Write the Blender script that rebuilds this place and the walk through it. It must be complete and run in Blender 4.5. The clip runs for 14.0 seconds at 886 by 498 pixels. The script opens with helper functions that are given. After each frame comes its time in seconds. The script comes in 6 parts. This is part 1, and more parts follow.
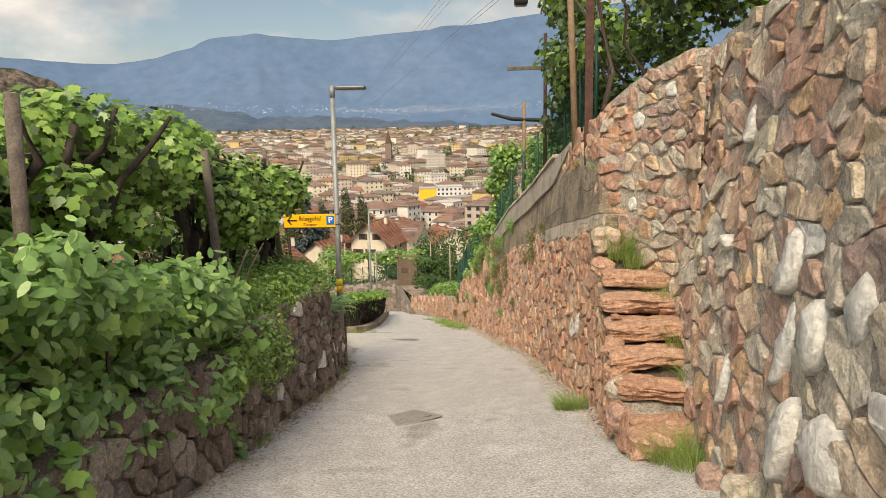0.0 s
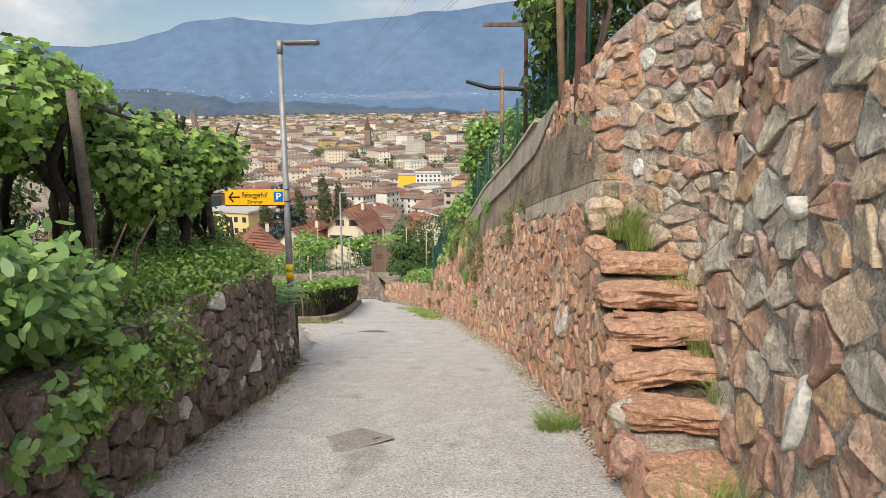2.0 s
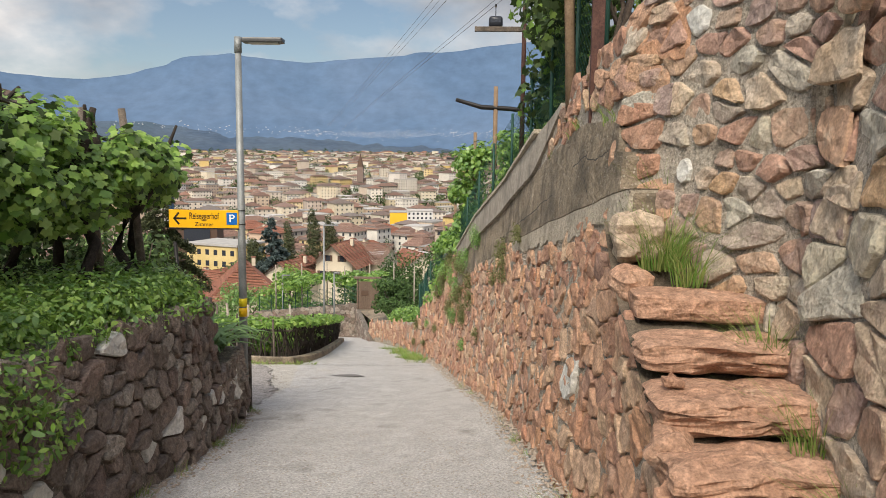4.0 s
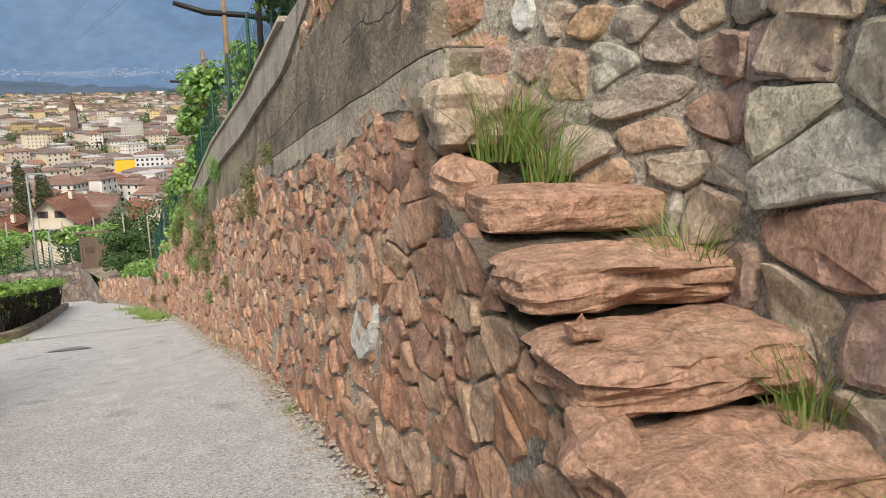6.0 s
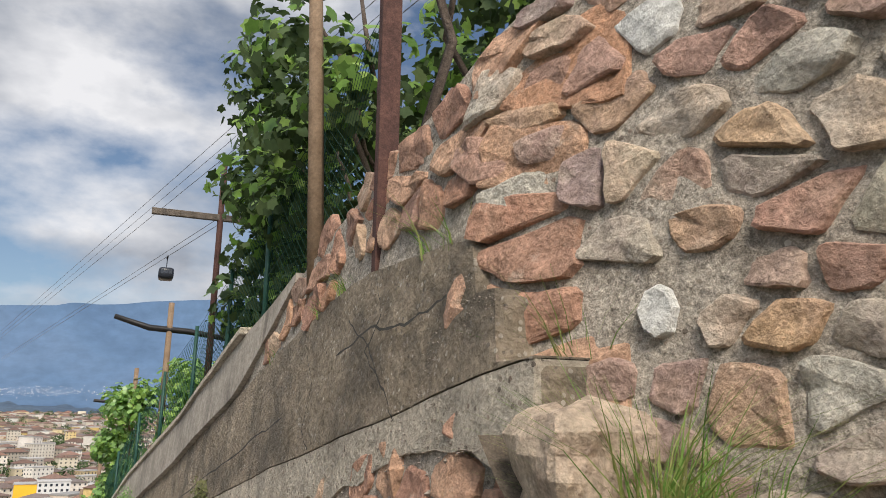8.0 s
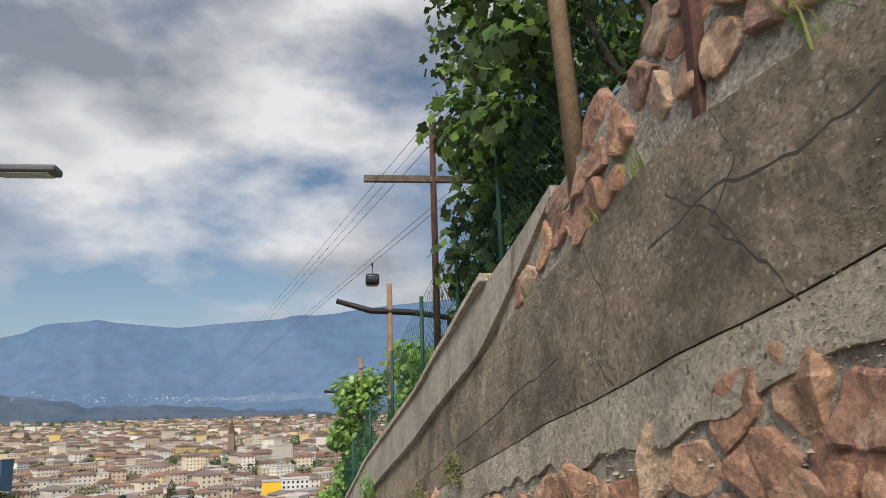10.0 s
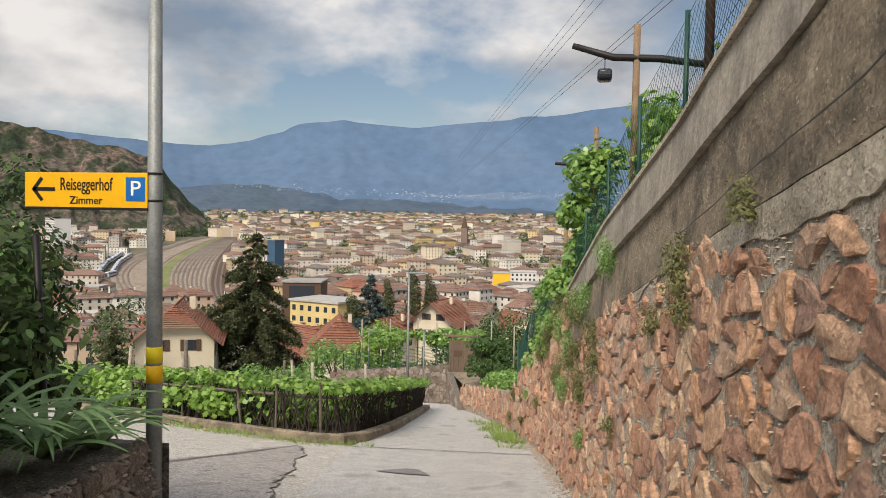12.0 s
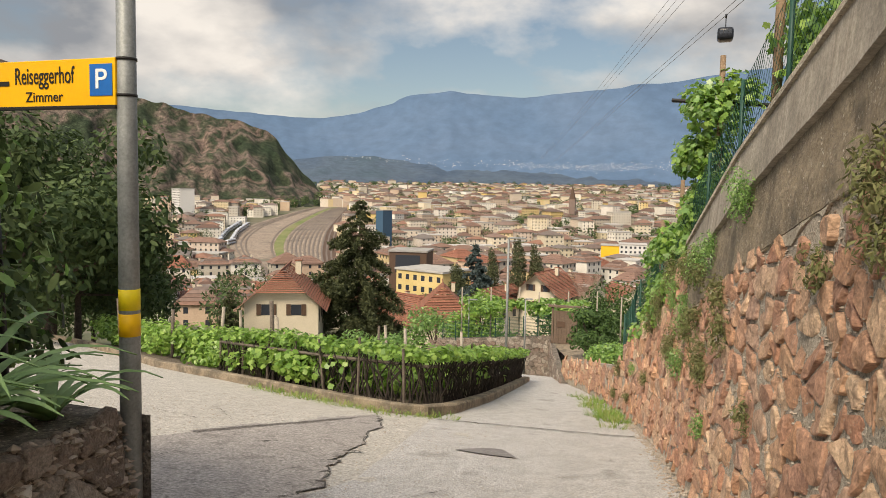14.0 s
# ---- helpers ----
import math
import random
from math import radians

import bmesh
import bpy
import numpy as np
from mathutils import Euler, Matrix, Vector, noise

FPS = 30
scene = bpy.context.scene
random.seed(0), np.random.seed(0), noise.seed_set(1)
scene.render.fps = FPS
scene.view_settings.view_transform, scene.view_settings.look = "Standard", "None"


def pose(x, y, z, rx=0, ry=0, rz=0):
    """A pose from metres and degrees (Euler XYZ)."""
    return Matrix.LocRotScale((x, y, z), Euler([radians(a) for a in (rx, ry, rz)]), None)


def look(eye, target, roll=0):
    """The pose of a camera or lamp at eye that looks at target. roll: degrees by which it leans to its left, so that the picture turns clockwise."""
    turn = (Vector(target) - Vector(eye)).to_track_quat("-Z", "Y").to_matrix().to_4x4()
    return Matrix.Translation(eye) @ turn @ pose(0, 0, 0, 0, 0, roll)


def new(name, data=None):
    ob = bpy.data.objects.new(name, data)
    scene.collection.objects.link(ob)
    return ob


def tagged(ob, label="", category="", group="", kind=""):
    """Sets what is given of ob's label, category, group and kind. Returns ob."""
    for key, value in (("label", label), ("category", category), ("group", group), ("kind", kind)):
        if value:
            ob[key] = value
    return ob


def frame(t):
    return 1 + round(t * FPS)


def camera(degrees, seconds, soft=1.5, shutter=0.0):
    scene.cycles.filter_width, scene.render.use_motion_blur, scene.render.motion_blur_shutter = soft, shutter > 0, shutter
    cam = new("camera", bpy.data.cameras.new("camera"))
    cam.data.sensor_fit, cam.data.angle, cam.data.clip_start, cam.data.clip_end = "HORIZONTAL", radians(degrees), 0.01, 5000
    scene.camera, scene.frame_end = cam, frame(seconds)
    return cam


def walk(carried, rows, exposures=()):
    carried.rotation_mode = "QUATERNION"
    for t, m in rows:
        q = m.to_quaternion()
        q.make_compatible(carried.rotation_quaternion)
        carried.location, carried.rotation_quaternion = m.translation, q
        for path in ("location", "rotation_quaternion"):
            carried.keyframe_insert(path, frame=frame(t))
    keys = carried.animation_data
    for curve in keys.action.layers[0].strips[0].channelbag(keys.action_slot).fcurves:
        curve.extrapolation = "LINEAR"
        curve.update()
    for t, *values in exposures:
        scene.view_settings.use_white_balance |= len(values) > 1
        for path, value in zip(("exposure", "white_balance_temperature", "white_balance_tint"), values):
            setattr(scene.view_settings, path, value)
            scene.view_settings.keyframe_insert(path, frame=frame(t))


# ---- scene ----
cam = camera(61.4, 14.0, soft=0.8, shutter=0.1)
PATH = [
    (0, (1.209, 1.651, 1.582), (1.053, 3.623, 1.283), -1.0),
    (0.5, (1.261, 2.107, 1.481), (1.125, 4.075, 1.15), -0.4),
    (1, (1.292, 2.561, 1.396), (1.22, 4.526, 1.027), -1.3),
    (1.5, (1.322, 3.023, 1.291), (1.218, 4.985, 0.916), -1.2),
    (2, (1.302, 3.477, 1.207), (1.201, 5.446, 0.873), -0.6),
    (2.5, (1.314, 3.939, 1.104), (1.213, 5.918, 0.839), 0.6),
    (2.7, (1.321, 4.114, 1.067), (1.216, 6.096, 0.821), 0.8),
    (4.8, (1.358, 6.028, 0.718), (1.372, 8.014, 0.487), 0.2),
    (5, (1.341, 6.205, 0.679), (1.436, 8.186, 0.416), -0.8),
    (5.5, (1.362, 6.608, 0.55), (1.766, 8.523, 0.138), -2.1),
    (6, (1.354, 6.959, 0.482), (1.934, 8.831, 0.083), -1.1),
    (6.5, (1.357, 7.304, 0.48), (1.995, 9.193, 0.324), 1.8),
    (7, (1.336, 7.607, 0.487), (2.019, 9.486, 0.503), 2.5),
    (7.2, (1.333, 7.759, 0.507), (2.094, 9.604, 0.649), 2.7),
    (9.3, (1.247, 8.915, 0.427), (1.83, 10.743, 0.991), -3.6),
    (9.5, (1.23, 9.026, 0.402), (1.719, 10.888, 0.942), -3.7),
    (10, (1.207, 9.381, 0.276), (1.451, 11.315, 0.726), -1.7),
    (10.5, (1.166, 9.748, 0.162), (1.195, 11.72, 0.492), -0.5),
    (11, (1.164, 10.117, 0.054), (1.026, 12.102, 0.257), 0.4),
    (11.5, (1.129, 10.522, -0.083), (0.878, 12.506, -0.027), 0.8),
    (12, (1.104, 10.896, -0.206), (0.749, 12.863, -0.277), 1.0),
    (12.5, (1.071, 11.256, -0.318), (0.594, 13.195, -0.422), 1.1),
    (13, (1.058, 11.672, -0.385), (0.494, 13.587, -0.499), 1.3),
    (13.5, (1.044, 12.116, -0.491), (0.434, 14.016, -0.63), 1.0),
    (14, (1.029, 12.533, -0.584), (0.401, 14.426, -0.737), 1.1),
]
walk(cam, [(t, look(eye, target, roll)) for t, eye, target, roll in PATH], [(0.0, 0.14, 7500, 10), (1.0, 0.16, 7400, 10), (1.5, 0.16, 6800, 10), (3.0, 0.12, 6600, 10), (5.0, 0.02, 6900, 10), (6.5, 0.1, 6400, 10), (9.5, -0.06, 6450, 10), (11.0, -0.1, 6550, 10), (11.6, -0.1, 6600, 10), (12.5, 0.05, 7200, 10), (14.0, 0.06, 7400, 10)])

# ---- light ----
world = bpy.data.worlds.new("world")
scene.world = world
world.use_nodes = True
wn, wl = world.node_tree.nodes, world.node_tree.links
wn.clear()
SUN_EL, SUN_AZ = 44.0, 190.0
sky = wn.new("ShaderNodeTexSky")
sky.sky_type, sky.sun_disc = "NISHITA", False
sky.sun_elevation, sky.sun_rotation = radians(SUN_EL), radians(SUN_AZ)
w_co = wn.new("ShaderNodeTexCoord")
w_map = wn.new("ShaderNodeMapping")
w_map.inputs["Scale"].default_value = (1.0, 1.0, 1.9)
w_map.inputs["Location"].default_value = (0.35, 0.1, 0.0)
w_n1 = wn.new("ShaderNodeTexNoise")
w_n1.inputs["Scale"].default_value, w_n1.inputs["Detail"].default_value = 2.3, 9.0
w_n1.inputs["Roughness"].default_value = 0.55
w_n2 = wn.new("ShaderNodeTexNoise")
w_n2.inputs["Scale"].default_value, w_n2.inputs["Detail"].default_value = 4.2, 8.0
w_cover = wn.new("ShaderNodeValToRGB")
w_cover.color_ramp.elements[0].position, w_cover.color_ramp.elements[1].position = 0.42, 0.55
w_shade = wn.new("ShaderNodeValToRGB")
w_shade.color_ramp.elements[0].position, w_shade.color_ramp.elements[0].color = 0.38, (3.0, 3.35, 4.0, 1)
w_shade.color_ramp.elements[1].position, w_shade.color_ramp.elements[1].color = 0.62, (9.2, 9.1, 9.2, 1)
w_mix = wn.new("ShaderNodeMixRGB")
w_dot = wn.new("ShaderNodeVectorMath")
w_dot.operation = "DOT_PRODUCT"
w_dot.inputs[1].default_value = (math.sin(radians(SUN_AZ)) * math.cos(radians(SUN_EL)), math.cos(radians(SUN_AZ)) * math.cos(radians(SUN_EL)), math.sin(radians(SUN_EL)))
w_glow = wn.new("ShaderNodeMapRange")
w_glow.interpolation_type = "SMOOTHSTEP"
w_glow.inputs["From Min"].default_value, w_glow.inputs["From Max"].default_value = -0.1, 1.0
w_glow.inputs["To Min"].default_value, w_glow.inputs["To Max"].default_value = 1.0, 2.5
w_gain = wn.new("ShaderNodeVectorMath")
w_gain.operation = "SCALE"
w_bg, w_out = wn.new("ShaderNodeBackground"), wn.new("ShaderNodeOutputWorld")
w_bg.inputs["Strength"].default_value = 0.092
wl.new(w_co.outputs["Generated"], w_map.inputs["Vector"])
for n in (w_n1, w_n2):
    wl.new(w_map.outputs["Vector"], n.inputs["Vector"])
wl.new(w_n1.outputs["Fac"], w_cover.inputs["Fac"])
wl.new(w_n2.outputs["Fac"], w_shade.inputs["Fac"])
wl.new(w_cover.outputs["Color"], w_mix.inputs["Fac"])
wl.new(sky.outputs["Color"], w_mix.inputs["Color1"])
wl.new(w_shade.outputs["Color"], w_mix.inputs["Color2"])
wl.new(w_co.outputs["Generated"], w_dot.inputs[0])
wl.new(w_dot.outputs["Value"], w_glow.inputs["Value"])
wl.new(w_mix.outputs["Color"], w_gain.inputs[0])
wl.new(w_glow.outputs["Result"], w_gain.inputs["Scale"])
wl.new(w_gain.outputs["Vector"], w_bg.inputs["Color"])
wl.new(w_bg.outputs["Background"], w_out.inputs["Surface"])
sun_data = bpy.data.lights.new("sun", "SUN")
sun_data.energy, sun_data.angle, sun_data.color = 3.9, radians(20), (1.0, 0.92, 0.80)
sun = new("sun", sun_data)
sa = radians(SUN_AZ)
sun.matrix_world = look((math.sin(sa) * 40, math.cos(sa) * 40, 40 * math.tan(radians(SUN_EL))), (0, 0, 0))

# ---- materials ----


def blend(n, l, how, fac, a, b):
    """A colour mix node; fac and b are sockets or plain values."""
    m = n.new("ShaderNodeMixRGB")
    m.blend_type = how
    for value, socket in ((fac, m.inputs["Fac"]), (a, m.inputs["Color1"]), (b, m.inputs["Color2"])):
        if isinstance(value, bpy.types.NodeSocket):
            l.new(value, socket)
        else:
            socket.default_value = (*value, 1) if isinstance(value, tuple) else value
    return m.outputs["Color"]


def surf(name, cols, scale=6.0, fine=60.0, rough=0.85, bump=0.3, dark=0.25, rand=0.0, metal=0.0, dist=0.01, spec=0.3, stretch=None, trans=0.0, lich=None, agg=0.0, stain=0.0):
    """A procedural surface: colours along a ramp by broad noise and, by rand, by piece; fine grain and relief on top."""
    m = bpy.data.materials.new(name)
    m.use_nodes = True
    n, l = m.node_tree.nodes, m.node_tree.links
    p = n["Principled BSDF"]
    p.inputs["Roughness"].default_value, p.inputs["Metallic"].default_value = rough, metal
    p.inputs["Specular IOR Level"].default_value = spec
    co = n.new("ShaderNodeTexCoord")
    a = n.new("ShaderNodeTexNoise")
    a.inputs["Scale"].default_value, a.inputs["Detail"].default_value = scale, 6.0
    b = n.new("ShaderNodeTexNoise")
    b.inputs["Scale"].default_value, b.inputs["Detail"].default_value = fine, 8.0
    b.inputs["Roughness"].default_value = 0.68
    if stretch:
        mp = n.new("ShaderNodeMapping")
        mp.inputs["Scale"].default_value = stretch
        l.new(co.outputs["Object"], mp.inputs["Vector"])
        l.new(mp.outputs["Vector"], a.inputs["Vector"])
    else:
        l.new(co.outputs["Object"], a.inputs["Vector"])
    l.new(co.outputs["Object"], b.inputs["Vector"])
    ramp = n.new("ShaderNodeValToRGB")
    el = ramp.color_ramp.elements
    while len(el) < len(cols):
        el.new(0.5)
    lo, hi = (0.0, 1.0) if rand else (0.3, 0.7)
    for i, c in enumerate(cols):
        el[i].position = lo + (hi - lo) * i / max(1, len(cols) - 1)
        el[i].color = (*c, 1)
    if rand:
        oi, ge = n.new("ShaderNodeObjectInfo"), n.new("ShaderNodeNewGeometry")
        add = n.new("ShaderNodeMath")
        l.new(oi.outputs["Random"], add.inputs[0])
        l.new(ge.outputs["Random Per Island"], add.inputs[1])
        fr = n.new("ShaderNodeMath")
        fr.operation = "FRACT"
        l.new(add.outputs[0], fr.inputs[0])
        mx = n.new("ShaderNodeMix")
        mx.inputs["Factor"].default_value = rand
        l.new(a.outputs["Fac"], mx.inputs[2])
        l.new(fr.outputs[0], mx.inputs[3])
        l.new(mx.outputs[0], ramp.inputs["Fac"])
    else:
        l.new(a.outputs["Fac"], ramp.inputs["Fac"])
    gr = n.new("ShaderNodeValToRGB")
    gr.color_ramp.elements[0].position, gr.color_ramp.elements[1].position = 0.28, 0.68
    gr.color_ramp.elements[0].color = (1 - dark * 1.6, 1 - dark * 1.6, 1 - dark * 1.6, 1)
    gr.color_ramp.elements[1].color = (1 + dark * 0.5, 1 + dark * 0.5, 1 + dark * 0.5, 1)
    l.new(b.outputs["Fac"], gr.inputs["Fac"])
    mul = n.new("ShaderNodeMixRGB")
    mul.blend_type = "MULTIPLY"
    mul.inputs["Fac"].default_value = 1.0
    l.new(ramp.outputs["Color"], mul.inputs["Color1"])
    l.new(gr.outputs["Color"], mul.inputs["Color2"])
    col = mul.outputs["Color"]
    if dark >= .28:
        # a second, finer grain of pits and crystals
        c = n.new("ShaderNodeTexNoise")
        c.inputs["Scale"].default_value, c.inputs["Detail"].default_value = fine * 3.7, 3.0
        l.new(co.outputs["Object"], c.inputs["Vector"])
        cr = n.new("ShaderNodeValToRGB")
        cr.color_ramp.elements[0].position, cr.color_ramp.elements[1].position = 0.36, 0.62
        k0, k1 = 1 - dark * .6, 1 + dark * .4
        cr.color_ramp.elements[0].color, cr.color_ramp.elements[1].color = (k0, k0, k0, 1), (k1, k1, k1, 1)
        l.new(c.outputs["Fac"], cr.inputs["Fac"])
        col = blend(n, l, "MULTIPLY", 1.0, col, cr.outputs["Color"])
    if lich:
        # pale crusts in loose patches, broken up by the grain
        e = n.new("ShaderNodeTexNoise")
        e.inputs["Scale"].default_value, e.inputs["Detail"].default_value, e.inputs["Roughness"].default_value = scale * .9, 9.0, .72
        l.new(co.outputs["Object"], e.inputs["Vector"])
        er = n.new("ShaderNodeMapRange")
        er.inputs["From Min"].default_value, er.inputs["From Max"].default_value = .59, .70
        er.inputs["To Max"].default_value = .6
        l.new(e.outputs["Fac"], er.inputs["Value"])
        col = blend(n, l, "MIX", er.outputs["Result"], col, lich)
    if agg:
        # small stones showing in worn concrete
        vg = n.new("ShaderNodeTexVoronoi")
        vg.inputs["Scale"].default_value, vg.inputs["Randomness"].default_value = 40.0, 1.0
        l.new(co.outputs["Object"], vg.inputs["Vector"])
        sp = n.new("ShaderNodeSeparateColor")
        l.new(vg.outputs["Color"], sp.inputs["Color"])
        gc = n.new("ShaderNodeValToRGB")
        while len(gc.color_ramp.elements) < 4:
            gc.color_ramp.elements.new(.5)
        for i, q in enumerate(((.15, .12, .095), (.36, .305, .235), (.52, .46, .375), (.28, .21, .16))):
            gc.color_ramp.elements[i].position, gc.color_ramp.elements[i].color = i / 3, (*q, 1)
        l.new(sp.outputs["Green"], gc.inputs["Fac"])
        near, pickd, both = n.new("ShaderNodeMath"), n.new("ShaderNodeMath"), n.new("ShaderNodeMath")
        near.operation, near.inputs[1].default_value = "LESS_THAN", .34
        pickd.operation = "LESS_THAN"
        both.operation = "MULTIPLY"
        pn, pm = n.new("ShaderNodeTexNoise"), n.new("ShaderNodeMath")
        pn.inputs["Scale"].default_value, pn.inputs["Detail"].default_value = 5.0, 4.0
        pm.operation, pm.inputs[1].default_value, pm.inputs[2].default_value = "MULTIPLY_ADD", agg * 5, -agg * 1.5
        l.new(co.outputs["Object"], pn.inputs["Vector"])
        l.new(pn.outputs["Fac"], pm.inputs[0])
        l.new(pm.outputs[0], pickd.inputs[1])
        l.new(vg.outputs["Distance"], near.inputs[0])
        l.new(sp.outputs["Red"], pickd.inputs[0])
        l.new(near.outputs[0], both.inputs[0])
        l.new(pickd.outputs[0], both.inputs[1])
        col = blend(n, l, "MIX", both.outputs[0], col, gc.outputs["Color"])
    if stain:
        # broad dark weathering with ragged edges
        w = n.new("ShaderNodeTexNoise")
        w.inputs["Scale"].default_value, w.inputs["Detail"].default_value, w.inputs["Roughness"].default_value = 1.7, 10.0, .68
        l.new(co.outputs["Object"], w.inputs["Vector"])
        wr = n.new("ShaderNodeMapRange")
        wr.inputs["From Min"].default_value, wr.inputs["From Max"].default_value = .47, .60
        wr.inputs["To Max"].default_value = stain
        l.new(w.outputs["Fac"], wr.inputs["Value"])
        col = blend(n, l, "MIX", wr.outputs["Result"], col, (.075, .066, .054))
    l.new(col, p.inputs["Base Color"])
    if bump:
        bp = n.new("ShaderNodeBump")
        bp.inputs["Strength"].default_value, bp.inputs["Distance"].default_value = bump, dist
        sm = n.new("ShaderNodeMath")
        vo_ = n.new("ShaderNodeTexVoronoi")
        vo_.feature, vo_.inputs["Scale"].default_value = "F1", fine * .55
        l.new(co.outputs["Object"], vo_.inputs["Vector"])
        sm2 = n.new("ShaderNodeMath")
        sm2.operation = "MULTIPLY_ADD"
        sm2.inputs[1].default_value = .45
        l.new(vo_.outputs["Distance"], sm2.inputs[0])
        l.new(b.outputs["Fac"], sm2.inputs[2])
        l.new(a.outputs["Fac"], sm.inputs[0])
        l.new(sm2.outputs[0], sm.inputs[1])
        l.new(sm.outputs[0], bp.inputs["Height"])
        l.new(bp.outputs["Normal"], p.inputs["Normal"])
    if trans:
        t = n.new("ShaderNodeBsdfTranslucent")
        ms = n.new("ShaderNodeMixShader")
        ms.inputs["Fac"].default_value = trans
        l.new(col, t.inputs["Color"])
        l.new(p.outputs["BSDF"], ms.inputs[1])
        l.new(t.outputs["BSDF"], ms.inputs[2])
        l.new(ms.outputs["Shader"], n["Material Output"].inputs["Surface"])
    return m


def plain(name, c, rough=0.6, metal=0.0, fine=40.0, dark=0.15, bump=0.08):
    return surf(name, [tuple(v * 0.9 for v in c), tuple(min(1, v * 1.08) for v in c)], 3.0, fine, rough, bump, dark, 0, metal)


M_stone = surf("porphyry", [(0.324, 0.22, 0.181), (0.577, 0.35, 0.252), (0.464, 0.304, 0.248), (0.632, 0.509, 0.364), (0.516, 0.297, 0.219), (0.632, 0.57, 0.428), (0.389, 0.287, 0.254), (0.632, 0.4, 0.264), (0.579, 0.539, 0.445), (0.579, 0.497, 0.401), (0.632, 0.418, 0.244), (0.486, 0.337, 0.284), (0.632, 0.539, 0.401)], 6, 17, .9, 1.0, .3, .9, dist=.045, lich=(.64, .52, .40))
M_red = surf("red_porphyry", [(0.344, 0.196, 0.14), (0.54, 0.309, 0.207), (0.458, 0.257, 0.182), (0.644, 0.402, 0.262), (0.488, 0.247, 0.161), (0.686, 0.487, 0.33), (0.396, 0.243, 0.186), (0.592, 0.328, 0.195), (0.624, 0.449, 0.313)], 6, 17, .9, 1.0, .3, .9, dist=.045, lich=(.60, .50, .39))
M_white = surf("limestone", [(.60, .58, .53), (.72, .70, .64), (.62, .57, .50)], 8, 22, .9, 1.0, .26, .3, dist=.035, lich=(.50, .47, .42))
M_slab = surf("red_slab", [(0.332, 0.178, 0.117), (0.516, 0.291, 0.19), (0.59, 0.365, 0.251), (0.406, 0.231, 0.153)], 5, 20, .9, 1.0, .32, .3, dist=.04, lich=(.60, .46, .36))
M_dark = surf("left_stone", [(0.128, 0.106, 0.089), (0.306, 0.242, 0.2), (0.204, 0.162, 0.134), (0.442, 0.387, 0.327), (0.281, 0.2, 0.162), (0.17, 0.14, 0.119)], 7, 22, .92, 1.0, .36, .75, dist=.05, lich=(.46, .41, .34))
M_mortar = surf("mortar", [(.23, .20, .165), (.45, .40, .335), (.33, .29, .24)], 5, 45, .95, .9, .45, dist=.025, agg=.3)
M_mortar_f = surf("pale_mortar", [(.30, .255, .20), (.54, .47, .38), (.42, .36, .285)], 5, 45, .95, .9, .45, dist=.025, agg=.35)
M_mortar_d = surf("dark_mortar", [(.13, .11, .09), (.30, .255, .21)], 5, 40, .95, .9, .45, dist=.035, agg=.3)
M_conc = surf("old_concrete", [(0.461, 0.397, 0.307), (0.64, 0.557, 0.435), (0.538, 0.467, 0.365), (0.73, 0.64, 0.506)], 2.6, 38, .94, 1.0, .27, dist=.03, agg=.42, stain=.3)
M_conc_d = surf("stained_concrete", [(0.221, 0.176, 0.122), (0.365, 0.293, 0.208), (0.287, 0.229, 0.16), (0.441, 0.356, 0.257)], 2.6, 34, .95, 1.0, .27, dist=.03, agg=.36, stain=.62)
M_cap = surf("cap_concrete", [(.26, .22, .175), (.46, .40, .325), (.36, .315, .255), (.52, .455, .37)], 2.2, 30, .92, .5, .27, stretch=(1, 2.6, .3), stain=.4)
M_road = surf("road_concrete", [(.42, .40, .375), (.63, .61, .585), (.54, .52, .495), (.66, .64, .615)], 1.3, 45, .92, 1.0, .45, dist=.014, stretch=(1.3, .8, 1), agg=.22)
M_road_b = surf("side_concrete", [(.46, .43, .38), (.60, .56, .50), (.52, .485, .43), (.64, .60, .54)], 2.0, 26, .92, .9, .42, dist=.015)
M_crack = plain("dark_joint", (.075, .068, .058), .95)
M_iron = surf("cast_iron", [(.26, .24, .23), (.37, .34, .325)], 20, 70, .75, .5, .35, 0, .1)
M_dry_earth = surf("dry_earth", [(.27, .225, .17), (.40, .345, .27), (.22, .20, .13)], 3, 40, 1, .9, .35, dist=.03)
M_earth = surf("earth", [(.11, .088, .065), (.19, .15, .11), (.09, .075, .05)], 3, 40, 1, .9, .35, dist=.03)
M_ground = surf("valley_ground", [(.09, .11, .05), (.15, .14, .09), (.20, .18, .14)], .02, .3, 1, 0, .2)
M_vine = surf("vine_leaf", [(.08, .17, .028), (.165, .305, .05), (.255, .42, .08), (.40, .57, .14), (.12, .25, .044)], 3, 30, .40, .1, .12, .85, spec=.6, trans=.42)
M_bush = surf("bush_leaf", [(0.09, 0.19, 0.051), (0.174, 0.319, 0.083), (0.263, 0.437, 0.127), (0.414, 0.594, 0.198)], 3, 30, .38, .1, .12, .85, spec=.7, trans=.42)
M_grass = surf("grass", [(0.092, 0.2, 0.032), (0.184, 0.325, 0.063), (0.345, 0.35, 0.126), (0.138, 0.263, 0.042)], 3, 30, .7, 0, .1, .85, trans=.3)
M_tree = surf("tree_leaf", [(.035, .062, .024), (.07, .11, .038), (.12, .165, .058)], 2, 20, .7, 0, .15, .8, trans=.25)
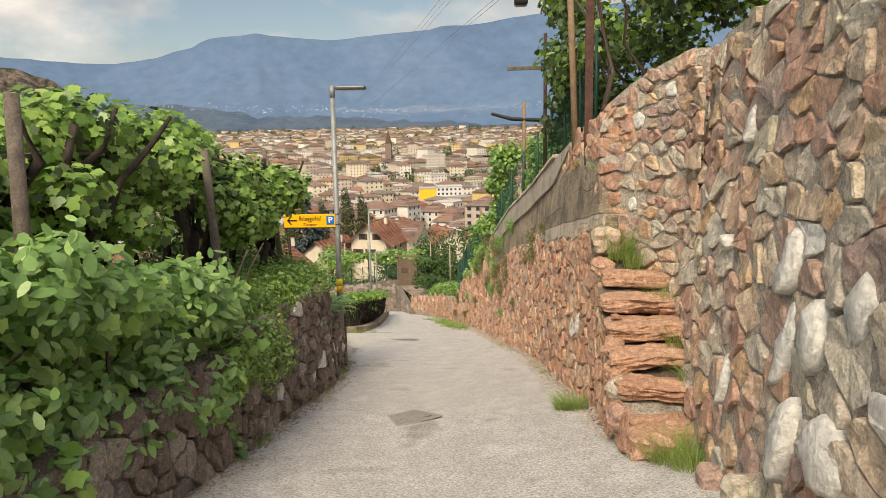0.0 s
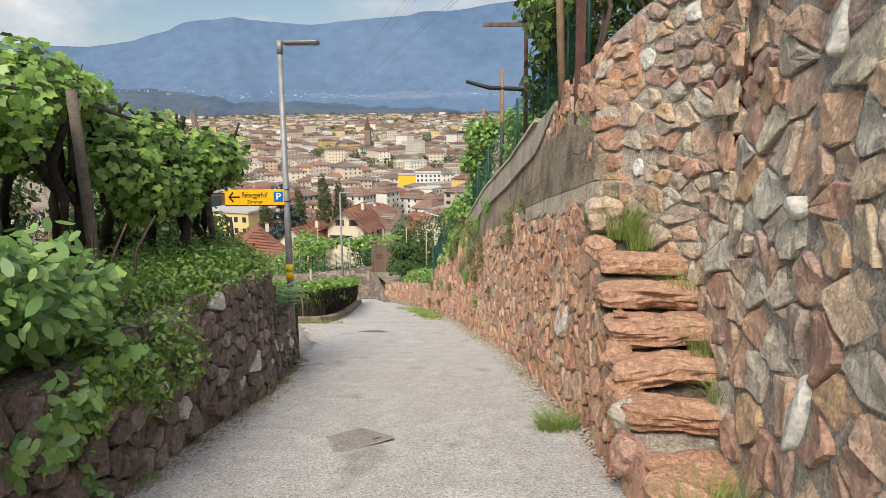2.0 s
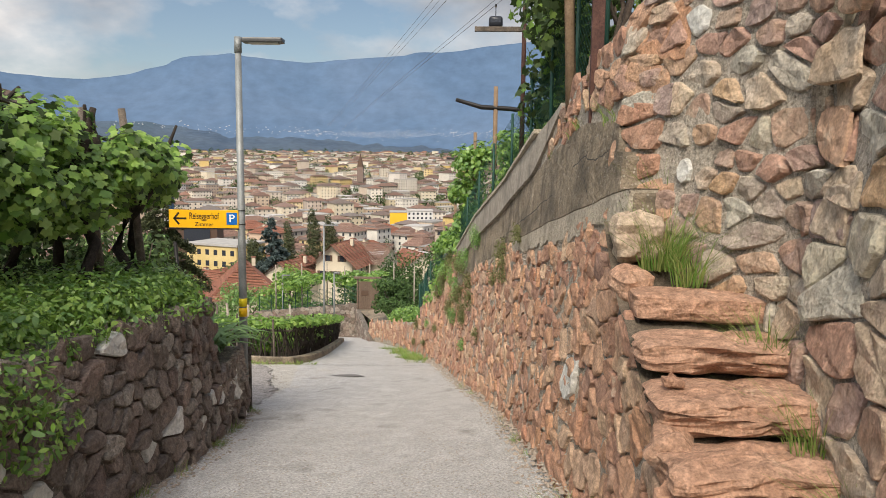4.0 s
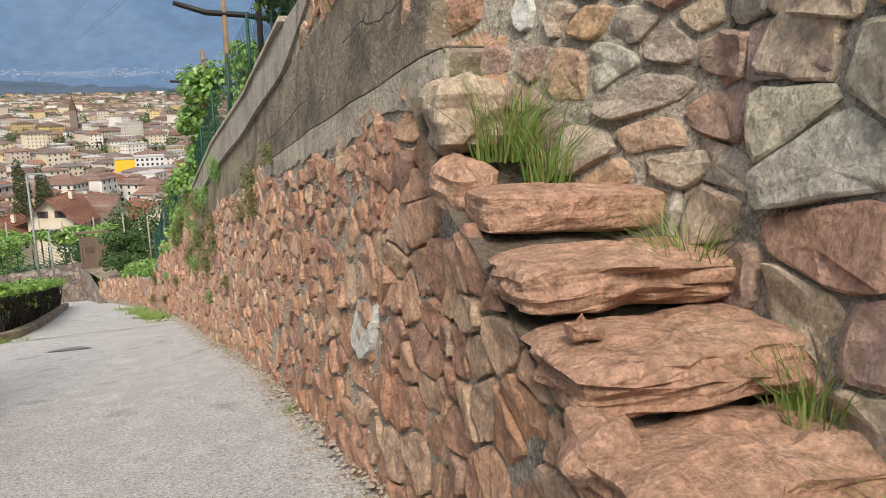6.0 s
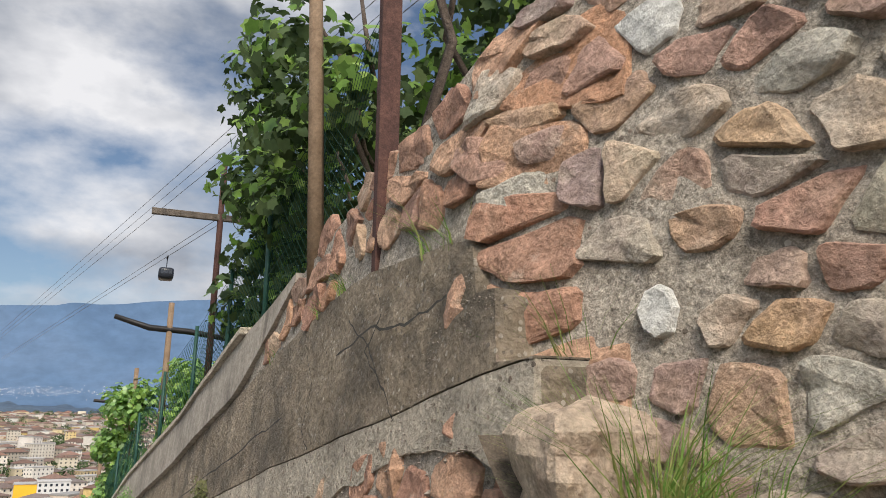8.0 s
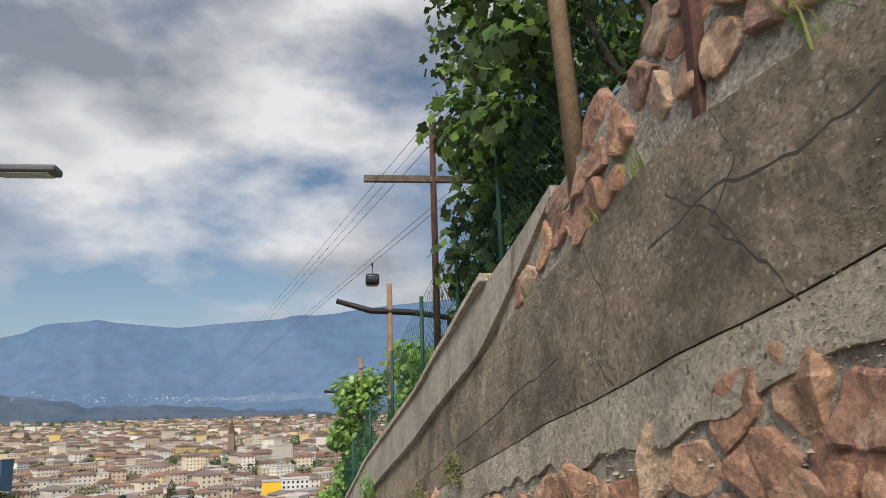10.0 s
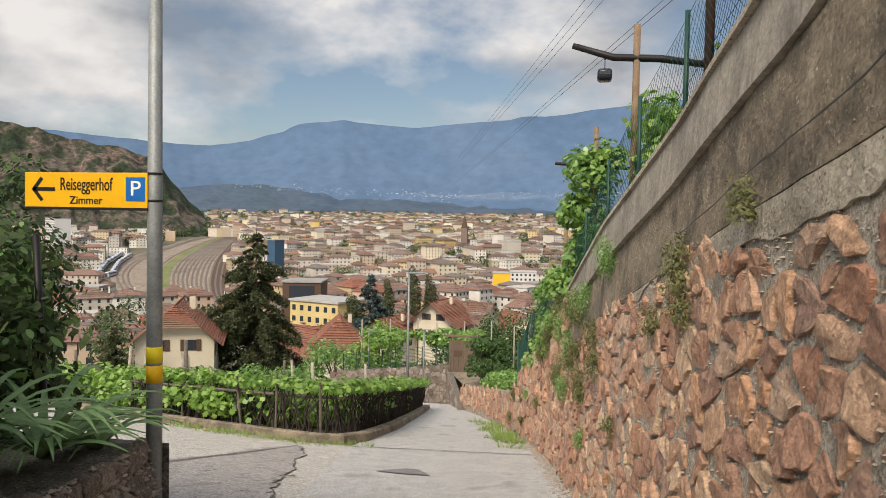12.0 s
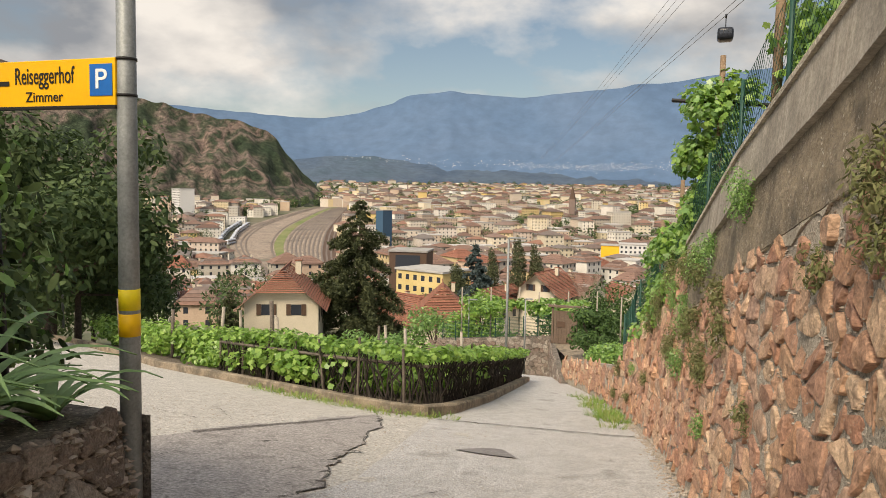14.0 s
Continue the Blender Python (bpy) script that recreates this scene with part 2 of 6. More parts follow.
M_dry = surf("dry_scrub", [(.13, .15, .055), (.21, .20, .09), (.10, .14, .04)], 3, 30, .8, 0, .15, .8, trans=.2)
M_spruce = surf("spruce_needle", [(.04, .052, .024), (.075, .088, .038), (.13, .14, .06)], 2, 20, .75, 0, .15, .8, trans=.2)
M_bspruce = surf("blue_spruce_needle", [(.06, .09, .085), (.10, .135, .13)], 2, 20, .75, 0, .15, .8)
M_bark = surf("bark", [(.07, .052, .04), (.15, .115, .09)], 12, 50, .95, .9, .35, dist=.01)
M_post = surf("weathered_post", [(.10, .082, .066), (.19, .155, .125)], 10, 60, .9, .7, .3)
M_pole_w = surf("tan_wood", [(.19, .125, .075), (.28, .195, .125)], 8, 50, .85, .5, .25)
M_rust = surf("rusty_steel", [(.08, .042, .035), (.14, .07, .055)], 8, 50, .8, .4, .3, 0, .3)
M_galv = surf("galvanised_steel", [(.22, .23, .225), (.31, .32, .31)], 6, 60, .55, .15, .2, 0, .35)
M_green_m = plain("green_paint", (.02, .07, .05), .5)
M_yellow = plain("yellow_sign", (.80, .42, .01), .45, dark=.04, bump=0)
M_black = plain("black_print", (.015, .013, .012), .5, dark=.05, bump=0)
M_blue = plain("blue_panel", (.01, .12, .40), .45, dark=.04, bump=0)
M_wht = plain("white_print", (.80, .80, .78), .5, dark=.04, bump=0)
M_ytag = plain("yellow_tag", (.80, .62, .02), .5, dark=.05, bump=0)
M_ytag2 = plain("amber_tag", (.80, .46, .01), .5, dark=.05, bump=0)
M_lamp = plain("lamp_head", (.10, .10, .10), .4, .5)
M_lglass = plain("lamp_glass", (.45, .45, .42), .2, dark=.05, bump=0)

# ---- mesh helpers ----


def mesh(name, verts, faces, material, parent=None, label="", smooth=False):
    me = bpy.data.meshes.new(name)
    me.from_pydata([tuple(v) for v in verts], [], [tuple(f) for f in faces])
    me.materials.append(material)
    if smooth:
        me.polygons.foreach_set("use_smooth", [True] * len(me.polygons))
    me.update()
    ob = new(name, me)
    if parent:
        ob.parent = parent
    if label:
        ob["label"] = label
    return ob


def part(name, bm, material, parent=None, label="", smooth=False):
    me = bpy.data.meshes.new(name)
    bm.to_mesh(me)
    bm.free()
    me.materials.append(material)
    if smooth:
        me.polygons.foreach_set("use_smooth", [True] * len(me.polygons))
    ob = new(name, me)
    if parent:
        ob.parent = parent
    if label:
        ob["label"] = label
    return ob


def empty(name, at, label, category, group="", kind=""):
    ob = new(name)
    ob.location = at
    return tagged(ob, label, category, group, kind)


def box_bm(sx, sy, sz, at=(0, 0, 0), bevel=0.0, turn=None):
    bm = bmesh.new()
    bmesh.ops.create_cube(bm, size=1)
    bmesh.ops.scale(bm, vec=(sx, sy, sz), verts=bm.verts)
    if bevel:
        bmesh.ops.bevel(bm, geom=bm.edges[:], offset=bevel, segments=2, affect="EDGES", profile=.5)
    if turn is not None:
        bmesh.ops.transform(bm, matrix=turn, verts=bm.verts)
    bmesh.ops.translate(bm, vec=at, verts=bm.verts)
    return bm


def tube_bm(points, radii, seg=8):
    """A round tube through points with a radius at each, closed at both ends."""
    bm = bmesh.new()
    rings = []
    pts = [Vector(p) for p in points]
    for i, p in enumerate(pts):
        d = (pts[min(i + 1, len(pts) - 1)] - pts[max(i - 1, 0)]).normalized()
        q = d.to_track_quat("Z", "Y")
        rings.append([bm.verts.new(p + q @ Vector((math.cos(k * math.tau / seg) * radii[i], math.sin(k * math.tau / seg) * radii[i], 0))) for k in range(seg)])
    for a, b in zip(rings, rings[1:]):
        for k in range(seg):
            bm.faces.new((a[k], a[(k + 1) % seg], b[(k + 1) % seg], b[k]))
    bm.faces.new(rings[0][::-1])
    bm.faces.new(rings[-1])
    return bm


def interp(table, y):
    return float(np.interp(y, [a for a, _ in table], [b for _, b in table]))


def nz(x, y, z=0.0, s=1.0):
    return noise.noise(Vector((x * s, y * s, z * s)))


# ---- the lie of the land ----
RIGHT_BASE = [(-8, 2.62), (5, 2.62), (6.65, 2.58), (7.3, 2.24), (9.8, 2.2), (11.5, 2.02), (13.7, 1.9), (17, 1.6), (20, 1.18), (25, .63), (29.5, -.02), (35, -1.15), (41, -2.6), (48, -4.6)]
LEFT_BASE = [(-8, -1.1), (6.8, -1.12), (10.2, -1.32), (12.4, -1.4), (16, -1.93)]
WALL_TOP = [(-8, 4.2), (3, 3.1), (7.2, 2.55), (8.6, 2.5), (9.9, 2.24), (10.8, 1.85), (12.5, 1.54), (14.2, 1.2), (16, .77), (18, .26), (20, -.26), (23, -1.14), (26, -2.06), (28.7, -2.98), (32, -4.1), (32.6, -5.1), (40, -6.7), (48, -8.5)]
LEDGE_TOP = [(10.1, .69), (10.3, .69), (10.34, .93), (10.5, .93), (10.54, 1.14), (11.5, 1.18), (12.15, 1.12), (12.7, 1.04), (13.65, .88), (14.2, .76), (15.17, .54), (16, .35), (18, -.16), (20, -.68), (23, -1.56), (26, -2.48), (28.7, -3.4), (48, -9)]
LEDGE_LOW = [(10.1, .46), (10.56, .41), (11.02, .34), (11.36, .29), (12.07, .11), (12.5, .09), (13.24, .0), (14.32, -.2), (15.47, -.36), (16.46, -.32), (17.1, -.56), (17.9, -.84), (19.7, -1.2), (21, -1.6), (25, -2.75), (28.7, -4.1), (33, -5.7), (48, -9.4)]
LEFT_TOP = [(-8, .4), (4, .02), (6, -.12), (9, -.36), (11.5, -.54), (13.95, -.8), (14.05, -1.72), (15.7, -1.85), (16, -1.9)]


def road_z(x, y):
    """Height of the paved ground; the lane leans a little towards the outer edge."""
    z = -.2 * (y - 1.65) - (.01 * (y - 16) if y > 16 else 0)
    return z + .08 * max(0.0, min(x, 2.5) - .1)


def near_face(y, z):
    return 2.6 + .045 * (y - 5) + .13 * (z - road_z(2.5, y))


def far_face(y, z):
    h = z - road_z(2, y)
    base = interp(RIGHT_BASE, y) if y > 9.8 else 2.2
    x = base + .09 * h
    if y < 10.55:
        x = x + (3.02 - x) * min(1, (10.55 - y) / 1.45)
    return x


def left_face(y, z):
    return interp(LEFT_BASE, y) - .1 * (z - road_z(-1, y))


TERRAIN = [(-3000, 330), (-300, 64), (0, .2), (16, -3.2), (46, -9.7), (60, -13.3), (95, -21), (150, -30), (250, -44), (540, -57), (1200, -34), (2500, 4), (3500, 26), (4900, 40)]


def terrain_z(x, y):
    return interp(TERRAIN, math.copysign(math.hypot(y, x * .55), y) if y > 100 else y) - .35


# ground sheet to the horizon
xs = sorted({round(math.copysign(abs(i) ** 2.1 * 2.6, i), 2) for i in range(-34, 35)})
ys = [-3000, -1500, -700, -300, -120, -50, -20] + [i * 4.0 for i in range(-3, 16)] + [70, 82, 95, 110, 130, 150, 175, 200, 250, 310, 400, 540, 700, 900, 1200, 1600, 2000, 2500, 3000, 3600, 4300, 4900]
gv = [(x, y, terrain_z(x, y) - (.5 if abs(x) < 30 and -20 < y < 50 else 0)) for y in ys for x in xs]
nx = len(xs)
gf = [(j * nx + i, j * nx + i + 1, (j + 1) * nx + i + 1, (j + 1) * nx + i) for j in range(len(ys) - 1) for i in range(nx - 1)]
tagged(mesh("ground", gv, gf, M_ground, smooth=True), "hillside and valley floor with grass and soil", "ground", kind="structure")

# lane
rv, rf = [], []
yy = [-8 + i * .5 for i in range(0, 121)]
for y in yy:
    l = interp(LEFT_BASE, y) - .35 if y < 16 else np.interp(y, [16, 19.5, 25.5, 27, 31, 38, 44.8, 52], [-2.25, -2.2, -3.45, -3.6, -3.9, -4.75, -5.7, -11])
    r = interp(RIGHT_BASE, y) + .3
    for k in range(13):
        x = l + (r - l) * k / 12
        rv.append((x, y, road_z(x, y) + .012 * nz(x, y, 0, .9)))
for j in range(len(yy) - 1):
    for k in range(12):
        a = j * 13 + k
        rf.append((a, a + 1, a + 14, a + 13))
tagged(mesh("road", rv, rf, M_road, smooth=True), "steep pale concrete lane with worn rough surface", "road", kind="structure")

# ---- walls ----


def band(name, u0, u1, lo, hi, face, material, thick=.4, step=.25, rows=8, rough=.02, seed=0.0):
    """A wall skin from the height lo(u) to hi(u) on face(u, z), with a back and a top at the given thickness."""
    n = max(2, int((u1 - u0) / step))
    v, f = [], []
    for i in range(n + 1):
        u = u0 + (u1 - u0) * i / n
        a, b = lo(u), hi(u)
        for k in range(rows + 1):
            z = a + (b - a) * k / rows
            s = 1 if thick > 0 else -1
            v.append((face(u, z) - s * rough * nz(u + seed, z, seed, 2.3) - s * rough * .6 * nz(u, z, seed, 7), u, z))
        v.append((face(u, b) + thick, u, b))
        v.append((face(u, a) + thick, u, a))
    w = rows + 3
    for i in range(n):
        for k in range(w):
            a, b = i * w + k, i * w + (k + 1) % w
            f.append((a, a + w, b + w, b))
    f.append(tuple(range(w)))
    f.append(tuple(n * w + k for k in reversed(range(w))))
    return mesh(name, v, f, material, smooth=False)


def clip(poly, nx_, ny_, c):
    out = []
    for i in range(len(poly)):
        p, q = poly[i], poly[(i + 1) % len(poly)]
        dp, dq = p[0] * nx_ + p[1] * ny_ - c, q[0] * nx_ + q[1] * ny_ - c
        if dp <= 0:
            out.append(p)
        if dp * dq < 0:
            t = dp / (dp - dq)
            out.append((p[0] + (q[0] - p[0]) * t, p[1] + (q[1] - p[1]) * t))
    return out


def stone_cells(u0, u1, v0, v1, su, sv, keep, seed, gap=.006, spare=None):
    """Irregular stones: cells of a jittered bond, shrunk by the joint, corners cut."""
    rng = random.Random(seed)
    rows, cols = int((v1 - v0) / sv) + 1, int((u1 - u0) / su) + 1
    pts = {}
    for r in range(-1, rows + 1):
        for c in range(-1, cols + 1):
            if rng.random() < .27:
                continue
            p = (u0 + (c + .5 * (r % 2) + rng.uniform(-.36, .36)) * su, v0 + (r + rng.uniform(-.34, .34)) * sv)
            if not (spare and spare(*p)):
                pts[r, c] = p
    cells = []
    for (r, c), p in pts.items():
        if not keep(*p):
            continue
        poly = [(p[0] - su * 1.3, p[1] - sv * 1.3), (p[0] + su * 1.3, p[1] - sv * 1.3), (p[0] + su * 1.3, p[1] + sv * 1.3), (p[0] - su * 1.3, p[1] + sv * 1.3)]
        for dr in (-2, -1, 0, 1, 2):
            for dc in (-2, -1, 0, 1, 2):
                q = pts.get((r + dr, c + dc))
                if q and (dr or dc):
                    # wider than high: distances are compared in units of the bond
                    ax, ay = (q[0] - p[0]) / su ** 2, (q[1] - p[1]) / sv ** 2
                    mid = ((p[0] + q[0]) / 2, (p[1] + q[1]) / 2)
                    poly = clip(poly, ax, ay, mid[0] * ax + mid[1] * ay)
        if len(poly) < 3:
            continue
        cx, cy = sum(a for a, _ in poly) / len(poly), sum(b for _, b in poly) / len(poly)
        cut = []
        for i in range(len(poly)):
            a, b = poly[i], poly[(i + 1) % len(poly)]
            for t in (rng.uniform(.09, .2), rng.uniform(.8, .91)):
                cut.append((a[0] + (b[0] - a[0]) * t, a[1] + (b[1] - a[1]) * t))
            if math.hypot(b[0] - a[0], b[1] - a[1]) > .5 * min(su, sv):
                t, j = rng.uniform(.35, .65), rng.uniform(-.06, .03)
                mx_, my_ = a[0] + (b[0] - a[0]) * t, a[1] + (b[1] - a[1]) * t
                cut.insert(-1, (mx_ + (mx_ - cx) * j, my_ + (my_ - cy) * j))
        g = 1 - gap * 2 / (min(su, sv))
        cells.append(((cx, cy), [(cx + (a - cx) * g, cy + (b - cy) * g) for a, b in cut]))
    return cells


def stone_mesh(cell, face, side, rng, proud=.045):
    """Vertices and faces of one stone on a face: side -1 looks towards -x, +1 towards +x."""
    (cx, cy), poly = cell
    d = proud * rng.uniform(.45, 1.35)
    tu, tv = rng.uniform(-.16, .16), rng.uniform(-.16, .16)
    n = len(poly)
    v, f = [], []
    for scale, depth in ((1.0, -.015), (.972 + rng.uniform(-.015, .012), d * .75), (.86 + rng.uniform(-.06, .04), d)):
        for a, b in poly:
            u, z = cx + (a - cx) * scale, cy + (b - cy) * scale
            k = depth
            if depth > 0:
                k += (u - cx) * tu + (z - cy) * tv + .03 * nz(u, z, cx * 3, 9)
                u += .012 * nz(u, z, 5, 12)
                z += .012 * nz(u, z, 9, 12)
            v.append((face(u, z) + side * k, u, z))
    v.append((face(cx, cy) + side * (d + .012 * rng.uniform(-1, 1)), cx, cy))
    for r in range(2):
        for i in range(n):
            q = (r * n + i, r * n + (i + 1) % n, (r + 1) * n + (i + 1) % n, (r + 1) * n + i)
            f.append(q if side < 0 else q[::-1])
    for i in range(n):
        q = (2 * n + i, 2 * n + (i + 1) % n, 3 * n)
        f.append(q if side < 0 else q[::-1])
    return v, f


def lay_stones(owner, cells, face, side, pick, seed, material, white=0.0, proud=.045, limit=300):
    """Stones for which pick() holds become parts of the wall; the rest are joined in one."""
    rng = random.Random(seed)
    jv, jf, count = [], [], 0
    for cell in cells:
        v, f = stone_mesh(cell, face, side, rng, proud)
        if pick(*cell[0]) and count < limit:
            mesh("stone", v, f, M_white if rng.random() < (white(*cell[0]) if callable(white) else white) else material, owner)
            count += 1
        else:
            o = len(jv)
            jv += v
            jf += [tuple(i + o for i in q) for q in f]
    if jv:
        tagged(mesh("stones", jv, jf, material, owner), kind="stuff")


top = lambda y: interp(WALL_TOP, y)
w_near = tagged(band("wall_upper", -6, 9.15, lambda y: road_z(2.5, y) - .3, lambda y: top(y) - .04, near_face, M_mortar, .5), "tall retaining wall of red porphyry rubble with pale mortar", "wall", kind="structure")
w_far = tagged(band("wall_lower", 9.1, 48, lambda y: road_z(2, y) - .3 if y > 10.4 else -.9, lambda y: top(y) - .03, far_face, M_mortar_f, .5), "long red rubble retaining wall beside the descending lane", "wall", kind="structure")
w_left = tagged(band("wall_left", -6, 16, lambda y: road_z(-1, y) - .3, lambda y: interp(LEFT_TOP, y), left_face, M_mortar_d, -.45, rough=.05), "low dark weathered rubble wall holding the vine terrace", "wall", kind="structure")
# side of the steps, under their outer ends
STEP_LINE = [(7.25, -.95), (7.3, -.8), (9.3, .0), (10.0, .32), (10.3, .4), (10.6, .4)]
stair_face = lambda y, z: 2.2 + .04 * (z - road_z(2, y)) if y < 9.8 else (interp(RIGHT_BASE, y) + .09 * (z - road_z(2, y)))
w_stair = tagged(band("wall_stair", 7.3, 10.35, lambda y: road_z(2, y) - .3, lambda y: interp(STEP_LINE, y) - .19, stair_face, M_mortar, .75), "rubble side wall carrying rough stone steps", "wall", kind="structure")
# large pale limestone blocks: place along the wall, height, half sizes
PALE = [(5.84, .87, .12, .2), (5.72, .42, .11, .24), (5.29, .59, .13, .17), (5.44, .02, .12, .23), (4.89, .82, .11, .15), (4.9, .14, .2, .18), (7.26, .77, .07, .06), (7.21, 1.65, .05, .14), (6.82, -.14, .09, .2)]
rp = random.Random(9)
for a, b, c, d in PALE:
    ring = [(a + math.cos(k * .571) * c * rp.uniform(.86, 1.16), b + math.sin(k * .571) * d * rp.uniform(.86, 1.16)) for k in range(11)]
    v, f = stone_mesh(((a, b), ring), near_face, -1, rp, .085)
    mesh("stone", v, f, M_white, w_near, "pale grey limestone block", smooth=True)
lay_stones(w_near, stone_cells(-1, 9.15, -1.6, 4.2, .30, .185, lambda u, v: road_z(2.5, u) < v < top(u) - .06 and u > 0, 11, .006, lambda u, v: any(((u - a) / (c + .03)) ** 2 + ((v - b) / (d + .03)) ** 2 < 1 for a, b, c, d in PALE)), near_face, -1, lambda u, v: 3.6 < u < 9.2 and v < 2.9, 21, M_stone, lambda u, v: .015, .024, 460)
lay_stones(w_stair, stone_cells(7.3, 10.62, -2, 1.2, .22, .17, lambda u, v: road_z(2, u) < v < interp(STEP_LINE, u) - .11, 12), stair_face, -1, lambda u, v: True, 22, M_red, .02, .028)


def far_keep(u, v):
    if u > 23.4:
        return road_z(2, u) < v < top(u) - .05
    if u > 10.62:
        low = road_z(2, u) < v < interp(LEDGE_LOW, u) - .01
        strip = 10.5 < u < 14.4 and interp(LEDGE_TOP, u) + .07 < v < top(u) - (.03 if u < 12.2 else .03 + .4 * max(0, min(1, (u - 12.9) / 1.4)))
        return low or strip
    return .1 < v < top(u) - .05


lay_stones(w_far, stone_cells(9.1, 10.66, .1, 2.4, .2, .13, lambda u, v: u < 10.62 and far_keep(u, v) and (u < 10.06 or v > 1.2) and math.hypot(u - 9.93, v - .82) > .1, 17, .011), far_face, -1, lambda u, v: True, 27, M_stone, .04, .028, 140)
lay_stones(w_far, stone_cells(10.6, 24, -6, 2.5, .24, .175, far_keep, 13, .011), far_face, -1, lambda u, v: u < 15.5, 23, M_red, .0, .022, 300)
lay_stones(w_far, stone_cells(24, 48, -11, -2, .4, .24, far_keep, 14), far_face, -1, lambda u, v: False, 24, M_red, .03, .03)
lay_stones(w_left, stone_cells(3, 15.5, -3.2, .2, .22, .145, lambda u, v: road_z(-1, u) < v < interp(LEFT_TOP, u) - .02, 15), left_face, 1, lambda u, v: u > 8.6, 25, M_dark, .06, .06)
v, f = stone_mesh(((9.93, .82), [(9.93 + math.cos(k * .785) * .045 * rp.uniform(.85, 1.15), .82 + math.sin(k * .785) * .085 * rp.uniform(.9, 1.1)) for k in range(8)]), far_face, -1, rp, .03)
mesh("stone", v, f, M_white, w_far, "small white stone in the stair wall")
# concrete ledge and cap on the long wall
def led(y, z):
    """Face of the concrete band, rounded off where the steps begin."""
    return interp(RIGHT_BASE, y) + .09 * (z - road_z(2, y)) - .016 + .2 * max(0, 10.4 - y) ** 2



MID = [(10.0, .71), (10.28, .67), (10.73, .6), (11.07, .53), (11.47, .47), (12.1, .37), (13.15, .22), (14.47, -.02), (16, -.32), (18, -.8), (21, -1.6), (25, -2.75), (32, -5)]
tagged(band("concrete_ledge", 10.12, 23.4, lambda y: interp(LEDGE_LOW, y) + .1 * nz(y, 0, 3, 1.7) + .06 * nz(y, 0, 5, 5), lambda y: interp(MID, y), led, M_conc, .3, .06, 6, .014), "pale pebbly concrete band on the rubble wall", "concrete band", kind="structure")
tagged(band("concrete_band", 10.12, 23.4, lambda y: interp(MID, y) + .006, lambda y: interp(LEDGE_TOP, y) + .012 * nz(y, 0, 2, 6), lambda y, z: led(y, z) - .003, M_conc_d, .3, .06, 8, .014), "dark stained concrete band above the pale one", "concrete band", kind="structure")
cap = lambda y, z: far_face(y, z) - .025 - .045 * min(1, max(0, (y - 13) / 3))
tagged(band("wall_cap", 13.0, 23.5, lambda y: top(y) - .42 * min(1, .1 + (y - 13.0) / 1.6), lambda y: top(y) + .02, cap, M_cap, .3, .25, 4, .008), "smooth streaked concrete parapet along the wall top", "parapet", kind="structure")
cop = lambda y, z: far_face(y, z) - .1
tagged(band("coping", 14.3, 23.5, lambda y: top(y) + .024, lambda y: top(y) + .075, cop, M_conc, .36, .5, 2, .006), "thin grey coping on the parapet", "coping", kind="structure")

# ---- foliage helpers ----


def outline(kind):
    if kind == "vine":
        r = [(0, 1.0), (28, .66), (52, .92), (88, .62), (118, .80), (158, .52)]
        pts = [(math.sin(radians(a)) * q, math.cos(radians(a)) * q) for a, q in r]
        return pts + [(0, -.28)] + [(-x, y) for x, y in pts[:0:-1]]
    if kind == "oval":
        return [(0, 1.0), (.34, .45), (.42, -.15), (.2, -.75), (-.2, -.75), (-.42, -.15), (-.34, .45)]
    return [(0, 1.0), (.3, 0), (0, -1.0), (-.3, 0)]


def leaf_mesh(name, pts, nrm, size, material, kind="vine", parent=None, seed=1, vary=.35):
    """Many single leaves: pts and nrm are arrays of places and facings."""
    rng = np.random.default_rng(seed)
    n = len(pts)
    nrm = nrm / (np.linalg.norm(nrm, axis=1, keepdims=True) + 1e-9)
    ref = rng.normal(size=(n, 3))
    ref[:, 2] -= .9
    t = ref - nrm * (ref * nrm).sum(1, keepdims=True)
    t /= np.linalg.norm(t, axis=1, keepdims=True) + 1e-9
    b = np.cross(nrm, t)
    out = np.array(outline(kind))
    s = size * (1 + vary * rng.uniform(-1, 1, n))
    bend = -.25 * np.abs(out[:, 0]) - .12 * np.abs(out[:, 1])
    v = pts[:, None, :] + s[:, None, None] * .5 * (out[None, :, 0, None] * b[:, None, :] + out[None, :, 1, None] * t[:, None, :] + bend[None, :, None] * nrm[:, None, :])
    k = len(out)
    me = bpy.data.meshes.new(name)
    me.vertices.add(n * k)
    me.vertices.foreach_set("co", v.reshape(-1).astype(np.float32))
    me.loops.add(n * k)
    me.loops.foreach_set("vertex_index", np.arange(n * k, dtype=np.int32))
    me.polygons.add(n)
    me.polygons.foreach_set("loop_start", np.arange(0, n * k, k, dtype=np.int32))
    me.polygons.foreach_set("loop_total", np.full(n, k, dtype=np.int32))
    me.update(calc_edges=True)
    me.materials.append(material)
    ob = new(name, me)
    if parent:
        ob.parent = parent
    return ob


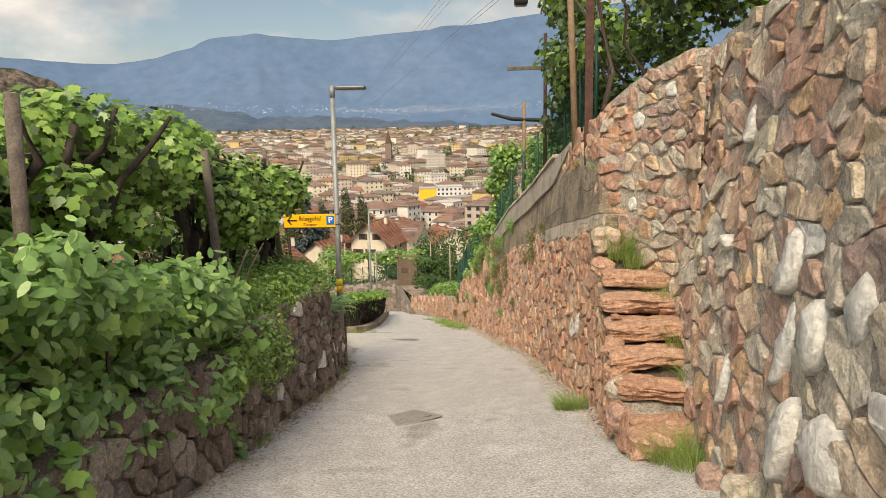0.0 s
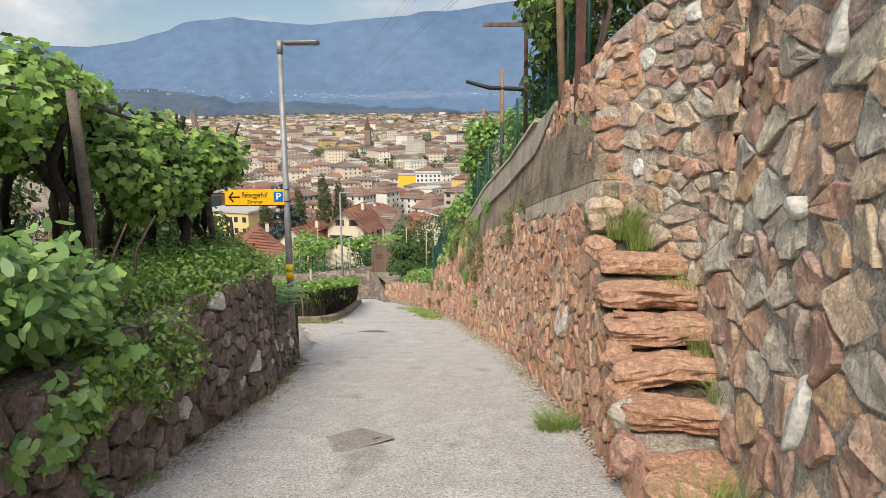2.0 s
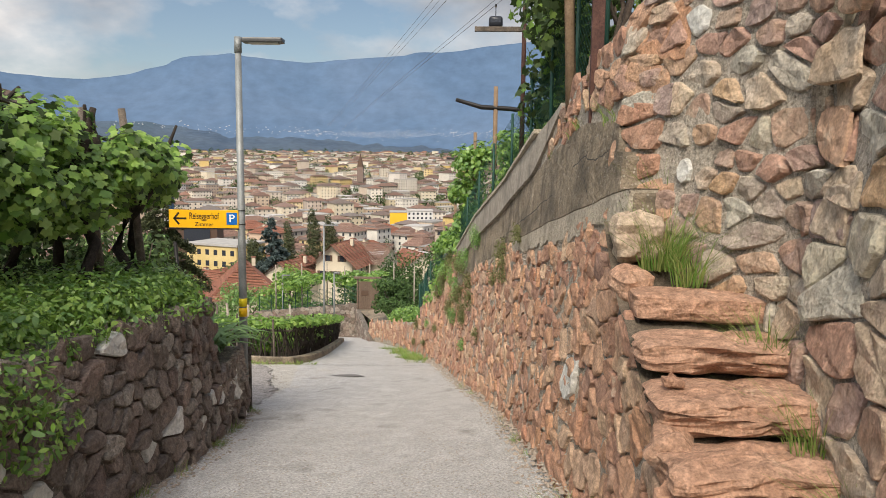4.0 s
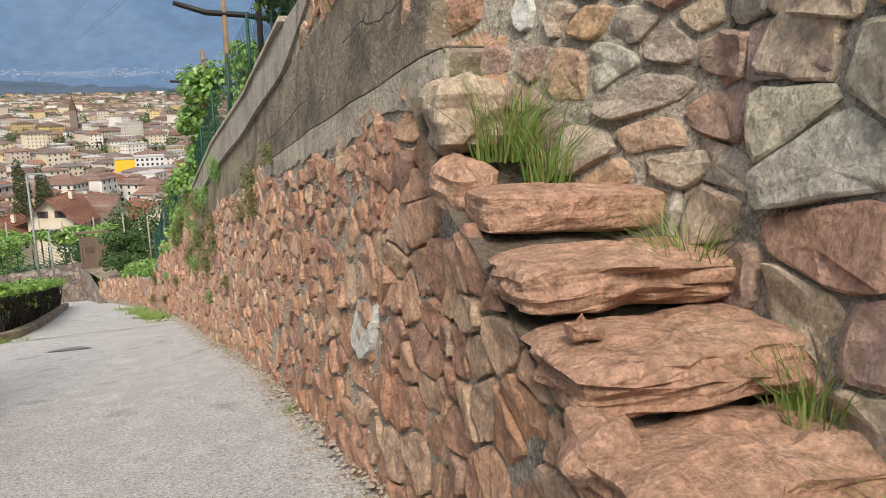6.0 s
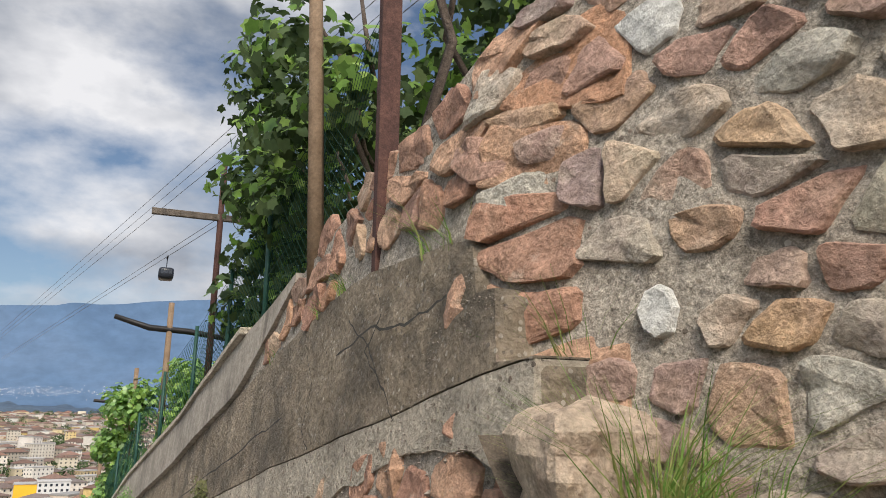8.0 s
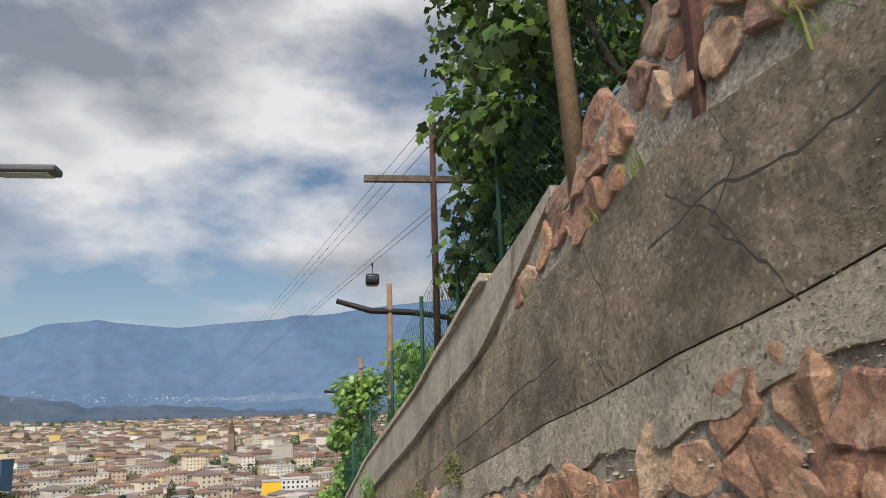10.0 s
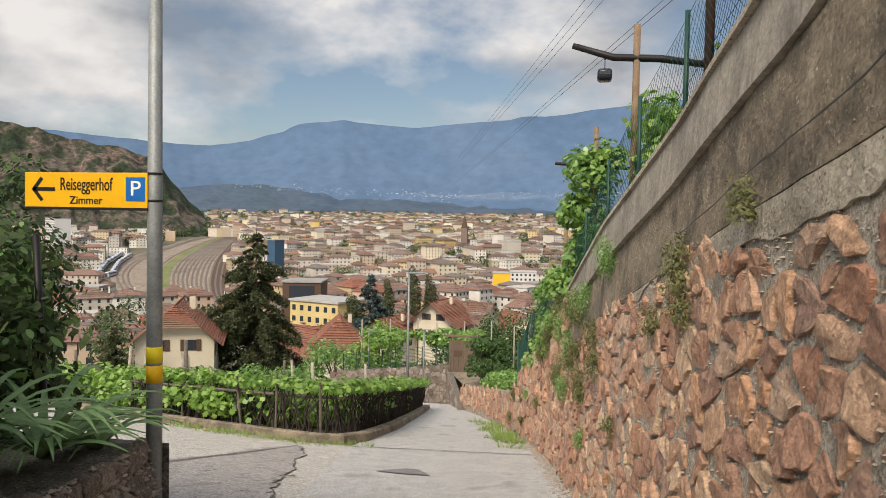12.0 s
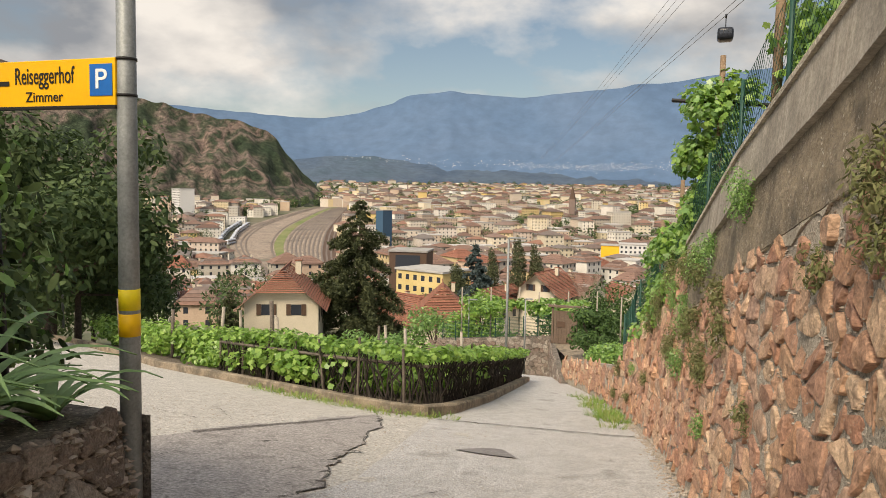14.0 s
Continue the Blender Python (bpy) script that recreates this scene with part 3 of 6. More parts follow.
def shell(blobs, density, seed=1, inner=.35, holes=.0, up=.5):
    """Places and facings on and within uneven ellipsoids (centre, radii)."""
    rng = np.random.default_rng(seed)
    P, N = [], []
    for c, r in blobs:
        c, r = np.array(c, float), np.array(r, float)
        area = 4 * math.pi * ((r[0] * r[1]) ** 1.6 / 3 + (r[0] * r[2]) ** 1.6 / 3 + (r[1] * r[2]) ** 1.6 / 3) ** (1 / 1.6)
        n = int(area * density)
        d = rng.normal(size=(n, 3))
        d /= np.linalg.norm(d, axis=1, keepdims=True)
        f = 1 - inner * rng.random(n) ** 2.2
        wob = np.array([noise.noise(Vector(tuple(q * 2.2 + c))) for q in d])
        p = c + d * r * (f * (1 + .28 * wob))[:, None]
        keep = np.ones(n, bool)
        if holes:
            hv = np.array([noise.noise(Vector(tuple(q * 1.9))) for q in p])
            keep = hv > -1 + 2 * holes * .62
        nn = d / r * r.mean() + rng.normal(size=(n, 3)) * .55
        nn[:, 2] += up
        P.append(p[keep])
        N.append(nn[keep])
    return np.concatenate(P), np.concatenate(N)


def twigs(paths, material, name, parent, r0=.02, r1=.008, seg=5):
    for p in paths:
        n = len(p)
        part(name, tube_bm(p, [r0 + (r1 - r0) * i / (n - 1) for i in range(n)], seg), material, parent, smooth=True)


def wavy(a, b, n, amp, seed):
    rng = random.Random(seed)
    a, b = Vector(a), Vector(b)
    return [a.lerp(b, i / n) + Vector((rng.uniform(-amp, amp), rng.uniform(-amp, amp), rng.uniform(-amp, amp) * .5)) * (0 < i < n) for i in range(n + 1)]


def grass_tuft(at, n, h, spread, seed, label, width=.004):
    """A clump of bent grass blades."""
    rng = random.Random(seed)
    v, f = [], []
    for _ in range(int(n * (1.4 if width < .01 else 1))):
        a, q = rng.uniform(0, math.tau), spread * rng.random() ** .7
        x, y = math.cos(a) * q, math.sin(a) * q
        hh, lean, wa = h * rng.uniform(.45, 1.1), rng.uniform(.25, 1.25), rng.uniform(0, math.tau)
        dx, dy = math.cos(a + rng.uniform(-.9, .9)), math.sin(a + rng.uniform(-.9, .9))
        o = len(v)
        for i in range(4):
            t = i / 3
            w = width * (1 - t * .9)
            px, py, pz = x + dx * lean * hh * t * t, y + dy * lean * hh * t * t, hh * (t - .25 * lean * t * t) - .03
            v += [(px - math.sin(wa) * w, py + math.cos(wa) * w, pz), (px + math.sin(wa) * w, py - math.cos(wa) * w, pz)]
        for i in range(3):
            f.append((o + i * 2, o + i * 2 + 1, o + i * 2 + 3, o + i * 2 + 2))
    ob = mesh("grass_tuft", v, f, M_grass)
    ob.location = at
    return tagged(ob, label, "grass", kind="stuff")


# ---- the stone steps ----
def slab_bm(w, d, h, seed, layers=4, rough=1.0):
    """A split stone slab: strata run round its edges, the top is uneven."""
    bm = bmesh.new()
    rings = []
    n, rows = 44, layers * 3
    for k in range(rows + 1):
        z = -h + h * k / rows
        ring = []
        for i in range(n):
            a = math.tau * i / n
            ca, sa_ = math.cos(a), math.sin(a)
            ex = 8.0
            rr = (abs(ca) ** ex + abs(sa_) ** ex) ** (-1 / ex)
            x, y = ca * rr * w / 2, sa_ * rr * d / 2
            jag = rough * min(1, min(w, d) / .4) * (.055 * nz(x * 3 + seed, y * 3, z * 17 + seed) + .05 * nz(x * 9 + seed, y * 9, z * 40) + .02 * nz(x * 22 + seed, y * 22, z * 60))
            if k in (0, rows):
                jag -= .02 + .02 * rough
            if k < rows * .4:
                jag -= .05 * rough * (1 - k / (rows * .4))
            q = math.hypot(x, y)
            ring.append(bm.verts.new((x * (1 + jag * .6 / q), y * (1 + jag / q), z + rough * (.03 * nz(x * 3 + seed, y * 3, k * .35) + (.02 * nz(x * 2, y * 3, seed) if k > rows * .6 else 0)))))
        rings.append(ring)
    for a, b in zip(rings, rings[1:]):
        for i in range(n):
            bm.faces.new((a[i], a[(i + 1) % n], b[(i + 1) % n], b[i]))
    for ring, flip in ((rings[-1], 0), (rings[0], 1)):
        for sc in (.8, .45):
            inner = [bm.verts.new(Vector((v.co.x * sc, v.co.y * sc, v.co.z + (.008 if not flip else -.01) + rough * .02 * nz(v.co.x * 6, v.co.y * 6, seed)))) for v in ring]
            for i in range(n):
                q = (ring[i], ring[(i + 1) % n], inner[(i + 1) % n], inner[i])
                bm.faces.new(q if not flip else q[::-1])
            ring = inner
        bm.faces.new(ring if not flip else ring[::-1])
    bmesh.ops.recalc_face_normals(bm, faces=bm.faces)
    return bm


steps = empty("stone_steps", (2.5, 7.4, -.95), "rough red sandstone steps climbing inside the rubble wall", "steps")
SLABS = [(7.55, -.76, .56, .36, .2), (7.98, -.56, .72, .36, .14), (8.30, -.38, .80, .40, .13), (8.64, -.19, .86, .46, .17), (8.98, -.03, .84, .40, .14), (9.42, .14, .74, .36, .14)]
for i, (y, z, w, d, h) in enumerate(SLABS):
    ob = part("tread", slab_bm(w, d, h, i * 7.3, 4, .3 if i == 5 else 1.0), M_slab, steps)
    ob.location = (2.2 + w / 2 - 2.5 + (.06 if i in (0, 5) else 0), y + d / 2 - .12 - 7.4, z + .95)
    ob.rotation_euler = (radians(random.Random(i).uniform(-3, 2)), radians(random.Random(i + 5).uniform(-4, 4)), radians(random.Random(i + 9).uniform(-5, 3)))
base_stone = part("block", slab_bm(.34, .26, .26, 50, 3), M_slab, steps)
base_stone.location = (2.38 - 2.5, 7.38 - 7.4, -.78 + .95)
for i, (x, y, z, s) in enumerate(((2.36, 9.9, .53, .28), (2.3, 9.72, .22, .2), (2.25, 8.02, -.55, .2), (2.26, 8.5, -.33, .18), (2.24, 7.75, -.72, .22), (2.3, 8.28, -.5, .2))):
    ob = part("block", slab_bm(s * 1.05, s, s * .95, 60 + i * 3, 2), M_slab if i % 2 else M_stone, steps)
    ob.location = (x - 2.5, y - 7.4, z + .95)
    ob.rotation_euler = (.1 * i, -.08 * i, .4 * i)
# earth filling under the treads
ev, ef = [], []
for i in range(25):
    y = 7.42 + i * .115
    z = float(np.interp(y, [7.4, 7.7, 9.3, 9.7, 10.1, 10.3, 10.65], [-.97, -.88, -.065, .08, .4, .6, .9]))
    for k in range(9):
        x = 2.21 + k * .11
        ev.append((x, y, z + .03 * nz(x, y, 0, 6) + .05 * max(0, k - 5)))
for i in range(24):
    for k in range(8):
        a = i * 9 + k
        ef.append((a, a + 1, a + 10, a + 9))
tagged(mesh("stair_earth", ev, ef, M_earth, smooth=True), "gritty grey earth filling between the stone steps", "soil", kind="structure")
for i, (y, z) in enumerate(((10.12, .68), (10.33, .91), (10.52, 1.12))):
    ob = part("concrete_step", box_bm(.64 - .03 * i, .42, .27, (0, 0, -.135), .03), M_conc_d, steps, "cracked grey concrete step")
    ob.location = (2.69 - .02 * i - 2.5, y + .2 - 7.4, z + .95)
# loose stones
for i, (x, y, z, s) in enumerate(((2.3, 8.72, -.16, .06), (2.66, 5.75, -.5, .24), (2.6, 5.0, -.3, .24), (2.68, 6.5, -.75, .2))):
    ob = part("loose_stone", slab_bm(s * 1.6, s * 1.1, s, 80 + i * 5, 2), M_stone if i else M_slab, None)
    ob.location = (x, y, z + s * .5)
    tagged(ob, "loose tan stone lying at the wall foot" if i else "small loose red stone on a step", "stone", "loose stones")

# ---- lane details ----
mh = empty("manhole_cover", (.09, 9.78, road_z(.09, 9.78) + .004), "worn ribbed iron manhole cover sunk in the lane", "manhole cover")
mh.rotation_euler = (-math.atan(.2), 0, radians(38))
part("frame", box_bm(.64, .64, .014, (0, 0, 0), .005), M_iron, mh)
for i in range(19):
    part("rib", box_bm(.58, .013, .010, (0, -.29 + i * .0322, .010), .002), M_iron, mh)
for i in range(4):
    part("cross_rib", box_bm(.011, .58, .008, (-.24 + i * .16, 0, .009), .002), M_iron, mh)
part("lifting_slot", box_bm(.07, .02, .004, (.18, -.236, .017), .001), M_crack, mh)
M_patch = surf("patch_asphalt", [(.22, .205, .20), (.31, .29, .28)], 8, 60, .9, .8, .4)
PATCH = [(-1.98, 22.28), (-1.5, 22.2), (-1.08, 22.24), (-1.22, 22.5), (-1.42, 22.86), (-1.62, 22.84), (-1.82, 22.55)]
tagged(mesh("road_patch", [(x, y, road_z(x, y) + .016) for x, y in PATCH], [tuple(range(len(PATCH)))], M_patch), "dark asphalt repair patch in the lane", "road patch")



def crack(points, w, name, label):
    """A narrow dark joint on the lane."""
    v, f = [], []
    rng = random.Random(len(points) + int(w * 1000))
    for i, (x, y) in enumerate(points):
        j = w * rng.uniform(.5, 1.2)
        v += [(x, y - j, road_z(x, y - j) + .016), (x, y + j, road_z(x, y + j) + .016)]
        if i:
            f.append((2 * i - 2, 2 * i, 2 * i + 1, 2 * i - 1))
    return tagged(mesh(name, v, f, M_crack), label, "crack", "cracks in the lane")


SIDE_ASPHALT = [(-7.6, 16.5), (-5.3, 20.05), (-5.2, 21.0), (-5.22, 21.9), (-4.85, 22.7), (-4.96, 23.8), (-4.4, 25.3), (-3.85, 24.1), (-3.1, 21.6), (-2.9, 20.5), (-2.6, 19.6), (-2.2, 18.5), (-2.0, 16.5)]
ragged = [(a[0] + (b[0] - a[0]) * k / 14 + .16 * nz(a[0] * 3, b[1] * 3 + k * .5, 1) + .07 * nz(k * 1.7, a[1], 4), a[1] + (b[1] - a[1]) * k / 14 + .3 * nz(b[0] * 3, a[1] * 3 + k * .45, 2)) for a, b in zip(SIDE_ASPHALT, SIDE_ASPHALT[1:]) for k in range(14)] + [SIDE_ASPHALT[-1]]
tagged(mesh("asphalt_area", [(x, y, road_z(x, y) + .012) for x, y in ragged], [tuple(range(len(ragged)))], surf("worn_asphalt", [(.30, .272, .25), (.46, .42, .39), (.37, .335, .31)], 3.5, 28, .92, 1.0, .5, dist=.012)), "grey worn asphalt where the side road joins", "asphalt", kind="structure")
rc = random.Random(5)
crack([(x + rc.uniform(-.02, .02), y + rc.uniform(-.03, .03)) for x, y in ragged[14 * 6:14 * 11]], .02, "road_crack", "ragged crack where two pavings meet")
crack([(-3.4 + i * .2, 25.7 + .05 * i + rc.uniform(-.06, .06)) for i in range(19)], .035, "road_joint", "dark open joint across the concrete lane")
for k in range(8):
    x0, y0, dx, dy = rc.uniform(-6.5, -2.2), rc.uniform(17.5, 24), rc.uniform(-.13, .13), rc.uniform(-.05, .14)
    crack([(x0 + i * dx + rc.uniform(-.05, .05), y0 + i * dy + rc.uniform(-.09, .09)) for i in range(rc.randint(8, 18))], .011, "road_crack", "fine crack in the worn side road")
crack([(-1.55 + i * .04, 18.3 + .16 * i + rc.uniform(-.06, .06)) for i in range(9)], .02, "road_crack", "short crack along the concrete lane")

# side road and the kerb of the vine bed
KERB = [(-40, 47), (-23, 37.2), (-13.8, 30.5), (-8.2, 27.8), (-5.4, 26.35), (-4.3, 25.95), (-3.75, 26.2), (-3.5, 27.2), (-3.75, 31), (-4.6, 38), (-5.5, 44.8)]
sv, sf = [], []
cols = [-2.0 - i * .5 for i in range(57)]
for x in cols:
    y1 = interp(KERB[:6], x) if x < -4.3 else 25.95
    for k in range(13):
        y = 16.05 + (y1 + .1 - 16.05) * k / 12
        sv.append((x, y, road_z(x, y) - .006 + .01 * nz(x, y, 4, .8)))
for i in range(len(cols) - 1):
    for k in range(12):
        a = i * 13 + k
        sf.append((a, a + 1, a + 14, a + 13))
tagged(mesh("side_road", sv, sf, M_road_b, smooth=True), "worn beige concrete side road branching off", "road", kind="structure")


def ribbon(name, line, prof, material, zf):
    """A profile (offset, height) swept along a line on the ground."""
    v, f = [], []
    n = len(prof)
    dense = []
    for (a, b), (c, d) in zip(line, line[1:]):
        k = max(1, int(math.hypot(c - a, d - b) / .8))
        dense += [(a + (c - a) * i / k, b + (d - b) * i / k) for i in range(k)]
    dense.append(line[-1])
    for i, (x, y) in enumerate(dense):
        p, q = dense[max(0, i - 1)], dense[min(len(dense) - 1, i + 1)]
        dx, dy = q[0] - p[0], q[1] - p[1]
        s = math.hypot(dx, dy)
        for o, h in prof:
            X, Y = x - dy / s * o, y + dx / s * o
            v.append((X, Y, zf(X, Y) + h + .012 * nz(X, Y, h, 2)))
    for i in range(len(dense) - 1):
        for k in range(n):
            a, b = i * n + k, i * n + (k + 1) % n
            f.append((a, b, b + n, a + n))
    f += [tuple(range(n))[::-1], tuple((len(dense) - 1) * n + k for k in range(n))]
    return mesh(name, v, f, material)


tagged(ribbon("kerb", KERB, [(0, -.2), (0, .17), (.03, .2), (.26, .2), (.29, .16), (.29, -.2)], M_conc_d, road_z), "low weathered concrete kerb round the vine bed", "kerb", kind="structure")
bv = [(-3.9, 26.5), (-3.7, 27.2), (-3.95, 31), (-4.8, 38), (-5.7, 44.6), (-16, 47), (-40, 50), (-39.8, 47.3), (-22.9, 37.5), (-13.7, 30.8), (-8.1, 28.1), (-5.3, 26.65)]
tagged(mesh("vine_bed_soil", [(x, y, road_z(x, y) + .14 - (.9 if y > 40 and x < -8 else 0)) for x, y in bv], [tuple(range(len(bv)))], M_earth), "dark earth of the raised vine bed", "soil", kind="structure")


def rail_post(at, h, r, material, name, label, cat, group, lean=(0, 0)):
    ob = part(name, tube_bm([(0, 0, -.15), (lean[0] * .5, lean[1] * .5, h * .5), (lean[0], lean[1], h)], [r * 1.1, r, r * .9], 7), material, None, smooth=True)
    ob.location = at
    return tagged(ob, label, cat, group)


# low vine row along the kerb: stakes, dark stems, rails and a leafy top
rs = random.Random(8)
row = empty("vine_row", (-4.4, 27, road_z(-4.4, 27)), "low clipped vine row on stakes behind the kerb", "vine row")
row_o = Vector(row.location)
line = [(-11.5, 30.4), (-8.1, 28.45), (-5.3, 26.85), (-4.2, 26.55), (-3.95, 27.3), (-4.15, 31), (-5.0, 38), (-5.8, 44.2)]
acc = []
for (a, b), (c, d) in zip(line, line[1:]):
    k = max(1, int(math.hypot(c - a, d - b) / .11))
    acc += [(a + (c - a) * i / k, b + (d - b) * i / k) for i in range(k)]
sv_, sf_ = [], []
for i, (x, y) in enumerate(acc):
    if i % 12 == 0:
        ob = part("stake", tube_bm([(0, 0, -.1), (rs.uniform(-.1, .1), rs.uniform(-.1, .1), 1.0 + rs.uniform(0, .4))], [.035, .03], 6), M_post, row)
        ob.location = Vector((x, y, road_z(x, y) + .15)) - row_o
    # dark woody stems
    for _ in range(2):
        bm = tube_bm([(x + rs.uniform(-.1, .1), y + rs.uniform(-.1, .3), road_z(x, y) + .1), (x + rs.uniform(-.2, .2), y + rs.uniform(0, .3), road_z(x, y) + .55), (x + rs.uniform(-.3, .3), y + rs.uniform(0, .5), road_z(x, y) + 1.0)], [.022, .018, .012], 4)
        o = len(sv_)
        bm.verts.index_update()
        sv_ += [tuple(v.co - row_o) for v in bm.verts]
        sf_ += [tuple(v.index + o for v in q.verts) for q in bm.faces]
        bm.free()
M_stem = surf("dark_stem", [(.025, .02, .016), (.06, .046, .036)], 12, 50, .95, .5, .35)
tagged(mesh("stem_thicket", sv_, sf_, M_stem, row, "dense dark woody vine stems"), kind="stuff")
for i in range(0, len(acc) - 26, 26):
    a, b = acc[i], acc[i + 26]
    part("rail", tube_bm([Vector((a[0], a[1], road_z(*a) + .95)) - row_o, Vector((b[0], b[1], road_z(*b) + .95)) - row_o], [.04, .035], 6), M_post, row)
blobs = [((x, y + .25, road_z(x, y) + 1.2 + .14 * nz(x, y, 0, .6)), (.42, .45, .17 + .1 * nz(x, y, 7, 1.1))) for x, y in acc[::5]]
P, N = shell(blobs, 56, 31, .7)
tagged(leaf_mesh("foliage", P - np.array(row_o), N, .15, M_vine, "vine", row, 31), kind="stuff")
# the field of vines behind it
blobs = []
for i in range(190):
    y = rs.uniform(28, 39)
    x = rs.uniform(interp([(28, -7), (31, -12), (37, -21), (46, -30)], y), interp([(28, -4.6), (31, -4.6), (38, -5.4), (46, -7)], y))
    if rs.random() < .8 or y < 36:
        blobs.append(((x, y, road_z(x, y) + .72 - .12 * max(0, y - 33) * .4 + rs.uniform(-.35, .3)), (.75, .75, .3)))
blobs += [((-9.2 - i * .66, 30.2 + i * .42 + rs.uniform(-.2, .2), road_z(-10, 30.2 + i * .42) + .8), (.7, .55, .6)) for i in range(24)]
P, N = shell(blobs, 30, 32, .6)
tagged(leaf_mesh("vine_field", P, N, .19, M_vine, "vine", None, 32), "bright green vines spread over low trellises", "vines", kind="stuff")
for i, (x, y, h) in enumerate(((-9.3, 29.6, 1.9), (-10.5, 32, 1.5), (-13.5, 33.2, 1.7), (-16, 34, 1.5), (-8.0, 36, 1.5), (-9.5, 38, 1.6), (-11, 40.5, 1.6), (-7.2, 40, 1.6), (-14.5, 36, 1.7), (-20, 36, 1.8), (-12.5, 35, 1.6))):
    rail_post((x, y, road_z(x, y)), h + .3, .06, M_cap if i % 3 else M_post, "vine_post", "pale concrete vine post" if i % 3 else "weathered wooden vine post", "post", "posts in the vine field", (rs.uniform(-.15, .15), rs.uniform(-.1, .1)))

# ---- sign pole with lamp ----
PX, PY = -1.995, 15.98
PZ = -2.95
pole = empty("street_lamp", (PX, PY, PZ), "tall galvanised lamp post with flat lamp head", "street lamp", "street lamps")
part("pole", tube_bm([(0, 0, -.2), (0, 0, 2.2), (0, 0, 5.38)], [.062, .056, .044], 20), M_galv, pole, smooth=True)
part("collar", tube_bm([(0, 0, 5.30), (0, 0, 5.52)], [.052, .052], 16), M_galv, pole, smooth=True)
hd = part("lamp_head", box_bm(.58, .2, .07, (.36, 0, 5.47), .02), M_lamp, pole, "flat grey lamp head")
part("glass", box_bm(.42, .15, .012, (.38, 0, 5.430), .003), M_lglass, hd)
part("number_tag", tube_bm([(0, 0, 1.66), (0, 0, 1.78)], [.0595, .0590], 20), M_ytag, pole, "yellow number sticker", smooth=True)
part("amber_tag", tube_bm([(0, 0, 1.51), (0, 0, 1.64)], [.0600, .0596], 20), M_ytag2, pole, "amber sticker", smooth=True)
for z in (2.86, 3.06):
    part("clamp", tube_bm([(0, 0, z), (0, 0, z + .015)], [.058, .058], 16), M_black, pole, smooth=True)


def text_mesh(body, size, at, material, parent, name="lettering", cx="LEFT", wide=1.0):
    cu = bpy.data.curves.new(name, "FONT")
    cu.body, cu.size, cu.extrude, cu.align_x, cu.align_y = body, size, .001, cx, "CENTER"
    cu.offset = size * .006
    tmp = new("tmp_text", cu)
    me = bpy.data.meshes.new_from_object(tmp.evaluated_get(bpy.context.evaluated_depsgraph_get()))
    bpy.data.objects.remove(tmp)
    me.materials.clear()
    me.materials.append(material)
    ob = new(name, me)
    ob.parent = parent
    ob.matrix_local = pose(*at, 90, 0, 0) @ Matrix.Diagonal((wide, 1, 1, 1))
    return ob


sign = empty("direction_sign", (-2.53, 15.93, -.01), "yellow direction sign with black lettering and blue parking panel", "sign")
part("plate", box_bm(1.02, .02, .262, (0, 0, 0), .004), M_yellow, sign)
part("lower_edge", box_bm(1.02, .028, .02, (0, 0, -.138), .003), M_black, sign)
part("parking_panel", box_bm(.155, .004, .175, (.415, -.0125, .01), .001), M_blue, sign)
text_mesh("P", .155, (.415, -.0155, .01), M_wht, sign, cx="CENTER", wide=1.15)
text_mesh("Reiseggerhof", .135, (.008, -.0125, .04), M_black, sign, cx="CENTER", wide=.62)
text_mesh("Zimmer", .082, (.008, -.0125, -.078), M_black, sign, cx="CENTER", wide=1.02)
arrow = bmesh.new()
for a, b in (((-.43, 0), (-.25, 0)), ((-.43, 0), (-.36, .085)), ((-.43, 0), (-.36, -.085))):
    d = Vector((b[0] - a[0], 0, b[1] - a[1]))
    nrm_ = Vector((-d.z, 0, d.x)).normalized() * .014
    q = [Vector((a[0], -.0125, a[1])) + nrm_ - d.normalized() * .01, Vector((a[0], -.0125, a[1])) - nrm_ - d.normalized() * .01, Vector((b[0], -.0125, b[1])) - nrm_, Vector((b[0], -.0125, b[1])) + nrm_]
    arrow.faces.new([arrow.verts.new(p + Vector((0, 0, .005))) for p in q])
part("arrow", arrow, M_black, sign)
number = text_mesh("6933", .042, (.0, -.0612, 1.72), M_black, pole, cx="CENTER")
number.matrix_local = pose(0, 0, 0, 0, 0, 38) @ number.matrix_local


def small_lamp(at, h, arm, label):
    o = empty("street_lamp", at, label, "street lamp", "street lamps")
    part("pole", tube_bm([(0, 0, -.3), (0, 0, h)], [.07, .045], 8), M_galv, o, smooth=True)
    part("lamp_head", box_bm(abs(arm), .18, .07, (arm / 2, 0, h), .015), M_galv, o)
    return o


small_lamp((-6.35, 43.7, -9.2), 6.7, .75, "slim galvanised street lamp at the lane edge")
small_lamp((-8.05, 55.6, -11), 4.2, .4, "slim galvanised street lamp at the lane edge")
small_lamp((-12.4, 58.6, -12.5), 5.0, .55, "slim galvanised street lamp beyond the vines")
small_lamp((-31, 44, -8), 4.2, .4, "slim galvanised street lamp beyond the vines")

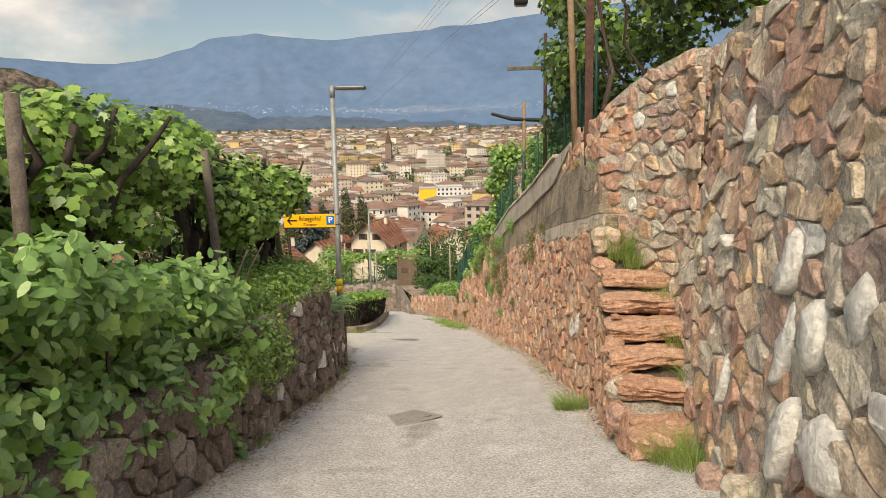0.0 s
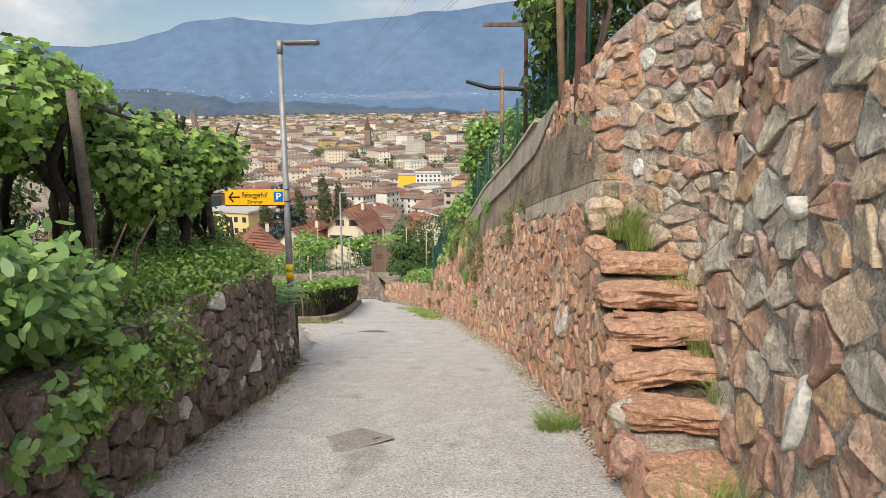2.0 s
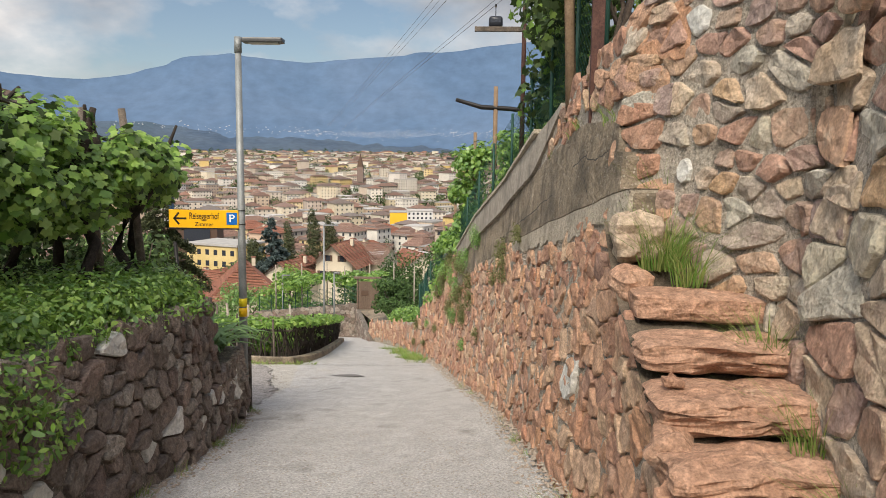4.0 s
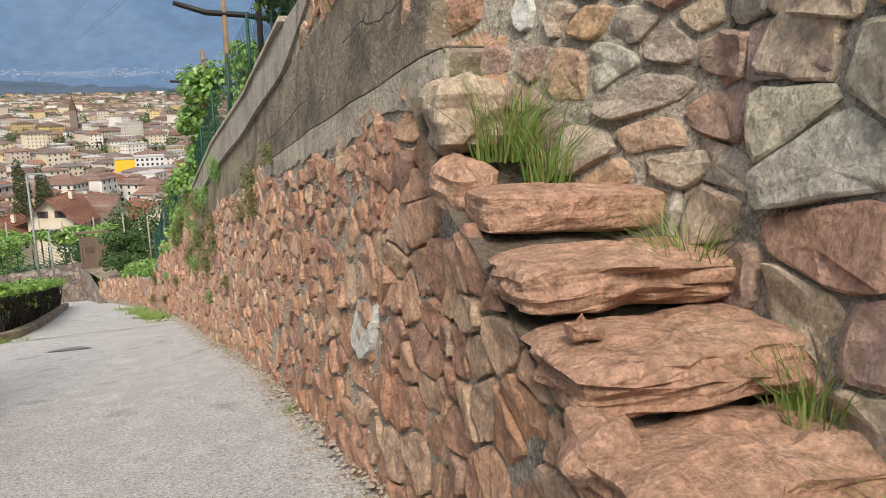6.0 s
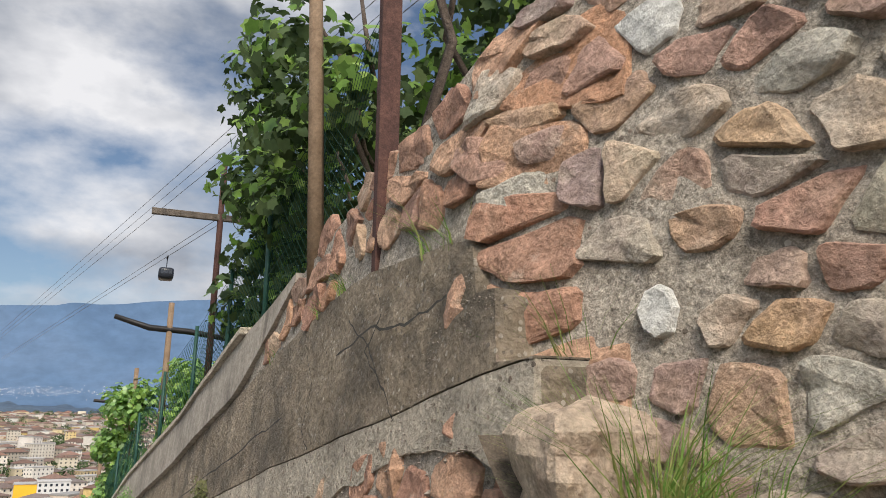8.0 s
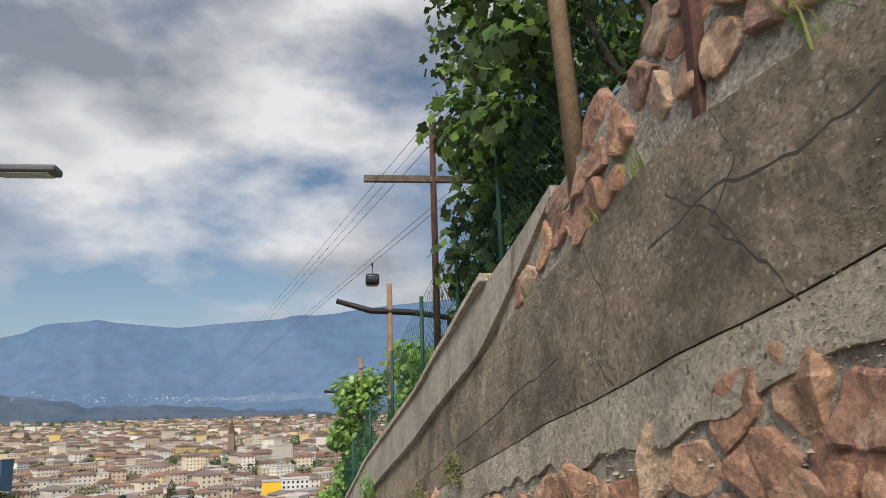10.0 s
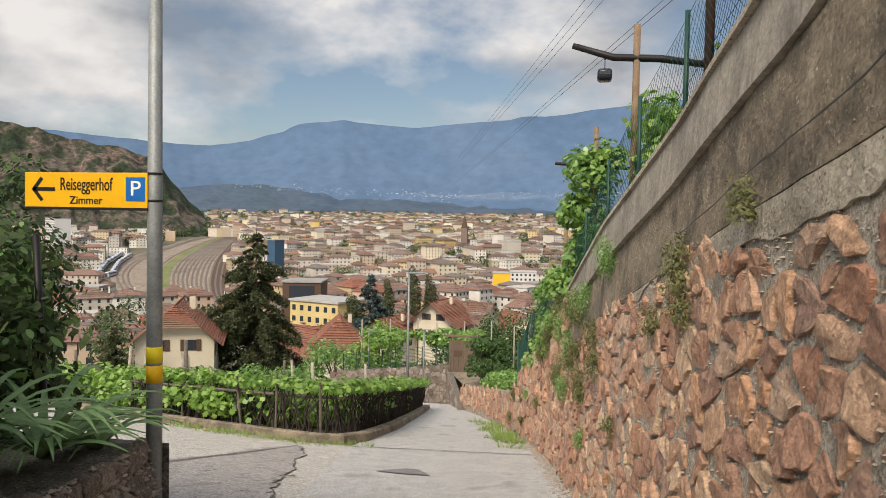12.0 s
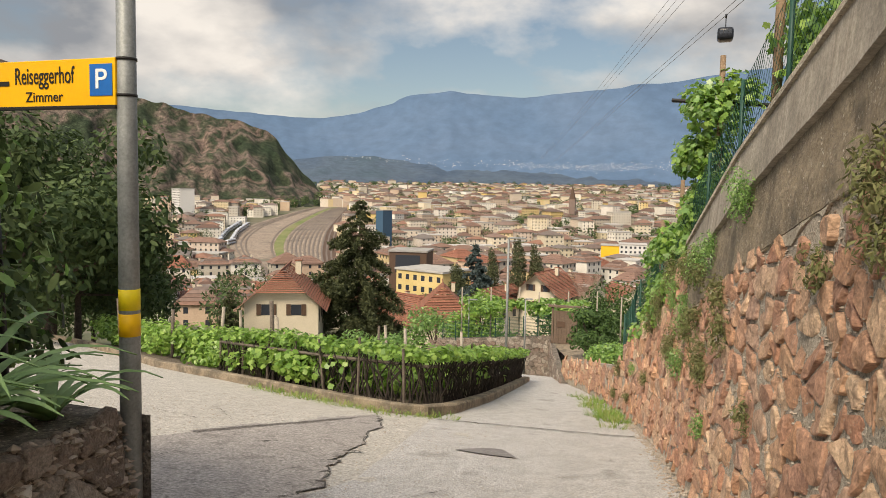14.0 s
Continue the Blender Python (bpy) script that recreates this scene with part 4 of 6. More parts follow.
# ---- left terrace: earth, bushes, pergola vines ----
tv = [(-1.4, -6, .3), (-1.4, 4, -.02), (-1.45, 6, -.16), (-1.6, 11, -.54), (-1.85, 14, -.84), (-1.98, 14.1, -1.76), (-2.12, 16, -1.93), (-9, 16.02, -1.9), (-9, 14, -.7), (-9, 4, .1), (-9, -6, .4)]
tagged(mesh("terrace_soil", tv, [(0, 1, 9, 10), (1, 2, 3, 8, 9), (3, 4, 8), (4, 5, 7, 8), (5, 6, 7)], M_dry_earth), "dry brown earth of the vine terrace", "soil", kind="structure")
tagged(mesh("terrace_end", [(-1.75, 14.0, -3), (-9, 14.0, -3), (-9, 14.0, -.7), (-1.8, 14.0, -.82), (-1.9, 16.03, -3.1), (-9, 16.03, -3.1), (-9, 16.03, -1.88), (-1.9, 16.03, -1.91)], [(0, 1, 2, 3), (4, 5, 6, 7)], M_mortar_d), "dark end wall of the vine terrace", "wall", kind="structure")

bush = empty("overhanging_bush", (-1.8, 6.5, -.5), "dense dark green creeper bush hanging over the wall", "bush")
bo = np.array(bush.location)
rb = random.Random(3)
blobs = []
for i in range(31):
    y = 2.4 + i * .2
    zt = interp([(2, 1.35), (5.3, 1.05), (6.2, .78), (7, .6), (7.8, .5), (8.4, .2)], y)
    zb = interp([(2, .2), (5, -.1), (7, -.45), (8.4, -.75)], y)
    blobs.append(((-1.62 + rb.uniform(-.12, .06) - .015 * (y - 5), y, (zt + zb) / 2 + rb.uniform(-.1, .1)), (.3, .4, (zt - zb) / 2)))
    for _ in range(3):
        blobs.append(((-1.3 + rb.uniform(-.2, .14), y + rb.uniform(-.3, .2), rb.uniform(zb, zt)), (.23, .27, .2)))
    blobs.append(((-2.1, y, zt - .3 + rb.uniform(-.1, .15)), (.55, .45, .32)))
blobs += [((-1.2 + rb.uniform(-.05, .05), 7.5 + rb.uniform(-.12, .12) + .25 * k / 8, -.45 - .09 * k), (.12, .14, .1)) for k in range(9)]
P, N = shell(blobs, 105, 41, .75, .4)
leaf_mesh("leaves", P - bo, N + np.array([.5, -.9, .8]), .12, M_bush, "oval", bush, 41)["kind"] = "stuff"
P, N = shell(blobs[::4], 22, 42, .15)
leaf_mesh("light_leaves", P - bo, N + np.array([.5, -.9, .8]), .15, M_vine, "vine", bush, 42)["kind"] = "stuff"
twigs([wavy((-1.8 + rb.uniform(-.2, .2) - bo[0], y - bo[1], -.4 - bo[2]), (-1.3 - bo[0], y + .3 - bo[1], .5 - bo[2]), 4, .1, int(y * 10)) for y in np.arange(3.5, 9.5, .5)], M_bark, "stem", bush)

low = empty("wall_top_shrubs", (-2.0, 12, -.9), "feathery pale green weeds along the wall top", "shrub")
lo_ = np.array(low.location)
blobs = [((-1.78 + rb.uniform(-.25, .14) - .05 * (y - 9), y, interp(LEFT_TOP, min(y, 13.9)) + .1 + rb.uniform(-.08, .12)), (.36, .32, .26)) for y in np.arange(8.0, 13.9, .16)]
blobs += [((-1.24 + rb.uniform(-.06, .05) - .03 * (y - 8), y, interp(LEFT_TOP, y) - .05 - rb.uniform(0, .5)), (.2, .22, .26)) for y in np.arange(7.7, 9.9, .16)]
blobs += [((-1.42 - .03 * (y - 8), y, interp(LEFT_TOP, y) - rb.uniform(-.02, .12)), (.12, .16, .12)) for y in np.arange(9.4, 13.6, .42)]
blobs += [((-2.6 + rb.uniform(-.3, .3), y, interp(LEFT_TOP, min(y, 13.9)) + .2), (.5, .45, .26)) for y in np.arange(8.5, 13.8, .4)]
blobs += [((-2.0 + rb.uniform(-.2, .2), y, interp(LEFT_TOP, 13.9) + rb.uniform(.0, .3)), (.26, .2, .24)) for y in np.arange(12.9, 13.9, .2)]
P, N = shell(blobs, 210, 43, .6)
leaf_mesh("leaves", P - lo_, N, .06, M_vine, "oval", low, 43)["kind"] = "stuff"
P, N = shell(blobs, 60, 44, .6)
leaf_mesh("dark_leaves", P - lo_, N, .075, M_bush, "oval", low, 44)["kind"] = "stuff"

perg = empty("vine_pergola", (-3, 8, -.5), "grape vine pergola with gnarled trunks and broad leaves", "pergola")
po = np.array(perg.location)
blobs = []
for i in range(150):
    y = rb.uniform(3.0, 13.7)
    x = rb.uniform(-6.5, -2.1 - .03 * (y - 5))
    zt = interp([(3, 1.95), (9.5, 1.9), (11, 1.6), (13.2, 1.15), (13.9, .95)], y) - .05 * abs(x + 3)
    blobs.append(((x, y, zt - .25 + rb.uniform(-.2, .14)), (.5, .55, .27)))
for i in range(30):
    y = rb.uniform(3.0, 8.6)
    blobs.append(((-1.75 - .05 * (y - 5) + rb.uniform(-.4, .12), y, rb.uniform(.85, 1.5)), (.27, .3, .22)))
for i in range(30):
    y = 10.5 + i * .13
    blobs.append(((-2.3 + rb.uniform(-.25, .2), y, rb.uniform(.35, .95)), (.28, .28, .26)))
P, N = shell(blobs, 120, 45, .6, .45)
leaf_mesh("leaves", P - po, N + np.array([.3, -.6, .5]), .118, M_vine, "vine", perg, 45)["kind"] = "stuff"
# leaves deeper in the canopy, their shade painted as a darker leaf colour
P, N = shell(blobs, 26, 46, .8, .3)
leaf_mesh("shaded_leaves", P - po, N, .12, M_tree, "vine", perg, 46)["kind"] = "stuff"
for i, (x, y, h, lx) in enumerate(((-1.5, 5.6, 1.95, .02), (-1.7, 9.1, 1.85, -.12), (-2.35, 12.6, 2.0, -.2), (-2.45, 13.8, 2.2, -.25), (-3.6, 7.4, 2.0, 0), (-4.2, 11, 1.9, .1), (-3.3, 4.2, 1.9, .1))):
    ob = part("post", tube_bm([(0, 0, -.2), (lx * .5, .03, h * .5), (lx, .05, h)], [.05, .046, .042], 9), M_post, perg, smooth=True)
    ob.location = (x - po[0], y - po[1], interp(LEFT_TOP, min(y, 14)) - po[2])
for i in range(26):
    y = 5.2 + i * .34
    x = -2.0 - .05 * (y - 5) - rb.uniform(0, 1.3)
    z0 = interp(LEFT_TOP, min(y, 14))
    path = wavy((x, y, z0), (x + rb.uniform(-.4, .5), y + rb.uniform(-.3, .3), z0 + 1.9), 6, .13, i)
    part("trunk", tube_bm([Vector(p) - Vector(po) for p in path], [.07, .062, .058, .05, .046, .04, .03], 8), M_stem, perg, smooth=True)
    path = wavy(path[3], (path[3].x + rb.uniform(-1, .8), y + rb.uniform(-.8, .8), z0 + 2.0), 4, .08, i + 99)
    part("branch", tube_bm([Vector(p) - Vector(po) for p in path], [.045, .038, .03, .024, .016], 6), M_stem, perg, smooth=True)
for k in range(6):
    x = -1.7 - k * .8
    part("wire_rail", tube_bm([Vector((x, 3, 1.5)) - Vector(po), Vector((x - .5, 9.5, 1.5)) - Vector(po), Vector((x - .9, 14.2, .9)) - Vector(po)], [.022, .02, .02], 5), M_post, perg)

# shrub, iris and black post on the low stub of wall
shrub = empty("broadleaf_shrub", (-3.3, 15.6, -2.0), "loose broadleaf shrub beside the lamp post", "shrub")
so = np.array(shrub.location)
blobs = [((-3.2 + rb.uniform(-.9, .35), 15.7 + rb.uniform(-.8, .7), rb.uniform(-1.8, -.35)), (.36, .36, .3)) for _ in range(26)]
blobs += [((-4.6 + rb.uniform(-.8, .5), 16 + rb.uniform(-1, .8), rb.uniform(-1.6, .25)), (.5, .5, .42)) for _ in range(22)]
P, N = shell(blobs, 75, 47, .7)
leaf_mesh("leaves", P - so, N, .12, M_tree, "oval", shrub, 47)["kind"] = "stuff"
P, N = shell(blobs, 26, 48, .4)
leaf_mesh("light_leaves", P - so, N, .11, M_bush, "oval", shrub, 48)["kind"] = "stuff"
twigs([wavy((rb.uniform(-.3, .3), rb.uniform(-.3, .3), 0), (rb.uniform(-.8, .6), rb.uniform(-.6, .6), rb.uniform(.8, 1.7)), 5, .06, i) for i in range(14)], M_bark, "stem", shrub)
rail_post((-2.85, 15.9, -1.95), 1.6, .03, M_black, "fence_post", "black leaning fence post by the shrub", "post", "posts beside the lane", (-.12, .05))


def iris(at, n, h, seed, label):
    rng = random.Random(seed)
    o = empty("iris_clump", at, label, "iris plant")
    for _ in range(n):
        a, ln, rise = rng.uniform(0, math.tau), h * rng.uniform(.7, 1.2), rng.uniform(.5, 1.1)
        bm = bmesh.new()
        prev = None
        for i in range(7):
            t = i / 6
            q = ln * .75 * t
            z = ln * (rise * t - .95 * rise * t * t * .75)
            w = .024 * (1 - t ** 2.5) + .002
            c = Vector((math.cos(a) * q, math.sin(a) * q, z))
            s = Vector((-math.sin(a), math.cos(a), .25)) * w
            cur = (bm.verts.new(c - s), bm.verts.new(c + Vector((0, 0, -.006))), bm.verts.new(c + s))
            if prev:
                bm.faces.new((prev[0], prev[1], cur[1], cur[0]))
                bm.faces.new((prev[1], prev[2], cur[2], cur[1]))
            prev = cur
        part("leaf", bm, M_grass_g, o, smooth=True)
    return o


M_grass_g = surf("iris_leaf", [(.12, .22, .08), (.20, .32, .12), (.16, .27, .10)], 4, 40, .5, .05, .12, .7, spec=.4, trans=.2)
iris((-2.15, 15.0, -1.72), 44, 1.1, 4, "clump of long arching iris leaves on the wall")
iris((-2.5, 14.7, -1.66), 40, 1.05, 5, "clump of long arching iris leaves on the wall")
iris((-2.2, 15.6, -1.86), 30, .7, 6, "clump of long arching iris leaves on the wall")

# ---- right terrace: posts, fence, vines ----
rt = []
ys_ = [i * 1.0 - 6 for i in range(55)]
for y in ys_:
    x0 = (near_face(y, top(y)) if y < 9.1 else far_face(y, top(y))) + .3
    for dx, dz in ((0, -.12), (1.5, .1), (5, 1.0), (14, 3.6), (60, 16), (400, 90)):
        rt.append((x0 + dx, y, top(y) + dz))
tagged(mesh("upper_terrace", rt, [(j * 6 + k, j * 6 + k + 1, j * 6 + k + 7, j * 6 + k + 6) for j in range(len(ys_) - 1) for k in range(5)], M_earth, smooth=True), "steep vineyard slope above the retaining wall", "slope", kind="structure")


def tall_post(x, y, z0, z1, r, material, label, lean=(0, 0)):
    return rail_post((x, y, z0), z1 - z0, r, material, "vine_post", label, "post", "tall posts above the wall", lean)


tall_post(2.3, 12.7, 1.35, 3.95, .05, M_pole_w, "tan wooden pole wound with wire", (-.12, .05))
ob = part("steel_post", box_bm(.1, .06, 3.2, (0, 0, 1.6), .004), M_rust, None)
ob.location = (2.33, 11.45, .95)
tagged(ob, "dark rusty steel post fixed to the wall", "post", "tall posts above the wall")
p2 = tall_post(2.12, 17.3, .3, 3.6, .038, M_rust, "rusty vine post carrying a crossbar")
b2 = part("crossbar", box_bm(1.95, .06, .075, (.2, 0, 2.62), .006), M_post, p2, "grey wooden crossbar")
p1 = tall_post(1.8, 20.93, -.6, 2.4, .05, M_pole_w, "brown wooden post carrying a dark crossbar")
part("crossbar", tube_bm([(-.82, -.1, 2.72), (-.3, 0, 2.58), (.3, 0, 2.55), (1.1, .1, 2.45)], [.04, .05, .05, .045], 7), M_black, p1, "bent dark crossbar", smooth=True)
p0 = tall_post(1.4, 25.2, -1.9, 1.63, .05, M_pole_w, "brown wooden post wrapped in vine")
part("crossbar", tube_bm([(-.75, 0, 2.85), (.7, 0, 2.75)], [.035, .035], 6), M_black, p0, "dark crossbar")
for y in (27.5, 30):
    tall_post(far_face(y, top(y)) + .35, y, top(y) - .2, top(y) + 2.3, .045, M_pole_w, "brown wooden vine post")

fence = empty("wire_fence", (2.3, 12, 1.5), "green chain-link fence on top of the wall", "fence")
fo = Vector(fence.location)
fy = [11.9, 13.2, 14.6, 16.0, 17.6, 19.3, 21.2, 23.4, 25.8, 28.5, 31.5, 34.5, 37.5]
ftop = lambda y: top(y) if y < 32 else top(32) - .3 * (y - 32)
fx = lambda y: far_face(y, ftop(y)) + .16 + .1 * max(0, y - 32)
for y in fy:
    ob = part("fence_post", tube_bm([(0, 0, -.1 if y < 32 else -1.6), (0, 0, 1.28)], [.024, .022], 7), M_green_m, fence, smooth=True)
    ob.location = Vector((fx(y), y, ftop(y))) - fo
wv, wf = [], []


def wire(a, b, r):
    o = len(wv)
    d = (b - a).normalized()
    s1 = d.cross(Vector((1, .2, .1))).normalized() * r
    s2 = d.cross(s1).normalized() * r
    for p in (a, b):
        wv.extend([tuple(p + s1 - fo), tuple(p - s1 * .5 + s2 * .87 - fo), tuple(p - s1 * .5 - s2 * .87 - fo)])
    for k in range(3):
        wf.append((o + k, o + (k + 1) % 3, o + 3 + (k + 1) % 3, o + 3 + k))


y = 11.9
while y < 37.4:
    a = lambda u, h: Vector((fx(u), u, ftop(u) + h))
    wire(a(y, .02), a(min(y + 1.2, 37.5), 1.2), .0022 if y < 20 else .004)
    wire(a(min(y + 1.2, 37.5), .02), a(y, 1.2), .0022 if y < 20 else .004)
    y += .085 if y < 17 else .13
for y0, y1 in zip(fy, fy[1:]):
    for h in (.03, .62, 1.22):
        wire(a(y0, h), a(y1, h), .003)
tagged(mesh("netting", wv, wf, M_green_m, fence, "thin green wire netting"), kind="stuff")


def vine_mass(name, label, blobs, density, size, seed, dark=.35, kind="vine", shade=None):
    o = empty(name, blobs[0][0], label, "vine")
    oo = np.array(blobs[0][0])
    P, N = shell(blobs, density, seed, .75, .5)
    leaf_mesh("leaves", P - oo, N, size, M_vine, kind, o, seed)["kind"] = "stuff"
    # inner leaves; the shade material, where given, paints their shade as darker colour
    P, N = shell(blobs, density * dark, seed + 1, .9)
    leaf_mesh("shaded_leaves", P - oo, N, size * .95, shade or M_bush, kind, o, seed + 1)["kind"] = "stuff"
    return o


rv_ = random.Random(12)
blobs = [((3.02 + rv_.uniform(-.75, 1.5), rv_.uniform(12.9, 16.6), rv_.uniform(2.1, 4.1)), (.5, .5, .42)) for _ in range(34)]
blobs += [((2.45 + rv_.uniform(-.25, .5), rv_.uniform(14.2, 16.4), rv_.uniform(1.2, 2.4)), (.38, .4, .4)) for _ in range(14)]
blobs += [((3.2 + rv_.uniform(-.3, 2.2), rv_.uniform(9.5, 13), rv_.uniform(3.0, 4.1)), (.5, .5, .36)) for _ in range(24)]
blobs += [((2.6 + rv_.uniform(-.1, .7), rv_.uniform(16, 19.5), rv_.uniform(.5, 1.7)), (.35, .4, .35)) for _ in range(16)]
# backlit darkness of these vines is put into the dark inner leaf colour
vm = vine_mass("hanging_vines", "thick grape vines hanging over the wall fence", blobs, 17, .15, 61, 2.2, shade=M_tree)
vo = Vector(vm.location)
twigs([[p - vo for p in wavy((2.9 + rv_.uniform(-.3, 1), y, 1.5), (2.7 + rv_.uniform(-.5, .8), y + rv_.uniform(-.5, .5), 3.6), 5, .12, i)] for i, y in enumerate(np.arange(11.5, 16.5, .6))], M_bark, "stem", vm, .035, .015)
blobs = [((2.35 + rv_.uniform(-.3, .6), rv_.uniform(20, 23.2), rv_.uniform(-.4, 1.3)), (.4, .45, .36)) for _ in range(22)]
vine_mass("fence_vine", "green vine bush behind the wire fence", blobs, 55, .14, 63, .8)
blobs = [((1.25 + rv_.uniform(-.35, .35), 25.3 + rv_.uniform(-.4, .6), rv_.uniform(-1.6, 1.05)), (.32, .36, .34)) for _ in range(26)]
blobs += [((1.75, 25.2, 1.0), (.35, .3, .28)), ((1.5, 25.2, 1.2), (.4, .3, .22))]
blobs += [((.85 + rv_.uniform(-.3, .3), 27.2 + rv_.uniform(-.5, .6), rv_.uniform(-3, -1.3)), (.35, .4, .36)) for _ in range(14)]
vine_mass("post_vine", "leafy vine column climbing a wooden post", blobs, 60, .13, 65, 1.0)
blobs = [((interp(RIGHT_BASE, y) + .75 + rv_.uniform(-.3, .9), y, top(y) + rv_.uniform(.7, 1.7)), (.25, .3, .22)) for y in np.arange(28.8, 32, .2)]
blobs += [((interp(RIGHT_BASE, y) + .9 + rv_.uniform(-.2, 1.2), y, top(y) + rv_.uniform(.0, .5)), (.4, .5, .3)) for y in np.arange(33, 47, .4)]
blobs += [((far_face(y, top(y)) + .1 + rv_.uniform(-.1, .3), y, top(y) + rv_.uniform(-.3, .25)), (.22, .35, .25)) for y in np.arange(23.4, 32, .3)]
vine_mass("terrace_vines", "green vines trained along the lower terrace", blobs, 60, .13, 67, 1.2)

# ---- plants on the walls ----
rw = random.Random(21)
scrub = [(y, z - interp(LEDGE_LOW, y), h) for y, z, h in ((19.4, -.62, .55), (16.4, -.5, .42), (16.2, -.72, .36), (25.3, -1.85, .6), (24.6, -2.1, .5), (23.8, -2.7, .55), (20.7, -2.3, .45), (19.7, -1.8, .4), (20.1, -2.85, .3), (17.1, -1.0, .28), (22.0, -1.5, .5), (23.0, -1.6, .5), (21.0, -1.2, .45), (15.0, -.05, .3), (26.5, -2.6, .6), (27.5, -3.0, .6), (22.6, -2.2, .45), (21.6, -2.0, .4), (18.3, -2.2, .25))]
scrub += [(rw.uniform(20, 33), rw.gauss(-.15, .4), rw.uniform(.3, .5)) for _ in range(16)]
for i, (y, hh, h) in enumerate(scrub):
    z = interp(LEDGE_LOW, y) + hh
    x = far_face(y, z)
    o = empty("wall_plant", (x, y, z), "scrubby green plant growing from the wall joints", "plant", "plants on the wall")
    P, N = shell([((-.06 + rw.uniform(-.05, .03), rw.uniform(-h, h) * .5, rw.uniform(-h * .3, h * .4)), (h * .28, h * .32, h * .3)) for _ in range(7)], 480, 70 + i, .9)
    leaf_mesh("leaves", P, N, .045, M_dry if i % 4 else M_bush, "thin", o, 70 + i)["kind"] = "stuff"
for i, (x, y, n, h, s) in enumerate(((2.5, 7.2, 260, .32, .17), (2.62, 6.95, 180, .3, .16), (1.98, 9.75, 380, .26, .17), (2.62, 9.65, 60, .42, .1), (2.85, 8.45, 90, .32, .13), (2.86, 8.0, 80, .3, .12), (2.84, 9.0, 120, .36, .14), (2.86, 7.6, 60, .25, .1), (2.5, 9.8, 170, .46, .14), (2.6, 10.25, 50, .4, .09), (2.55, 5.3, 190, .32, .18), (2.58, 4.6, 150, .32, .16))):
    z = road_z(x, y) if i in (0, 1, 2, 10, 11) else float(np.interp(y, [7.4, 9.3, 9.7, 10.1, 10.3, 10.65], [-.8, .0, .2, .42, .66, 1.1]))
    grass_tuft((x, y, z), n, h, s, 100 + i, "tuft of green grass with dry stalks on the steps" if i > 2 else "thick tuft of fresh grass at the wall foot")
for i in range(26):
    y = rw.uniform(27.5, 37)
    x = interp(RIGHT_BASE, y) - rw.uniform(.05, .75)
    grass_tuft((x, y, road_z(x, y)), 60, .2, .3, 200 + i, "patch of grass at the lane edge", width=.014)
for i in range(12):
    t = i / 11
    x, y = -8.6 + t * 5.2, 27.6 - t * 1.9 + .3 * rw.random()
    y = interp(KERB[:6], x) - .2 - .25 * rw.random() if x < -4.2 else 25.9
    grass_tuft((x, y, road_z(x, y)), 110, .13, .4, 300 + i, "patch of short grass along the kerb", width=.012)

# fissures in the concrete band
def fissure(points, w, label):
    v, f = [], []
    rng = random.Random(len(points))
    dense = []
    for (a, b), (c, d) in zip(points, points[1:]):
        dense += [(a + (c - a) * i / 8, b + (d - b) * i / 8 + rng.uniform(-.012, .012)) for i in range(8)]
    for i, (y, z) in enumerate(dense):
        j = w * rng.uniform(.4, 1.3)
        v += [(led(y, z) - .033, y, z - j), (led(y, z) - .033, y, z + j)]
        if i:
            f.append((2 * i - 2, 2 * i, 2 * i + 1, 2 * i - 1))
    return tagged(mesh("concrete_crack", v, f, M_crack), label, "crack", "cracks in the concrete band")


fissure([(11.6, .98), (11.3, .82), (11.05, .6), (10.95, .5)], .0055, "branching dark crack in the concrete band")
fissure([(16.5, -.25), (14.8, .12), (13.4, .42), (12.6, .55)], .0055, "long dark crack along the concrete band")

fissure([(11.32, 1.16), (11.2, .95), (11.34, .8), (11.15, .68)], .0055, "branching dark crack in the concrete band")
fissure([(12.4, .98), (12.12, .7), (12.2, .47), (12.0, .36)], .0055, "ragged dark crack down the concrete band")
fissure([(10.62, .95), (10.9, .88), (11.3, .9), (11.8, .8)], .0055, "branching dark crack in the concrete band")
fissure([(13.6, .6), (13.3, .35), (13.4, .15), (13.2, .0)], .0055, "ragged dark crack down the concrete band")


def pebbles(name, n, place, lo, hi, material, label, seed):
    """Loose pebbles as one heap."""
    rng = random.Random(seed)
    v, f = [], []
    for _ in range(n):
        x, y, z = place(rng)
        q = rng.uniform(lo, hi)
        o = len(v)
        sx, sy, sz = q * rng.uniform(.7, 1.3), q * rng.uniform(.7, 1.3), q * rng.uniform(.4, .8)
        a = rng.uniform(0, math.tau)
        for k in range(5):
            v.append((x + math.cos(a + k * 1.257) * sx, y + math.sin(a + k * 1.257) * sy, z + rng.uniform(-.2, .2) * sz))
        v += [(x + rng.uniform(-.3, .3) * sx, y + rng.uniform(-.3, .3) * sy, z + sz), (x, y, z - sz)]
        for k in range(5):
            f += [(o + k, o + (k + 1) % 5, o + 5), (o + (k + 1) % 5, o + k, o + 6)]
    return tagged(mesh(name, v, f, material), label, "gravel", kind="stuff")


def right_foot(rng):
    y = rng.uniform(8, 30)
    x = interp(RIGHT_BASE, y) + .03 - abs(rng.gauss(0, .1))
    return x, y, road_z(x, y) + .006 + max(0, .12 - (interp(RIGHT_BASE, y) + .03 - x)) * .8


